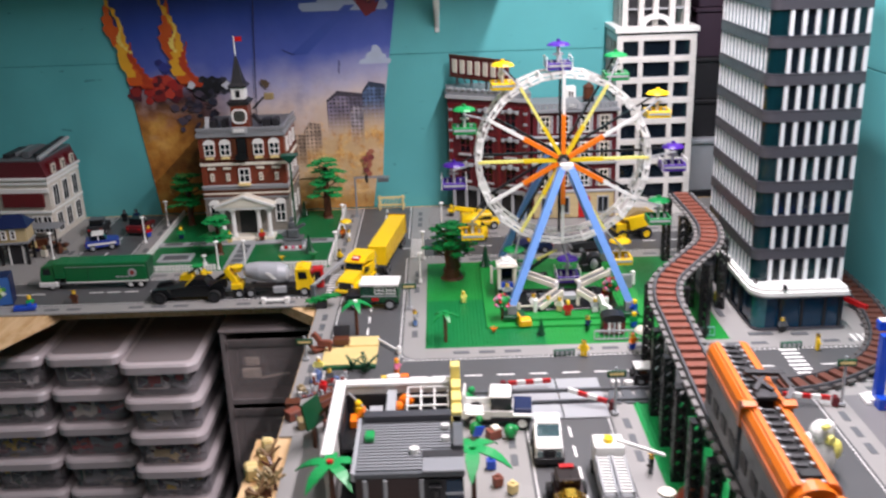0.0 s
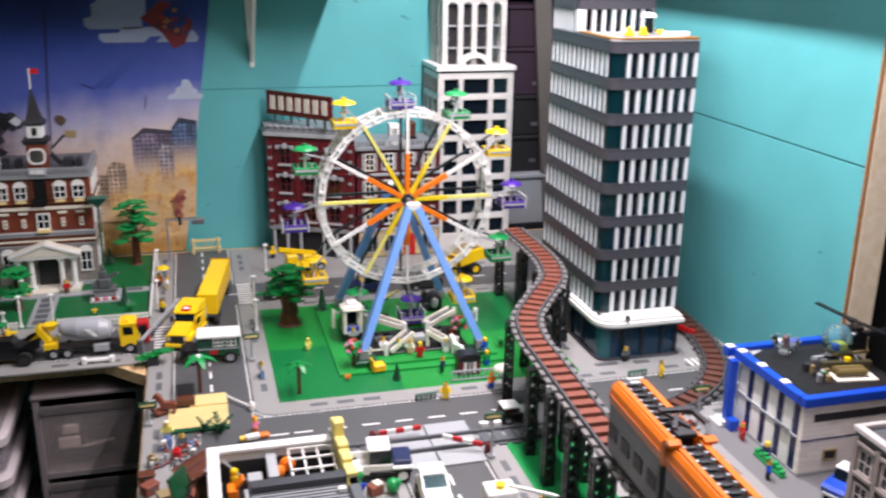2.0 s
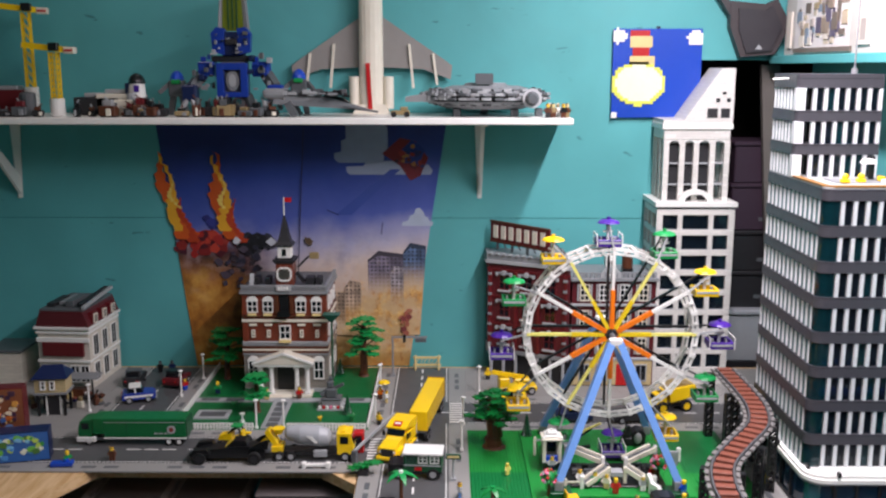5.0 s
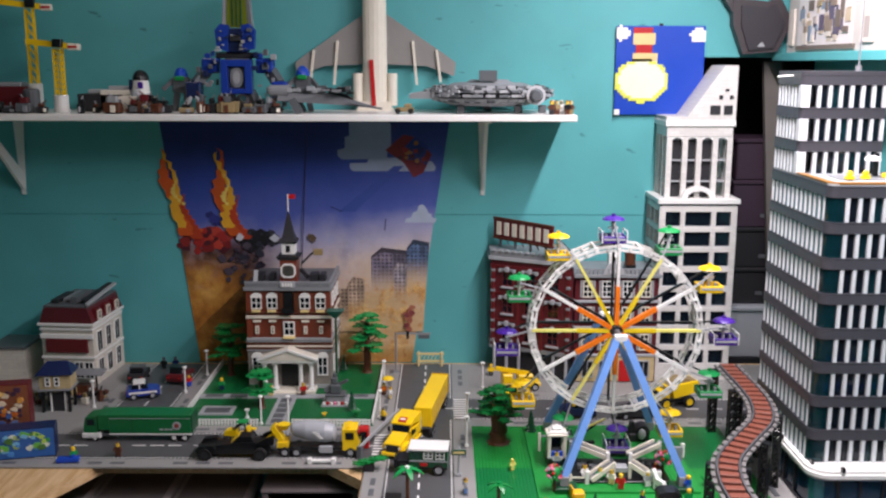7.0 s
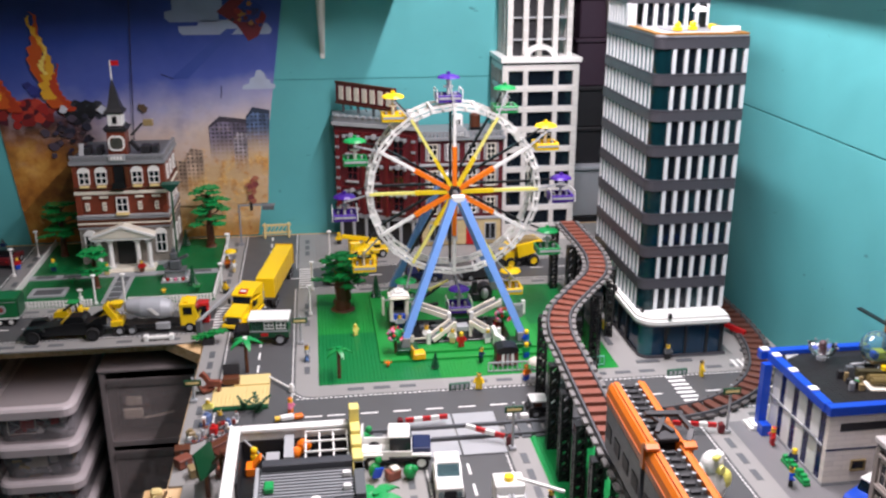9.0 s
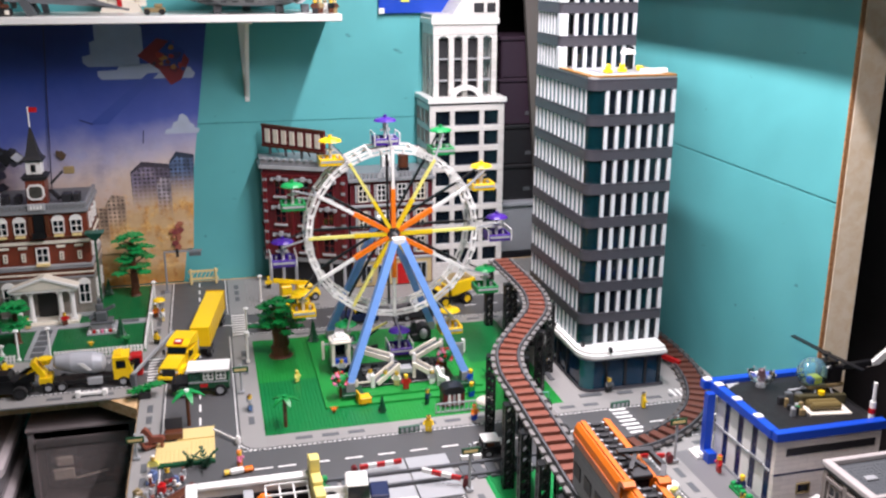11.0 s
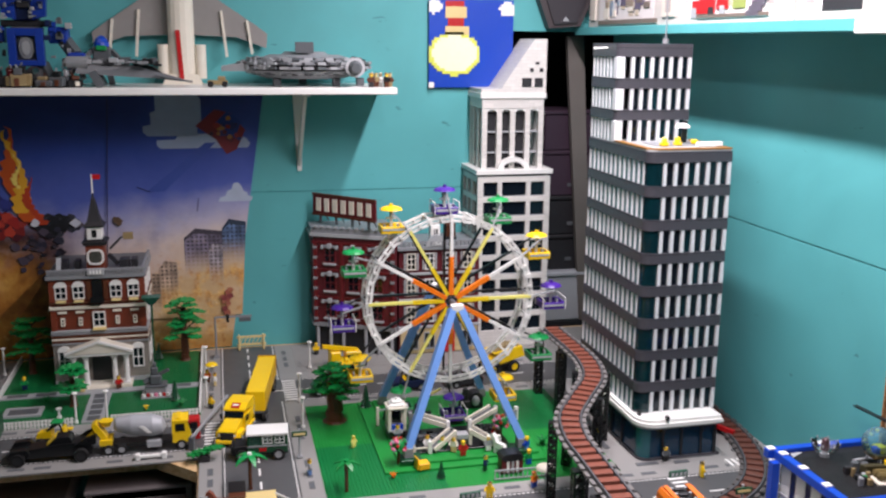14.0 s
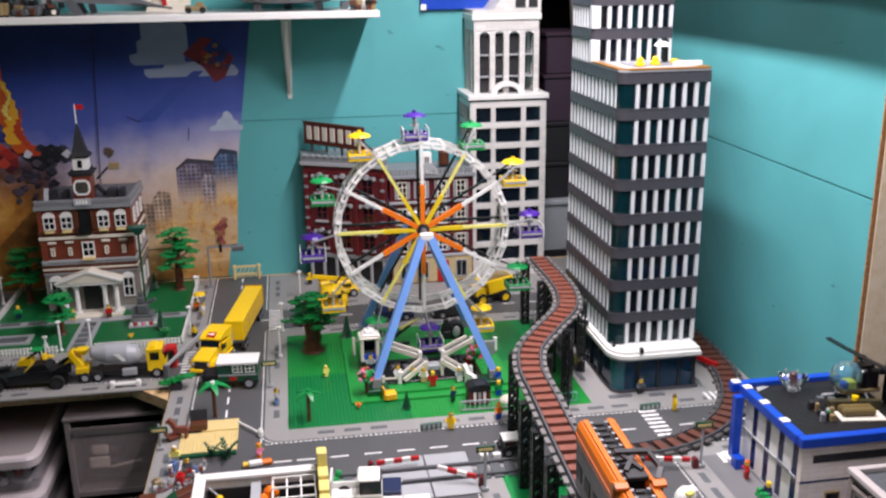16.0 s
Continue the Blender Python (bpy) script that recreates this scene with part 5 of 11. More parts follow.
def pillar_mesh(h):
    s = Shape()
    w = 0.0076
    for a in (-1, 1):
        for b in (-1, 1):
            s.cb(a * w, b * w, 0.0, 0.0042, 0.0042, h)
    n = max(2, round(h / 0.022))
    for k in range(n):
        z0, z1 = h * k / n, h * (k + 1) / n
        s.cb(0, 0, z1 - 0.003, 0.019, 0.019, 0.003)
        for a in (-1, 1):
            s.beam((a * w, -w, z0), (a * w, w, z1 - 0.003), 0.003, 0.003)
            s.beam((-w, a * w, z1 - 0.003), (w, a * w, z0), 0.003, 0.003)
    s.cb(0, 0, 0.0, 0.019, 0.019, 0.004)
    return s.mesh("trestle_post", BLACK)


PM = pillar_mesh(0.1660)
for i, (p, d) in enumerate(spline(RAISED, 0.052)):
    n = Vector((-d.y, d.x, 0))
    if p.y > 1.60 and i % 3:
        continue
    if p.y <= 1.60 and i % 2:
        continue
    for s in (-1, 1):
        q = p + n * s * 0.033
        if 1.515 < q.y < 1.600:
            continue
        solid("trestle_post", PM, None, "black lattice post carrying the raised railway", "post", (q.x, q.y, 0.0), math.degrees(math.atan2(d.y, d.x)), group="railway trestle posts")


# ---- orange train ----
TRAINORANGE = plastic("train_orange", "cf6c16", 0.34)
def train_car(y0, y1, nose):
    e = thing("train_car", "orange and dark grey toy train car with black studded roof", "train", (0.3425, 0.0021, 0.1815), -2.0, group="train cars")
    e.scale = (0.958, 0.958, 0.958)
    L = y1 - y0
    part("chassis", Shape().box(-0.026, 0.026, y0, y1, 0.006, 0.014), BLACK, e)
    part("side", Shape().box(-0.030, 0.030, y0 + 0.002, y1 - 0.002, 0.014, 0.086, 0.001), DGREYW, e, "dark grey car side")
    for s in (-1, 1):
        k = Shape()
        k.prism([(s * 0.030, 0.086), (s * 0.0315, 0.098), (s * 0.029, 0.110), (s * 0.0245, 0.1165), (s * 0.0225, 0.1165), (s * 0.0225, 0.1145), (s * 0.0210, 0.1145), (s * 0.0210, 0.1180), (s * 0.0140, 0.1180), (s * 0.0140, 0.086)], y0, y1, "xz")
        part("roof_side", k, TRAINORANGE, e, "orange sloped roof edge")
        part("roof_groove", Shape().box(min(s * 0.0300, s * 0.0322), max(s * 0.0300, s * 0.0322), y0 + 0.002, y1 - 0.002, 0.0985, 0.1005), plastic("deep_orange", "b8560c", 0.36), e)
        for k2 in range(4):
            y = y0 + L * (k2 + 0.5) / 4
            part("window", Shape().box(s * 0.0300, s * 0.0312, y - 0.013, y + 0.013, 0.036, 0.058) if s > 0 else Shape().box(s * 0.0312, s * 0.0300, y - 0.013, y + 0.013, 0.036, 0.058), SOFTBLACK, e)
    part("roof", Shape().box(-0.0139, 0.0139, y0 + 0.002, y1 - 0.002, 0.086, 0.112), BLACK, e)
    n = int(L / 0.016)
    for k in range(n):
        y = y0 + 0.008 + k * (L - 0.016) / max(1, n - 1)
        for s in (-1, 1):
            part("roof_stud", Shape().cyl(s * 0.0108, y, 0.112, 0.0026, 0.005, 8), LGREY, e)
        part("roof_grille", Shape().cb(0, y, 0.112, 0.012, 0.0055, 0.003), SOFTBLACK, e)
    for y in (y0 + 0.03, y1 - 0.03):
        for s in (-1, 1):
            w = part("wheel", Shape().cyl(s * 0.0205 - 0.003, y, 0.006, 0.008, 0.006, 14, "x"), BLACK, e)
    if nose:
        yy = y0 if nose < 0 else y1
        arc = [math.pi * i / 12 for i in range(13)]
        ring = [(0.031 * math.cos(a), 0.088 + 0.030 * math.sin(a)) for a in arc] + [(0.020 * math.cos(a), 0.088 + 0.019 * math.sin(a)) for a in reversed(arc)]
        s = Shape().prism(ring, yy - 0.010, yy + 0.010, "xz")
        part("nose_arch", s, TRAINORANGE, e, "orange rounded end arch")
        part("end_wall", Shape().box(-0.028, 0.028, yy - 0.006, yy + 0.006, 0.014, 0.086, 0.002), TRAINORANGE, e)
    if nose:
        for s in (-1, 1):
            part("end_wedge", Shape().prism([(y1 + 0.0005, 0.086), (y1 + 0.0105, 0.086), (y1 + 0.0105, 0.112), (y1 + 0.006, 0.122), (y1 - 0.004, 0.1255), (y1 - 0.012, 0.1225), (y1 - 0.012, 0.1184), (y1 + 0.0005, 0.1184)], min(s * 0.016, s * 0.0330), max(s * 0.016, s * 0.0330), "yz"), TRAINORANGE, e, "orange wedge at the car joint")
        part("end_hatch", Shape().cb(0, y0 + 0.020, 0.1152, 0.024, 0.016, 0.005, 0.001), BLACK, e)
    part("coupling", Shape().box(-0.004, 0.004, y0 - 0.012, y0, 0.004, 0.010), BLACK, e)
    if y0 > 1.0:
        # black jointed arm folded over the joint, with a hoop standing at its side
        part("pantograph", Shape().cb(0.004, y0 + 0.010, 0.1152, 0.028, 0.022, 0.007, 0.001).beam((-0.008, y0 + 0.014, 0.1235), (0.014, y0 + 0.050, 0.1275), 0.006, 0.004).beam((0.014, y0 + 0.014, 0.1235), (-0.004, y0 + 0.050, 0.1275), 0.006, 0.004).beam((-0.012, y0 + 0.052, 0.130), (0.038, y0 + 0.048, 0.130), 0.010, 0.005), SOFTBLACK, e)
        part("hoop", Shape().beam((0.032, y0 + 0.042, 0.130), (0.036, y0 + 0.010, 0.128), 0.006, 0.006).beam((0.036, y0 + 0.008, 0.128), (0.026, y0 - 0.010, 0.1215), 0.007, 0.007), SOFTBLACK, e)
    return e


train_car(1.042, 1.212, 0)
train_car(0.856, 1.030, -1)
train_car(0.640, 0.834, 0)

# ---- wall shelf, brackets, upper shelf, poster ----
sh = thing("wall_shelf", "long white wall shelf on metal brackets", "shelf", (0, 0, 0))
part("board", Shape().box(-1.62, 0.238, 2.55, 2.838, 0.771, 0.789, 0.002), WHITE, sh)
for x in (-0.005, -1.405):
    s = Shape().prism([(x - 0.006, 0.532), (x + 0.006, 0.532), (x + 0.016, 0.771), (x - 0.016, 0.771)], 2.834, 2.8385, "xz")
    s.box(x - 0.013, x + 0.013, 2.58, 2.832, 0.7645, 0.7709, 0.001)
    s.prism([(2.834, 0.545), (2.834, 0.60), (2.62, 0.7645), (2.59, 0.7645), (2.60, 0.758)], x - 0.0045, x + 0.0045, "yz")
    part("bracket", s, WHITE, sh, "white pressed metal bracket")

up = thing("upper_shelf", "teal painted upper shelf with a white front end", "shelf", (0, 0, 0))
part("board", Shape().box(0.850, 0.9795, 1.50, 2.838, 0.935, 0.957, 0.001), TEAL, up)
part("white_edge", Shape().box(0.846, 0.9795, 0.90, 1.4985, 0.930, 0.965, 0.002), WHITE, up)


def poster_mat(tower=None):
    """Printed paper: blue night sky fading to haze and a golden, blotchy street at the foot; with tower, a printed block (x, width, top, colour) that melts into it."""
    m = bpy.data.materials.new("printed_poster")
    m.use_nodes = True
    nt = m.node_tree
    b = nt.nodes["Principled BSDF"]
    b.inputs["Roughness"].default_value = 0.45
    tc = nt.nodes.new("ShaderNodeTexCoord")
    sep = nt.nodes.new("ShaderNodeSeparateXYZ")
    n1 = nt.nodes.new("ShaderNodeTexNoise")
    n1.inputs["Scale"].default_value, n1.inputs["Detail"].default_value = 5.0, 6
    ma = nt.nodes.new("ShaderNodeMath")
    ma.operation = "MULTIPLY_ADD"
    ma.inputs[1].default_value = 0.22
    sub = nt.nodes.new("ShaderNodeMath")
    sub.operation = "SUBTRACT"
    sub.inputs[1].default_value = 0.11
    # the haze climbs towards the right-hand half
    xs = nt.nodes.new("ShaderNodeMath")
    xs.operation = "MULTIPLY_ADD"
    xs.inputs[1].default_value = -0.10
    rg = nt.nodes.new("ShaderNodeMapRange")
    rg.inputs["From Min"].default_value, rg.inputs["From Max"].default_value = 0.0, 0.735
    cr = nt.nodes.new("ShaderNodeValToRGB")
    el = cr.color_ramp.elements
    el[0].position, el[0].color = 0.0, lin("b48c50")
    el[1].position, el[1].color = 1.0, lin("202a6c")
    for p, c in ((0.07, "bc9860"), (0.12, "c4a578"), (0.26, "c6a880"), (0.42, "cfc0bc"), (0.52, "a4a4c6"), (0.66, "4e5eac"), (0.82, "2e4698")):
        q = el.new(p)
        q.color = lin(c)
    n2 = nt.nodes.new("ShaderNodeTexNoise")
    n2.inputs["Scale"].default_value, n2.inputs["Detail"].default_value, n2.inputs["Roughness"].default_value = 22.0, 8, 0.7
    mix = nt.nodes.new("ShaderNodeMix")
    mix.data_type, mix.blend_type = "RGBA", "OVERLAY"
    rg2 = nt.nodes.new("ShaderNodeMapRange")
    rg2.inputs["From Min"].default_value, rg2.inputs["From Max"].default_value = 0.12, 0.34
    rg2.inputs["To Min"].default_value, rg2.inputs["To Max"].default_value = 0.40, 0.12
    L = nt.links.new
    L(tc.outputs["Object"], sep.inputs[0])
    L(tc.outputs["Object"], n1.inputs["Vector"])
    L(tc.outputs["Object"], n2.inputs["Vector"])
    L(n1.outputs["Fac"], ma.inputs[0])
    L(sep.outputs[2], ma.inputs[2])
    L(ma.outputs[0], sub.inputs[0])
    L(sep.outputs[0], xs.inputs[0])
    L(sub.outputs[0], xs.inputs[2])
    L(xs.outputs[0], rg.inputs["Value"])
    L(rg.outputs[0], cr.inputs[0])
    L(sep.outputs[2], rg2.inputs["Value"])
    L(rg2.outputs[0], mix.inputs["Factor"])
    L(cr.outputs[0], mix.inputs["A"])
    L(n2.outputs["Fac"], mix.inputs["B"])
    def ramp(src, a, c, lo=0.0, hi=1.0):
        r = nt.nodes.new("ShaderNodeMapRange")
        r.interpolation_type = "SMOOTHSTEP"
        r.inputs["From Min"].default_value, r.inputs["From Max"].default_value = a, c
        r.inputs["To Min"].default_value, r.inputs["To Max"].default_value = lo, hi
        L(src, r.inputs["Value"])
        return r.outputs[0]
    def times(p, q):
        x = nt.nodes.new("ShaderNodeMath")
        x.operation = "MULTIPLY"
        L(p, x.inputs[0])
        L(q, x.inputs[1])
        return x.outputs[0]
    def over(base, col, fac):
        x = nt.nodes.new("ShaderNodeMix")
        x.data_type = "RGBA"
        L(fac, x.inputs["Factor"])
        L(base, x.inputs["A"])
        L(col, x.inputs["B"])
        return x.outputs["Result"]
    def noise(scale, detail=8, rough=0.65):
        x = nt.nodes.new("ShaderNodeTexNoise")
        x.inputs["Scale"].default_value, x.inputs["Detail"].default_value, x.inputs["Roughness"].default_value = scale, detail, rough
        L(tc.outputs["Object"], x.inputs["Vector"])
        return x.outputs["Fac"]
    def palette(src, *stops):
        x = nt.nodes.new("ShaderNodeValToRGB")
        x.color_ramp.elements[0].position, x.color_ramp.elements[0].color = stops[0][0], lin(stops[0][1])
        x.color_ramp.elements[1].position, x.color_ramp.elements[1].color = stops[-1][0], lin(stops[-1][1])
        for p, c in stops[1:-1]:
            x.color_ramp.elements.new(p).color = lin(c)
        L(src, x.inputs[0])
        return x.outputs[0]
    X, Z = sep.outputs[0], sep.outputs[2]
    # smoke and rubble printed over the side of the street
    smoke = times(times(ramp(X, -0.06, -0.20), ramp(Z, 0.42, 0.33)), ramp(noise(7.0), 0.26, 0.46))
    out = over(mix.outputs["Result"], palette(noise(9.0, 10, 0.6), (0.34, "35221c"), (0.45, "5e3a1e"), (0.54, "8a5a24"), (0.66, "bc8838")), smoke)
    # a dull purple pall over the smoke, dark towards the hall
    pall = times(times(ramp(X, -0.09, -0.17), ramp(Z, 0.41, 0.36)), times(ramp(Z, 0.22, 0.33, 0.15, 0.9), ramp(noise(5.0), 0.24, 0.46)))
    out = over(out, palette(noise(12.0), (0.38, "2a1c26"), (0.5, "4a2a30"), (0.64, "6e4438")), pall)
    # golden fire glow at the outer edge of the street
    glow = times(times(ramp(X, -0.16, -0.28, 0.0, 0.85), ramp(Z, 0.37, 0.26)), ramp(noise(6.0), 0.25, 0.50))
    out = over(out, palette(noise(11.0, 8, 0.6), (0.36, "7e4a1e"), (0.50, "bb7c30"), (0.64, "dda850")), glow)
    # golden sparks along the foot
    sparks = times(ramp(Z, 0.15, 0.02, 0.0, 0.5), ramp(noise(55.0, 4, 0.5), 0.54, 0.60))
    out = over(out, palette(noise(18.0), (0.38, "8a4a1a"), (0.5, "c07a26"), (0.62, "e6c27a")), sparks)
    # pale dust clouds over the street
    dust = times(times(ramp(X, -0.02, 0.10), ramp(Z, 0.02, 0.10)), times(ramp(Z, 0.20, 0.16), ramp(noise(9.0, 6, 0.55), 0.42, 0.66, 0.0, 0.7)))
    out = over(out, palette(noise(20.0), (0.4, "c2a080"), (0.6, "dccab4")), dust)
    # drifting grey haze behind the roofs
    haze = times(times(ramp(Z, 0.24, 0.34), ramp(Z, 0.46, 0.36)), ramp(noise(6.0), 0.45, 0.62, 0.0, 0.55))
    out = over(out, palette(noise(14.0), (0.4, "8a8090"), (0.6, "bcb0b4")), haze)
    # bright streaks and sparks of the street fire behind the hall
    glow = times(times(ramp(X, 0.02, 0.10), ramp(Z, 0.36, 0.22)), ramp(noise(16.0, 8, 0.72), 0.47, 0.62, 0.0, 0.75))
    out = over(out, palette(noise(30.0, 8, 0.7), (0.36, "8a5a2a"), (0.47, "c88a3a"), (0.56, "e2b868"), (0.68, "efe0c0")), glow)
    if tower:
        x0, w0, z0, col = tower
        def op(kind, a, c):
            n = nt.nodes.new("ShaderNodeMath")
            n.operation = kind
            L(a, n.inputs[0])
            n.inputs[1].default_value = c
            return n.outputs[0]
        base = [int(col[i:i + 2], 16) for i in (0, 2, 4)]
        shade = lambda k: "".join("%02x" % min(255, round(c * k)) for c in base)
        # rows and columns of windows in the print, softened by grain
        cells = times(ramp(op("PINGPONG", op("SUBTRACT", X, x0), 0.0062), 0.0016, 0.0034), ramp(op("PINGPONG", Z, 0.0060), 0.0014, 0.0034))
        wall = over(palette(noise(40.0), (0.40, shade(0.85)), (0.60, shade(1.2))), palette(noise(60.0), (0.42, shade(0.40)), (0.62, shade(0.75))), cells)
        side = ramp(X, x0 + w0 * 0.08, x0 + w0 * 0.14, 0.0, 0.45)
        wall = over(wall, palette(noise(30.0), (0.4, shade(0.45)), (0.6, shade(0.6))), side)
        fade = times(ramp(Z, z0 - 0.15, z0 - 0.05, 0.0, 1.0), ramp(noise(14.0), 0.25, 0.42, 0.55, 1.0))
        out = over(out, wall, fade)
    L(out, b.inputs["Base Color"])
    return m


def ink(name, rgb):
    return plastic("ink_" + name, rgb, 0.5, 0.12, 0.02, 30)


def poster():
    e = thing("poster", "large printed city poster narrowing to the foot", "poster", (-0.545, 2.8375, 0))
    quad = [(-0.437, 0.765), (0.440, 0.765), (0.322, -0.001), (-0.346, -0.001)]
    part("paper", Shape().prism(quad, -0.0008, 0.0012, "xz"), poster_mat(), e)
    y0, y1 = -0.0016, -0.0006
    def flat(name, pts, col, dy=0.0):
        part(name, Shape().prism(pts, y0 - dy, y1 - dy, "xz"), ink(*col), e)
    # clouds with stepped edges, the upper two darkened for the shelf's shadow
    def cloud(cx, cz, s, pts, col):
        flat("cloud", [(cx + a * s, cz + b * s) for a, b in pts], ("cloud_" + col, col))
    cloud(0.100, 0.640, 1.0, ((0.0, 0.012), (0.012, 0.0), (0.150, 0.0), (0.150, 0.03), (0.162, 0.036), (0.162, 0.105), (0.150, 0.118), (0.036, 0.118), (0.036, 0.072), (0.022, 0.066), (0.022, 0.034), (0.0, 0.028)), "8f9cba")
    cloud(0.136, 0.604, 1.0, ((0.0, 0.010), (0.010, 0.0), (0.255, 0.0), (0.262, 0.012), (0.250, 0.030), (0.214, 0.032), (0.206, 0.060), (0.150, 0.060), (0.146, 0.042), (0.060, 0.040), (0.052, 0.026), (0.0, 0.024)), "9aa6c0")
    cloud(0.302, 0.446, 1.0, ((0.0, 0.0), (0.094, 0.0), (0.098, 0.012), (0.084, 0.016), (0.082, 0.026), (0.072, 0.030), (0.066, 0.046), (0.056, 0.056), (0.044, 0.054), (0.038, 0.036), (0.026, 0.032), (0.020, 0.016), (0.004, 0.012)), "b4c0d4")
    # printed skyscrapers that melt into the haze
    for depth, (x, w, z, col) in enumerate(((0.252, 0.110, 0.368, "70687c"), (0.292, 0.05, 0.335, "9a939c"), (0.342, 0.070, 0.394, "54688a"), (0.10, 0.075, 0.255, "a8927e"), (0.15, 0.05, 0.290, "b09a88"))):
        top = [(x + w / 2, z - 0.022), (x - w * 0.2, z - 0.014), (x - w / 2, z - 0.036)]
        part("printed_tower", Shape().prism([(x - w / 2, 0.10), (x + w / 2 - 0.02 * (depth == 2), 0.10)] + top, y0 - 0.0012 * depth, y1 - 0.0012 * depth, "xz"), poster_mat((x, w, z, col)), e)
        dark = "".join("%02x" % round(int(col[i:i + 2], 16) * 0.55) for i in (0, 2, 4))
        if depth in (0, 2):
            flat("printed_roof", [(x - w / 2, z - 0.036), (x - w * 0.2, z - 0.014), (x + w / 2, z - 0.022), (x + w / 2, z - 0.010), (x - w * 0.2, z), (x - w / 2, z - 0.028)], ("roof_" + dark, dark), 0.0012 * depth)
    part("paper_crease", Shape().prism([(-0.0188, 0.30), (-0.0160, 0.30), (0.0120, 0.758), (0.0094, 0.758)], y0 - 0.009, y1 - 0.009, "xz"), ink("crease", "2e2a48"), e, "dark crease down the paper")
    # glowing blotches, plain flame tongues and dark masses at the side
    def flame(x, z, h, w, lean, seed):
        """A licking tongue: a bent spine whose edges break out into hooked points."""
        r = random.Random(seed)
        left, right, n = [], [], 9
        for i in range(n):
            u = i / n
            c = x + lean * u + 0.014 * math.sin(u * 6.0 + seed)
            k = w * (1 - u) ** 0.8 * (0.75 + 0.25 * math.cos(u * 9 + seed))
            left += [(c - k, z + h * u), (c - k * r.uniform(1.2, 1.7), z + h * (u + 0.075))]
            right += [(c + k, z + h * u), (c + k * r.uniform(1.15, 1.6), z + h * (u + 0.070))]
        return left + [(x + lean, z + h)] + right[::-1]
    for i, (x, l) in enumerate(((-0.372, -0.062), (-0.226, -0.040))):
        flat("flame", flame(x, 0.405, 0.27, 0.033, l, i + 1), ("flame_orange", "c8551a"), 0.0070)
        flat("flame", flame(x + 0.002, 0.43, 0.235, 0.020, l, i + 4), ("flame_yellow", "e0a62a"), 0.0074)
        flat("flame", flame(x + 0.026, 0.395, 0.14, 0.017, l * 0.4, i + 7), ("flame_red", "b03a18"), 0.0078)
        flat("flame", flame(x - 0.006, 0.50, 0.10, 0.008, l * 0.5, i + 9), ("flame_pale", "ecd26a"), 0.0082)
    # a crowd of plain angular blotches: dark machinery, red shapes and smoke
    blot = random.Random(9)
    def blotch(cx, cz, r, col, dy):
        n = blot.randint(5, 8)
        flat("print_blotch", [(cx + r * blot.uniform(0.55, 1.25) * math.cos(2 * math.pi * i / n), cz + r * blot.uniform(0.5, 1.1) * math.sin(2 * math.pi * i / n)) for i in range(n)], ("blot_" + col, col), dy)
    k = 0
    for cx, cz, sx, sz, count, r0, r1, cols in (
            (-0.375, 0.385, 0.016, 0.020, 9, 0.010, 0.022, ("6f1a22", "8c2420", "4a1a2a")),
            (-0.288, 0.388, 0.046, 0.034, 34, 0.010, 0.024, ("9c2420", "7c1c1c", "b23a2a", "6a1a20", "4a1420")),
            (-0.222, 0.415, 0.014, 0.020, 8, 0.010, 0.020, ("7c2420", "94302a", "4a2a40")),
            (-0.285, 0.455, 0.020, 0.022, 7, 0.010, 0.022, ("2a2c70", "1f2458", "343a88")),
            (-0.150, 0.398, 0.044, 0.020, 34, 0.009, 0.022, ("17181f", "24242c", "101116", "34343e")),
            (-0.185, 0.325, 0.050, 0.050, 34, 0.006, 0.016, ("2c2a3a", "3c3448", "4c4250", "3a3038", "241f2a")),
            (-0.065, 0.360, 0.030, 0.030, 14, 0.003, 0.010, ("5a5058", "443c40", "7a6a58")),
            (0.015, 0.395, 0.012, 0.008, 5, 0.006, 0.012, ("7a6248", "5c4a38"))):
        for _ in range(count):
            blotch(blot.gauss(cx, sx * 0.6), max(0.03, blot.gauss(cz, sz * 0.6)), blot.uniform(r0, r1), blot.choice(cols), 0.0008 + 0.00004 * k)
            k += 1
    for _ in range(16):
        blotch(blot.gauss(0.312, 0.007), blot.gauss(0.150, 0.022), blot.uniform(0.006, 0.013), blot.choice(("8a4038", "9c5a48", "a86a50", "7c3a3a")), 0.0085 + 0.00004 * (k % 20))
        k += 1
    for x, z in ((-0.205, 0.402), (-0.098, 0.398)):
        blotch(x, z, 0.014, "c9ccd4", 0.0090)
    flat("beam_of_haze", [(0.10, 0.48), (0.15, 0.48), (0.30, 0.62), (0.27, 0.62)], ("pale_blue_haze", "384e9c"), 0.0001)
    flat("red_patch", [(0.245, 0.668), (0.30, 0.715), (0.345, 0.705), (0.385, 0.655), (0.36, 0.60), (0.33, 0.585), (0.30, 0.63)], ("patch_red", "75202a"), 0.0012)
    flat("blue_patch", [(0.30, 0.675), (0.335, 0.71), (0.375, 0.68), (0.355, 0.63), (0.32, 0.64)], ("patch_blue", "223a86"), 0.0018)
    for _ in range(16):
        blotch(blot.gauss(0.325, 0.022), blot.gauss(0.655, 0.022), blot.uniform(0.006, 0.014), blot.choice(("5a1c2a", "2a2f6a", "8a2a2a", "3a2034", "9a6a3a")), 0.0022 + 0.00004 * k)
        k += 1
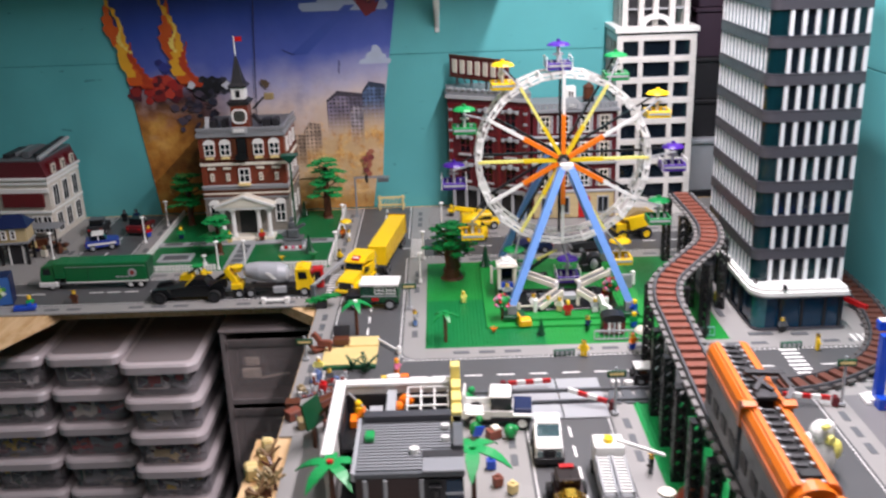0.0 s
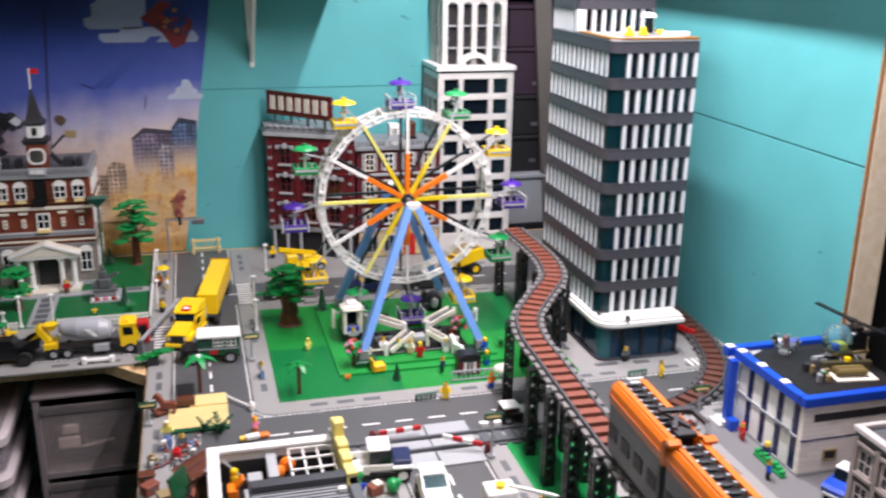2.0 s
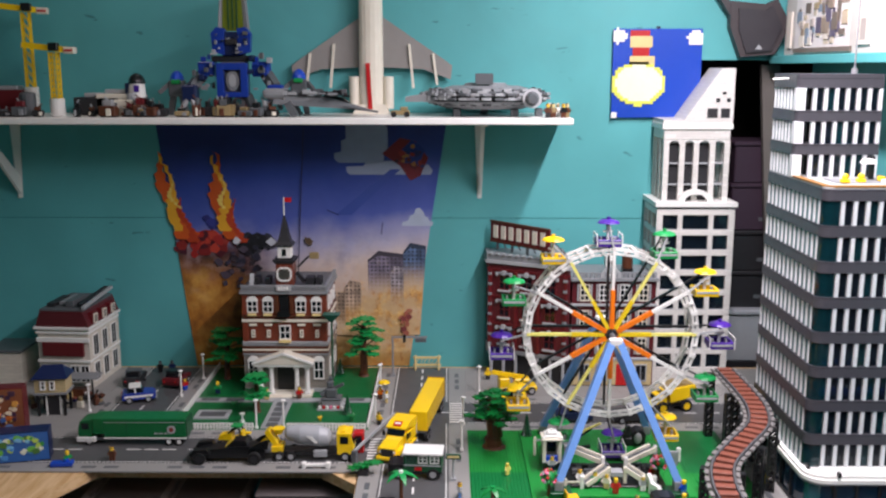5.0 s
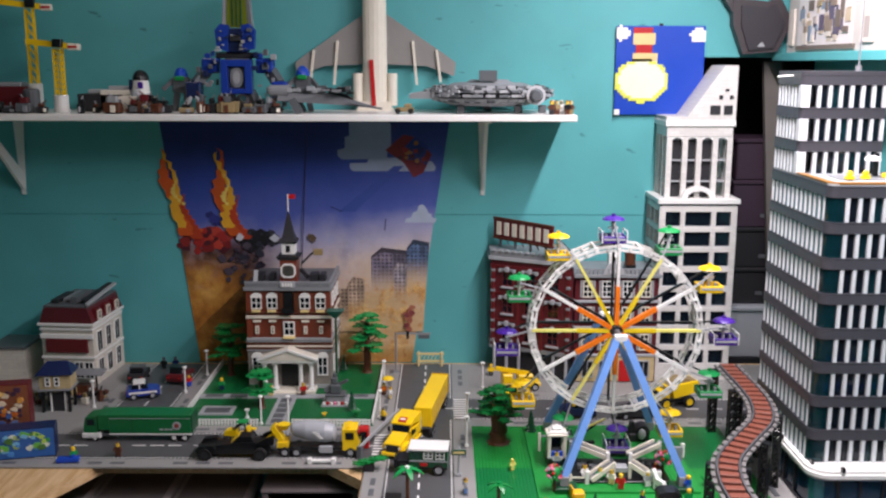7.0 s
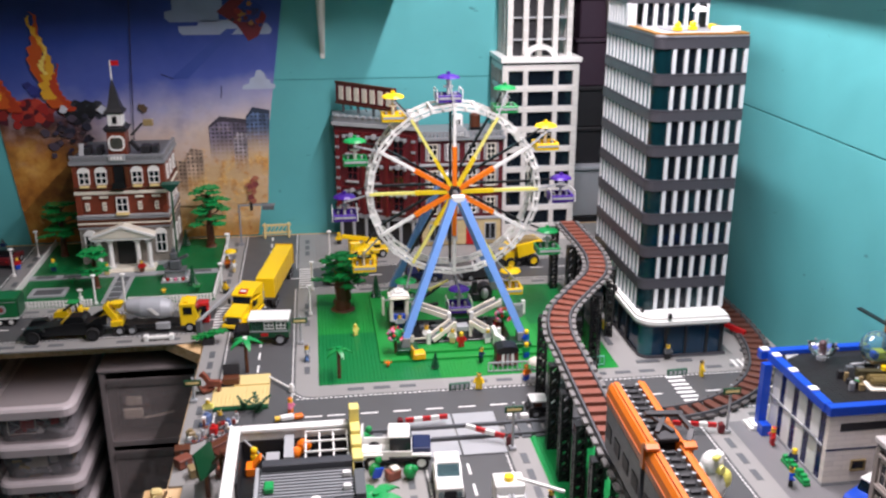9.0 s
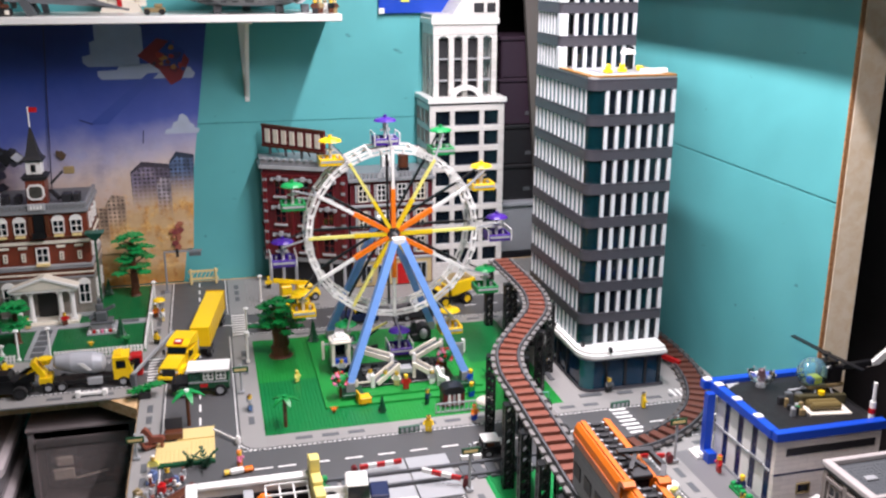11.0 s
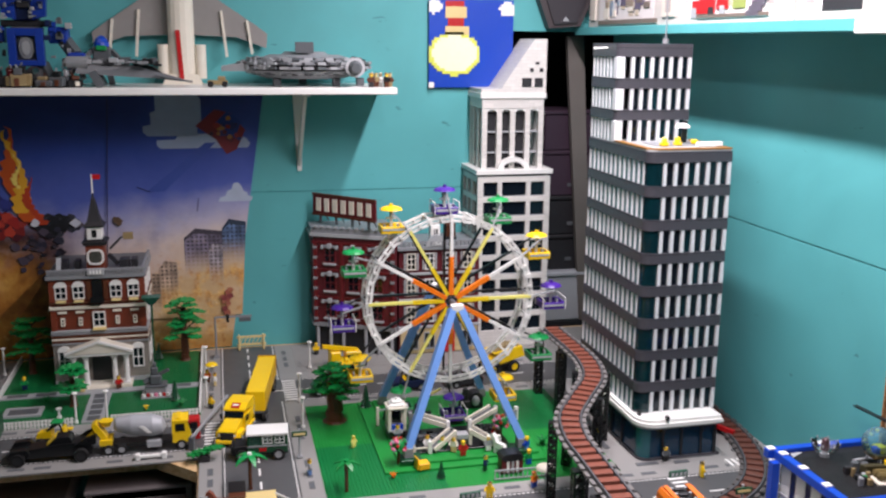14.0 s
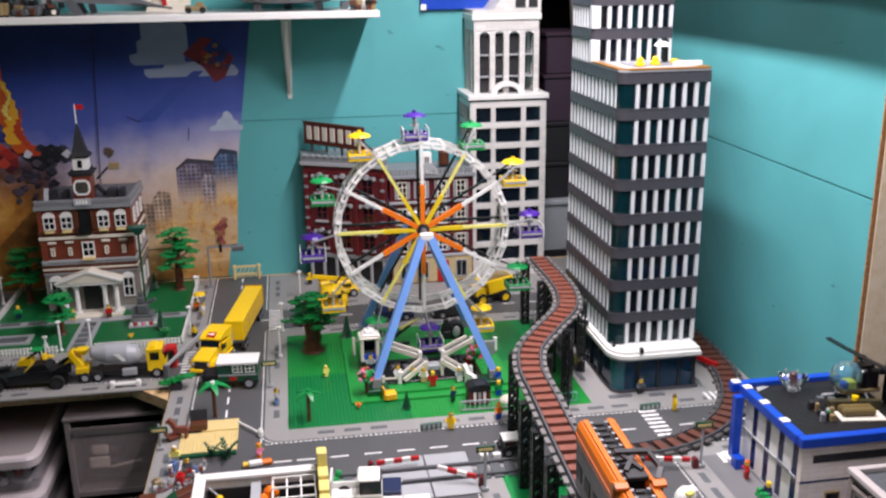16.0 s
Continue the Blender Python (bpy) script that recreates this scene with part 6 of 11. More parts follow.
    for x0, z0, x1, z1 in ((0.10, 0.33, 0.104, 0.368), (-0.065, 0.405, -0.03, 0.39)):
        part("pen_stroke", Shape().beam((x0 + 0.14, -0.002, z0 + 0.09), (x1 + 0.14, -0.002, z1 + 0.09), 0.0025, 0.001, (0, 1, 0)), ink("stroke", "20264a"), e)
    return e


poster()


def mosaic():
    e = thing("brick_mosaic", "blue studded mosaic plate with pale cloud pattern", "picture", (0.5155, 2.826, 0.776))
    part("plate", Shape().box(-0.131, 0.131, 0.0, 0.006, 0.0, 0.258, 0.001), BLUE, e)
    s = Shape()
    for i in range(32):
        for j in range(32):
            s.cyl(-0.127 + i * 0.0082, -0.0016, 0.004 + j * 0.0082, 0.0023, 0.0016, 6, "y")
    tagged(part("studs", s, BLUE, e), kind="stuff")
    u = 0.0082
    def tiles(name, cells, mat, d=0.0034):
        t = Shape()
        for i, j0, j1 in cells:
            t.box(-0.131 + i * u, -0.131 + (i + 1) * u - 0.0002, -d, -0.0018, j0 * u, j1 * u)
        tagged(part(name, t, mat, e), kind="stuff")
    def disc(cx, cz, r1, r2):
        out = []
        for i in range(32):
            dx = (i + 0.5 - cx) / r1
            if abs(dx) < 1:
                h = r2 * math.sqrt(1 - dx * dx)
                out.append((i, round(cz - h), round(cz + h)))
        return out
    tiles("pale_rim", disc(9.6, 12.2, 9.8, 7.8), plastic("lime_yellow", "d8e05a", 0.35))
    tiles("pale_disc", disc(9.6, 12.3, 8.4, 6.6), plastic("cream_white", "f1f2cf", 0.35), 0.0040)
    tiles("corner_tuft", disc(1.6, 29.0, 3.0, 2.6), WHITE)
    tiles("corner_tuft", disc(29.4, 28.2, 3.0, 2.6), WHITE)
    tiles("corner_tuft", disc(1.0, 0.6, 1.4, 1.0), WHITE)
    tiles("warm_patch", [(i, 19, 22) for i in range(6, 15)], TAN)
    tiles("red_patch", [(i, 22, 25) for i in range(7, 13)], RED)
    tiles("warm_patch", [(i, 25, 29) for i in range(6, 14)], TAN)
    tiles("red_patch", [(i, 29, 31) for i in range(6, 13)], RED)
    part("hook", Shape().box(-0.006, 0.006, 0.0, 0.004, 0.258, 0.266), BLACK, e)
    return e


mosaic()

# ---- storage below the table ----
def rounded_rect(hx, y0, y1, r, n=5):
    pts = []
    for cx, cy, a0 in ((hx - r, y0 + r, -90), (hx - r, y1 - r, 0), (-hx + r, y1 - r, 90), (-hx + r, y0 + r, 180)):
        for i in range(n + 1):
            a = math.radians(a0 + 90 * i / n)
            pts.append((cx + r * math.cos(a), cy + r * math.sin(a)))
    return pts


def storage_bin(x, y, z, contents):
    e = thing("storage_bin", "clear plastic storage bin with white lid, full of parts", "storage bin", (x, y, z), group="stacked storage bins")
    W, D, H = 0.090, 0.165, 0.080
    lo, hi = rounded_rect(W * 0.88, 0.018, 2 * D - 0.018, 0.022), rounded_rect(W * 0.97, 0.004, 2 * D - 0.004, 0.026)
    n = len(lo)
    tub = Shape().add([(*q, 0.0) for q in lo] + [(*q, H) for q in hi], [(i, (i + 1) % n, n + (i + 1) % n, n + i) for i in range(n)] + [tuple(range(n - 1, -1, -1))])
    t = part("tub", tub, BINPLASTIC, e, "milky clear tub")
    t.visible_shadow = False
    lid = Shape()
    rings = [(rounded_rect(W + 0.004, -0.006, 2 * D + 0.006, 0.030), H - 0.014), (rounded_rect(W + 0.005, -0.007, 2 * D + 0.007, 0.031), H + 0.004), (rounded_rect(W + 0.001, -0.003, 2 * D + 0.003, 0.028), H + 0.010), (rounded_rect(W - 0.010, 0.008, 2 * D - 0.008, 0.022), H + 0.0125)]
    v = [(*q, zz) for ring, zz in rings for q in ring]
    f = [(j * n + i, j * n + (i + 1) % n, (j + 1) * n + (i + 1) % n, (j + 1) * n + i) for j in range(3) for i in range(n)]
    lip = Shape().add(v, f)
    panel = rounded_rect(W - 0.0105, 0.0085, 2 * D - 0.0085, 0.022)
    lid.add([(*q, H + 0.0105) for q in panel] + [(*q, H + 0.0122) for q in panel], [(i, (i + 1) % n, n + (i + 1) % n, n + i) for i in range(n)] + [tuple(range(n - 1, -1, -1)), tuple(range(n, 2 * n))])
    part("lid_lip", lip, LIPPLASTIC, part("lid", lid, LIDPLASTIC, e, "translucent snap-on lid, dimmed for the table's shadow"), "white moulded lip")
    rnd = random.Random(contents)
    mats = [RED, DBLUE, WHITE, YELLOW, LGREY, TAN, WHITE, LGREY, DGREEN, WHITE, MGREY, BLACK, DRED, OFFWHITE]
    fill = Shape()
    for i in range(64):
        fill.slot = rnd.randrange(6)
        sx, sz = rnd.uniform(0.006, 0.040), rnd.uniform(0.004, 0.022)
        hx = W * 0.80 - sx / 2
        x, y, z = rnd.uniform(-hx, hx), rnd.uniform(0.024, 0.050), rnd.uniform(0.003, 0.052)
        a = rnd.uniform(-0.5, 0.5)
        fill.beam((x - sx / 2 * math.cos(a), y, z + sz / 2 - sx / 2 * math.sin(a) + 0.004), (x + sx / 2 * math.cos(a), y, z + sz / 2 + sx / 2 * math.sin(a) + 0.004), 0.010, sz)
    fill.slot = 0
    fill.box(-W * 0.80, W * 0.80, 0.060, 2 * D - 0.04, 0.003, 0.044)
    part("brick_filling", fill, [MGREY] + [rnd.choice(mats) for _ in range(5)], e)
    if contents % 3 == 0:
        x = rnd.uniform(-0.03, 0.0)
        card = part("label_card", Shape().cb(x, 0.0225, 0.016, 0.062, 0.0012, 0.036), plastic("card_dark", "4a4550", 0.5), e, "printed picture card behind the front")
        part("card_border", Shape().box(x - 0.031, x + 0.031, 0.0210, 0.0218, 0.0505, 0.0525).box(x - 0.031, x + 0.031, 0.0210, 0.0218, 0.0155, 0.0175).box(x - 0.031, x - 0.029, 0.0210, 0.0218, 0.0175, 0.0505).box(x + 0.029, x + 0.031, 0.0210, 0.0218, 0.0175, 0.0505), OFFWHITE, card)
        part("card_print", Shape().beam((x - 0.024, 0.0213, 0.022), (x + 0.022, 0.0213, 0.046), 0.003, 0.0008, (0, 1, 0)).beam((x - 0.024, 0.0213, 0.046), (x + 0.022, 0.0213, 0.022), 0.003, 0.0008, (0, 1, 0)), LGREY, card)
    elif contents % 3 == 1:
        part("label_card", Shape().cb(rnd.uniform(-0.02, 0.02), 0.0235, 0.022, 0.038, 0.0012, 0.026), OFFWHITE, e)
    return e


n = 0
for x, y, z1 in ((-0.690, 1.990, -0.112), (-0.882, 2.035, -0.106), (-1.074, 2.035, -0.106), (-1.266, 2.035, -0.106)):
    for k in range(6):
        storage_bin(x, y, z1 - 0.0925 - k * 0.0945, n)
        n += 1
    low = z1 - 0.0925 - 5 * 0.0945
    solid("stack_crate", Shape().box(-0.085, 0.085, 0.02, 0.31, 0, low - FLOOR - 0.0005, 0.003), DGREY, "dark plastic crate under a bin stack", "crate", (x, y, FLOOR), group="bin stack crates")


def drawer_tower():
    e = thing("drawer_tower", "white framed drawer tower with smoky clear drawers", "drawer unit", (-0.440, 2.066, FLOOR))
    W, D, H = 0.114, 0.36, -0.076 - FLOOR
    P = 0.188
    fr = Shape()
    for x in (-W, W - 0.014):
        fr.box(x, x + 0.014, 0.0, 0.012, 0.0, H, 0.002).box(x + 0.004, x + 0.010, 0.012, D, 0.0, H)
    fr.box(-W - 0.003, W + 0.003, -0.004, D, H, H + 0.010, 0.003)
    for k in range(4):
        z = H - k * P
        if k:
            fr.box(-W + 0.014, W - 0.014, 0.0, D, z - 0.006, z + 0.010, 0.002)
    fr.box(-W + 0.014, W - 0.014, D - 0.006, D, 0.0, H)
    # the white frame's grey tone includes the shade under the table
    part("frame", fr, plastic("frame_shaded_white", "7f7776", 0.45), e, "white frame greyed for the shade under the table")
    for k in range(3):
        z = H - (k + 1) * P + 0.012
        s = Shape().box(-W + 0.016, W - 0.016, -0.003, 0.000, z, z + 0.160)
        d = part("drawer", s, DRAWERPLASTIC, e, "smoky clear drawer front")
        d.visible_shadow = False
        part("drawer_lip", Shape().box(-W + 0.016, W - 0.016, -0.0052, -0.0031, z + 0.140, z + 0.160, 0.001), DRAWERPLASTIC, d)
        rnd = random.Random(70 + k)
        f = Shape().box(-W + 0.022, W - 0.022, 0.06, D - 0.03, z + 0.003, z + 0.09)
        for i in range(20):
            f.slot = rnd.randrange(5)
            f.cb(rnd.uniform(-0.075, 0.075), rnd.uniform(0.018, 0.050), z + rnd.uniform(0.004, 0.085), rnd.uniform(0.012, 0.05), 0.012, rnd.uniform(0.008, 0.04))
        part("drawer_filling", f, (SOFTBLACK, DGREY, MGREY, BLACK, BROWN), d)
        if k == 0:
            part("white_model", Shape().cb(-0.048, 0.012, z + 0.050, 0.044, 0.010, 0.026, 0.002).cb(-0.044, 0.012, z + 0.084, 0.036, 0.010, 0.022, 0.003).beam((-0.024, 0.010, z + 0.050), (0.045, 0.010, z + 0.062), 0.006, 0.004), OFFWHITE, d, "white toy parts inside the drawer")
    return e


drawer_tower()


# ---- police station ----
ROOFBLACK = plastic("matt_black_plate", "0e0e10", 0.55)
CREAMW = brickwork("warm_white_bricks", "f2e9de", 0.985)


def police_station():
    e = thing("police_station", "white toy police station with blue edged flat roof", "building", (0.785, 1.301, 0))
    W, D, H = 0.208, 0.220, 0.139
    part("floor", Shape().box(0, W, 0, D, 0, 0.006), LGREY, e)
    part("core", Shape().box(0.022, W - 0.01, 0.022, D - 0.01, 0.006, H - 0.002), plastic("navy_dark", "141a3c", 0.4), e, "dark blue glazed inside")
    part("front_wall", Shape().box(0.0, W, 0.0, 0.012, 0.006, H, 0.0008), CREAMW, e, "white front wall")
    part("wall_band", Shape().box(0.02, W - 0.012, -0.0012, 0.0002, 0.104, 0.118), SOFTBLACK, e)
    part("wall_band", Shape().box(-0.001, W, -0.0008, 0.0002, 0.068, 0.071), DBLUE, e)
    window(e, 0.060, 0.028, 0.026, 0.020, -0.001, DTAN, DARKGLASS, (0, 0), t=0.002)
    for k in range(4):
        y = 0.030 + k * 0.046
        part("pane", Shape().box(0.0015, 0.0035, y - 0.018, y, 0.006, H - 0.004), plastic("navy_pane", "1a2350", 0.2), e)
        part("pillar", Shape().box(0.0, 0.012, y, y + 0.028, 0.006, H, 0.0008), WHITE, e)
    part("pane", Shape().box(0.007, 0.009, 0.1965, D - 0.012, 0.006, H), BLUEGLASS, e)
    part("side_band", Shape().box(-0.0022, -0.0002, 0.012, D - 0.012, 0.070, 0.074), LGREY, e)
    part("side_sign", Shape().box(-0.0055, -0.0024, 0.030, 0.072, 0.073, 0.079, 0.0008), MGREY, e, "grey bracket on the side band")
    post = part("corner_post", Shape().box(-0.022, -0.007, 0.192, 0.207, 0.012, H - 0.0042), BLUE, e, "blue corner post")
    part("post_foot", Shape().box(-0.024, -0.006, 0.170, 0.190, 0.0, 0.022, 0.001), BLUE, post)
    part("post_step", Shape().box(-0.036, -0.004, 0.1905, 0.226, 0.0, 0.006, 0.001).box(-0.030, -0.004, 0.1905, 0.220, 0.006, 0.012, 0.001), WHITE, post, "white stepped post base")
    part("roof", Shape().box(0.0, W, 0.0, D, H, H + 0.004), ROOFBLACK, e, "black studded roof deck")
    tagged(part("roof_studs", Shape().studs(0.018, 0.018, 22, 22, H + 0.004, 6), ROOFBLACK, e), kind="stuff")
    for x0, y0, y1 in ((-0.006, -0.006, 0.010), (-0.020, D - 0.006, D + 0.010)):
        part("roof_edge", Shape().box(x0, W + 0.004, y0, y1, H - 0.004, H + 0.013, 0.001), BLUE, e, "blue roof edge")
    part("roof_edge", Shape().box(-0.008, 0.008, 0.0105, D - 0.0065, H - 0.004, H + 0.013, 0.001), BLUE, e, "blue roof edge")
    part("roof_kerb", Shape().box(W - 0.004, W + 0.004, 0.0105, D - 0.0065, H - 0.004, H + 0.006, 0.001), ROOFBLACK, e)
    for x, y in ((0.0, 0.062), (0.0, 0.132), (0.0, 0.195), (-0.010, D + 0.002), (0.10, D + 0.002)):
        part("edge_tile", Shape().cb(x, y, H + 0.013, 0.015, 0.015, 0.003, 0.0008), WHITE, e)
    part("roof_panel", Shape().add([(0.018, D - 0.030, H + 0.0042), (0.050, D - 0.012, H + 0.0042), (0.024, D - 0.012, H + 0.0042), (0.018, D - 0.030, H + 0.0062), (0.050, D - 0.012, H + 0.0062), (0.024, D - 0.012, H + 0.0062)], [(2, 1, 0), (3, 4, 5), (0, 1, 4, 3), (1, 2, 5, 4), (2, 0, 3, 5)]), LGREY, e, "light grey triangular roof tile")
    part("roof_mast", Shape().cyl(W - 0.006, 0.024, H + 0.004, 0.0055, 0.032, 10).cyl(W - 0.006, 0.024, H + 0.036, 0.0032, 0.036, 10), WHITE, e)
    part("mast_band", Shape().cyl(W - 0.006, 0.024, H + 0.014, 0.0060, 0.010, 10), RED, e)
    return e


police_station()


def roof_dish():
    e = thing("roof_dish", "clear round beacon dish on the station roof", "dish", (0.868, 1.488, 0.143))
    part("stand", Shape().cyl(0, 0, 0.0, 0.009, 0.006, 12), LGREY, e)
    s = Shape()
    n = 16
    prof = [(0.008, 0.006), (0.018, 0.011), (0.024, 0.019), (0.026, 0.028)]
    v = [(r * math.cos(2 * math.pi * i / n), r * math.sin(2 * math.pi * i / n), z) for r, z in prof for i in range(n)]
    s.add(v, [(j * n + i, j * n + (i + 1) % n, (j + 1) * n + (i + 1) % n, (j + 1) * n + i) for j in range(3) for i in range(n)])
    part("bowl", s, glass("bowl_clear", "dfe6e8", 0.85, 0.05), e)
    part("emitter", Shape().cyl(0, 0, 0.012, 0.008, 0.016, 10).ball(0, 0, 0.031, 0.007, 0.007, 0.007, 10, 6), plastic("murky_red_grey", "5a4448", 0.3), e)
    for k in range(8):
        a = math.pi * k / 4
        part("rim_peg", Shape().cyl(0.026 * math.cos(a), 0.026 * math.sin(a), 0.027, 0.0016, 0.004, 6), LGREY, e)
    return e


roof_dish()


def helicopter():
    e = thing("helicopter", "toy helicopter with clear bubble and black rotor", "helicopter", (0.950, 1.430, 0.143), 180)
    for s in (-1, 1):
        part("skid", Shape().rod((-0.045, s * 0.022, 0.004), (0.045, s * 0.022, 0.004), 0.003), LGREY, e)
        for x in (-0.02, 0.02):
            part("skid_leg", Shape().rod((x, s * 0.022, 0.006), (x * 0.7, s * 0.012, 0.022), 0.002), LGREY, e)
    part("floor_pan", Shape().box(-0.045, 0.030, -0.016, 0.016, 0.020, 0.028, 0.002), DTAN, e)
    part("engine", Shape().box(-0.040, -0.004, -0.015, 0.015, 0.028, 0.062, 0.003), BLACK, e)
    part("bubble", Shape().ball(0.016, 0, 0.049, 0.029, 0.025, 0.028, 16, 10), glass("bubble_aqua", "9fdcf0", 0.80, 0.02), e, "clear light blue bubble")
    part("pilot_console", Shape().cb(0.020, 0.004, 0.028, 0.010, 0.014, 0.012, 0.001), BLUE, e)
    part("panel", Shape().cb(-0.006, 0.008, 0.040, 0.008, 0.012, 0.022, 0.001), WHITE, e)
    part("bubble_frame", Shape().box(-0.013, -0.010, -0.015, 0.015, 0.028, 0.064), DGREY, e)
    part("seat", Shape().box(0.000, 0.018, -0.010, 0.010, 0.028, 0.040), YELLOW, e)
    part("tail_boom", Shape().beam((-0.038, 0, 0.052), (-0.100, 0.010, 0.060), 0.010, 0.010), BLACK, e)
    part("tail_fin", Shape().prism([(-0.090, 0.052), (-0.150, 0.098), (-0.158, 0.098), (-0.138, 0.072), (-0.118, 0.056)], 0.006, 0.014, "xz"), WHITE, e, "white swept tail")
    part("mast", Shape().cyl(-0.010, 0, 0.062, 0.003, 0.020, 8), DGREY, e)
    part("rotor_hub", Shape().cyl(-0.010, 0, 0.080, 0.008, 0.005, 10).box(-0.030, 0.006, -0.010, 0.010, 0.064, 0.070), BLACK, e)
    for a in (1.72, 1.72 + math.pi):
        part("rotor_blade", Shape().beam((-0.010 + 0.006 * math.cos(a), 0.006 * math.sin(a), 0.083), (-0.010 + 0.088 * math.cos(a), 0.088 * math.sin(a), 0.085), 0.010, 0.0026), BLACK, e)
    return e


helicopter()


def supply_pallet():
    e = thing("supply_pallet", "pale pallet with olive canisters and mixed gear beside the helicopter", "pallet", (0.922, 1.368, 0.143), -8)
    part("plate", Shape().box(-0.034, 0.044, -0.018, 0.018, 0.0, 0.004, 0.001), OFFWHITE, e)
    olive = plastic("olive_brown", "6a5c34", 0.42)
    for y in (-0.002, 0.012):
        part("canister", Shape().cyl(-0.026, y, 0.0115, 0.0072, 0.052, 12, "x").cyl(-0.029, y, 0.0115, 0.0050, 0.058, 12, "x"), olive, e)
    part("rack", Shape().box(-0.040, 0.052, 0.022, 0.032, 0.0, 0.020, 0.001).box(-0.036, 0.030, 0.0325, 0.046, 0.0, 0.014, 0.001), plastic("olive_dark", "3f3b24", 0.45), e)
    rnd = random.Random(31)
    for k in range(16):
        x, y = (rnd.uniform(-0.066, -0.038), rnd.uniform(-0.022, 0.055)) if k < 11 else (rnd.uniform(-0.03, 0.03), rnd.uniform(0.048, 0.058))
        a = rnd.uniform(0.006, 0.013)
        part("gear", Shape().cb(x, y, 0, a, a * 0.8, rnd.uniform(0.006, 0.020), 0.001), rnd.choice((LGREY, DGREY, MGREY, SOFTBLACK, OFFWHITE, olive, DTAN, GREEN)), e)
    part("yellow_knob", Shape().cyl(0.006, 0.027, 0.020, 0.006, 0.007, 10), YELLOW, e)
    return e


supply_pallet()
hedge = thing("hedge_row", "low bright green planter row along the station wall", "hedge", (0.762, 1.345, 0.0))
part("trough", Shape().cb(0, 0, 0, 0.012, 0.085, 0.006, 0.001), BGREEN, hedge)
for k in range(8):
    part("shrub", Shape().cb(0.001 * (k % 2), -0.036 + k * 0.0103, 0.006, 0.011, 0.009, 0.006 + 0.003 * (k % 3), 0.001), BGREEN, hedge)


def grey_building():
    e = thing("grey_building", "dusty grey toy building with pale parapet and flat studded roof", "building", (0.808, 1.089, 0))
    W, D, H = 0.150, 0.108, 0.136
    part("wall", Shape().box(0, W, 0, D, 0, H), plastic("dusty_grey", "6d6662", 0.5, 0.14), e)
    part("roof", Shape().box(-0.004, W + 0.004, -0.004, D + 0.004, H, H + 0.008, 0.001), DGREY, e)
    for x0, x1, y0, y1 in ((-0.008, 0.006, -0.006, D + 0.006), (0.0065, W + 0.006, D - 0.004, D + 0.006), (0.0065, W + 0.006, -0.006, 0.002)):
        part("parapet", Shape().box(x0, x1, y0, y1, H + 0.008, H + 0.017, 0.0012), plastic("parapet_pale", "b9b3b0", 0.4), e, "pale parapet")
    tagged(part("roof_studs", Shape().studs(0.012, 0.008, 16, 11, H + 0.008, 6), DGREY, e), kind="stuff")
    brown = plastic("stone_brown", "857c76", 0.5, 0.12)
    for y in (0.029, 0.081):
        for z, h in ((0.020, 0.040), (0.078, 0.042)):
            window(e, y, z, 0.032, h, 0.0, plastic("dull_white", "b5aba4", 0.45), DARKGLASS, (1, 1), face="-x", proud=0.004)
            part("sill", Shape().box(-0.008, 0.0, y - 0.020, y + 0.020, z - 0.006, z - 0.001), brown, e)
        part("arch_course", Shape().box(-0.007, -0.0005, y - 0.021, y + 0.021, 0.123, 0.130, 0.001), brown, e)
    for y in (0.004, 0.055, 0.105):
        part("pilaster", Shape().box(-0.006, 0.001, y - 0.005, y + 0.005, 0.0, H), brown, e)
    for x in (0.035, 0.085):
        window(e, x, 0.060, 0.030, 0.046, -0.001, SOFTBLACK, DARKGLASS, (1, 1))
    for x, y in ((0.038, 0.055), (0.062, 0.025)):
        part("roof_tile", Shape().cb(x, y, H + 0.0082, 0.020, 0.012, 0.004, 0.001), LGREY, e)
    return e


grey_building()


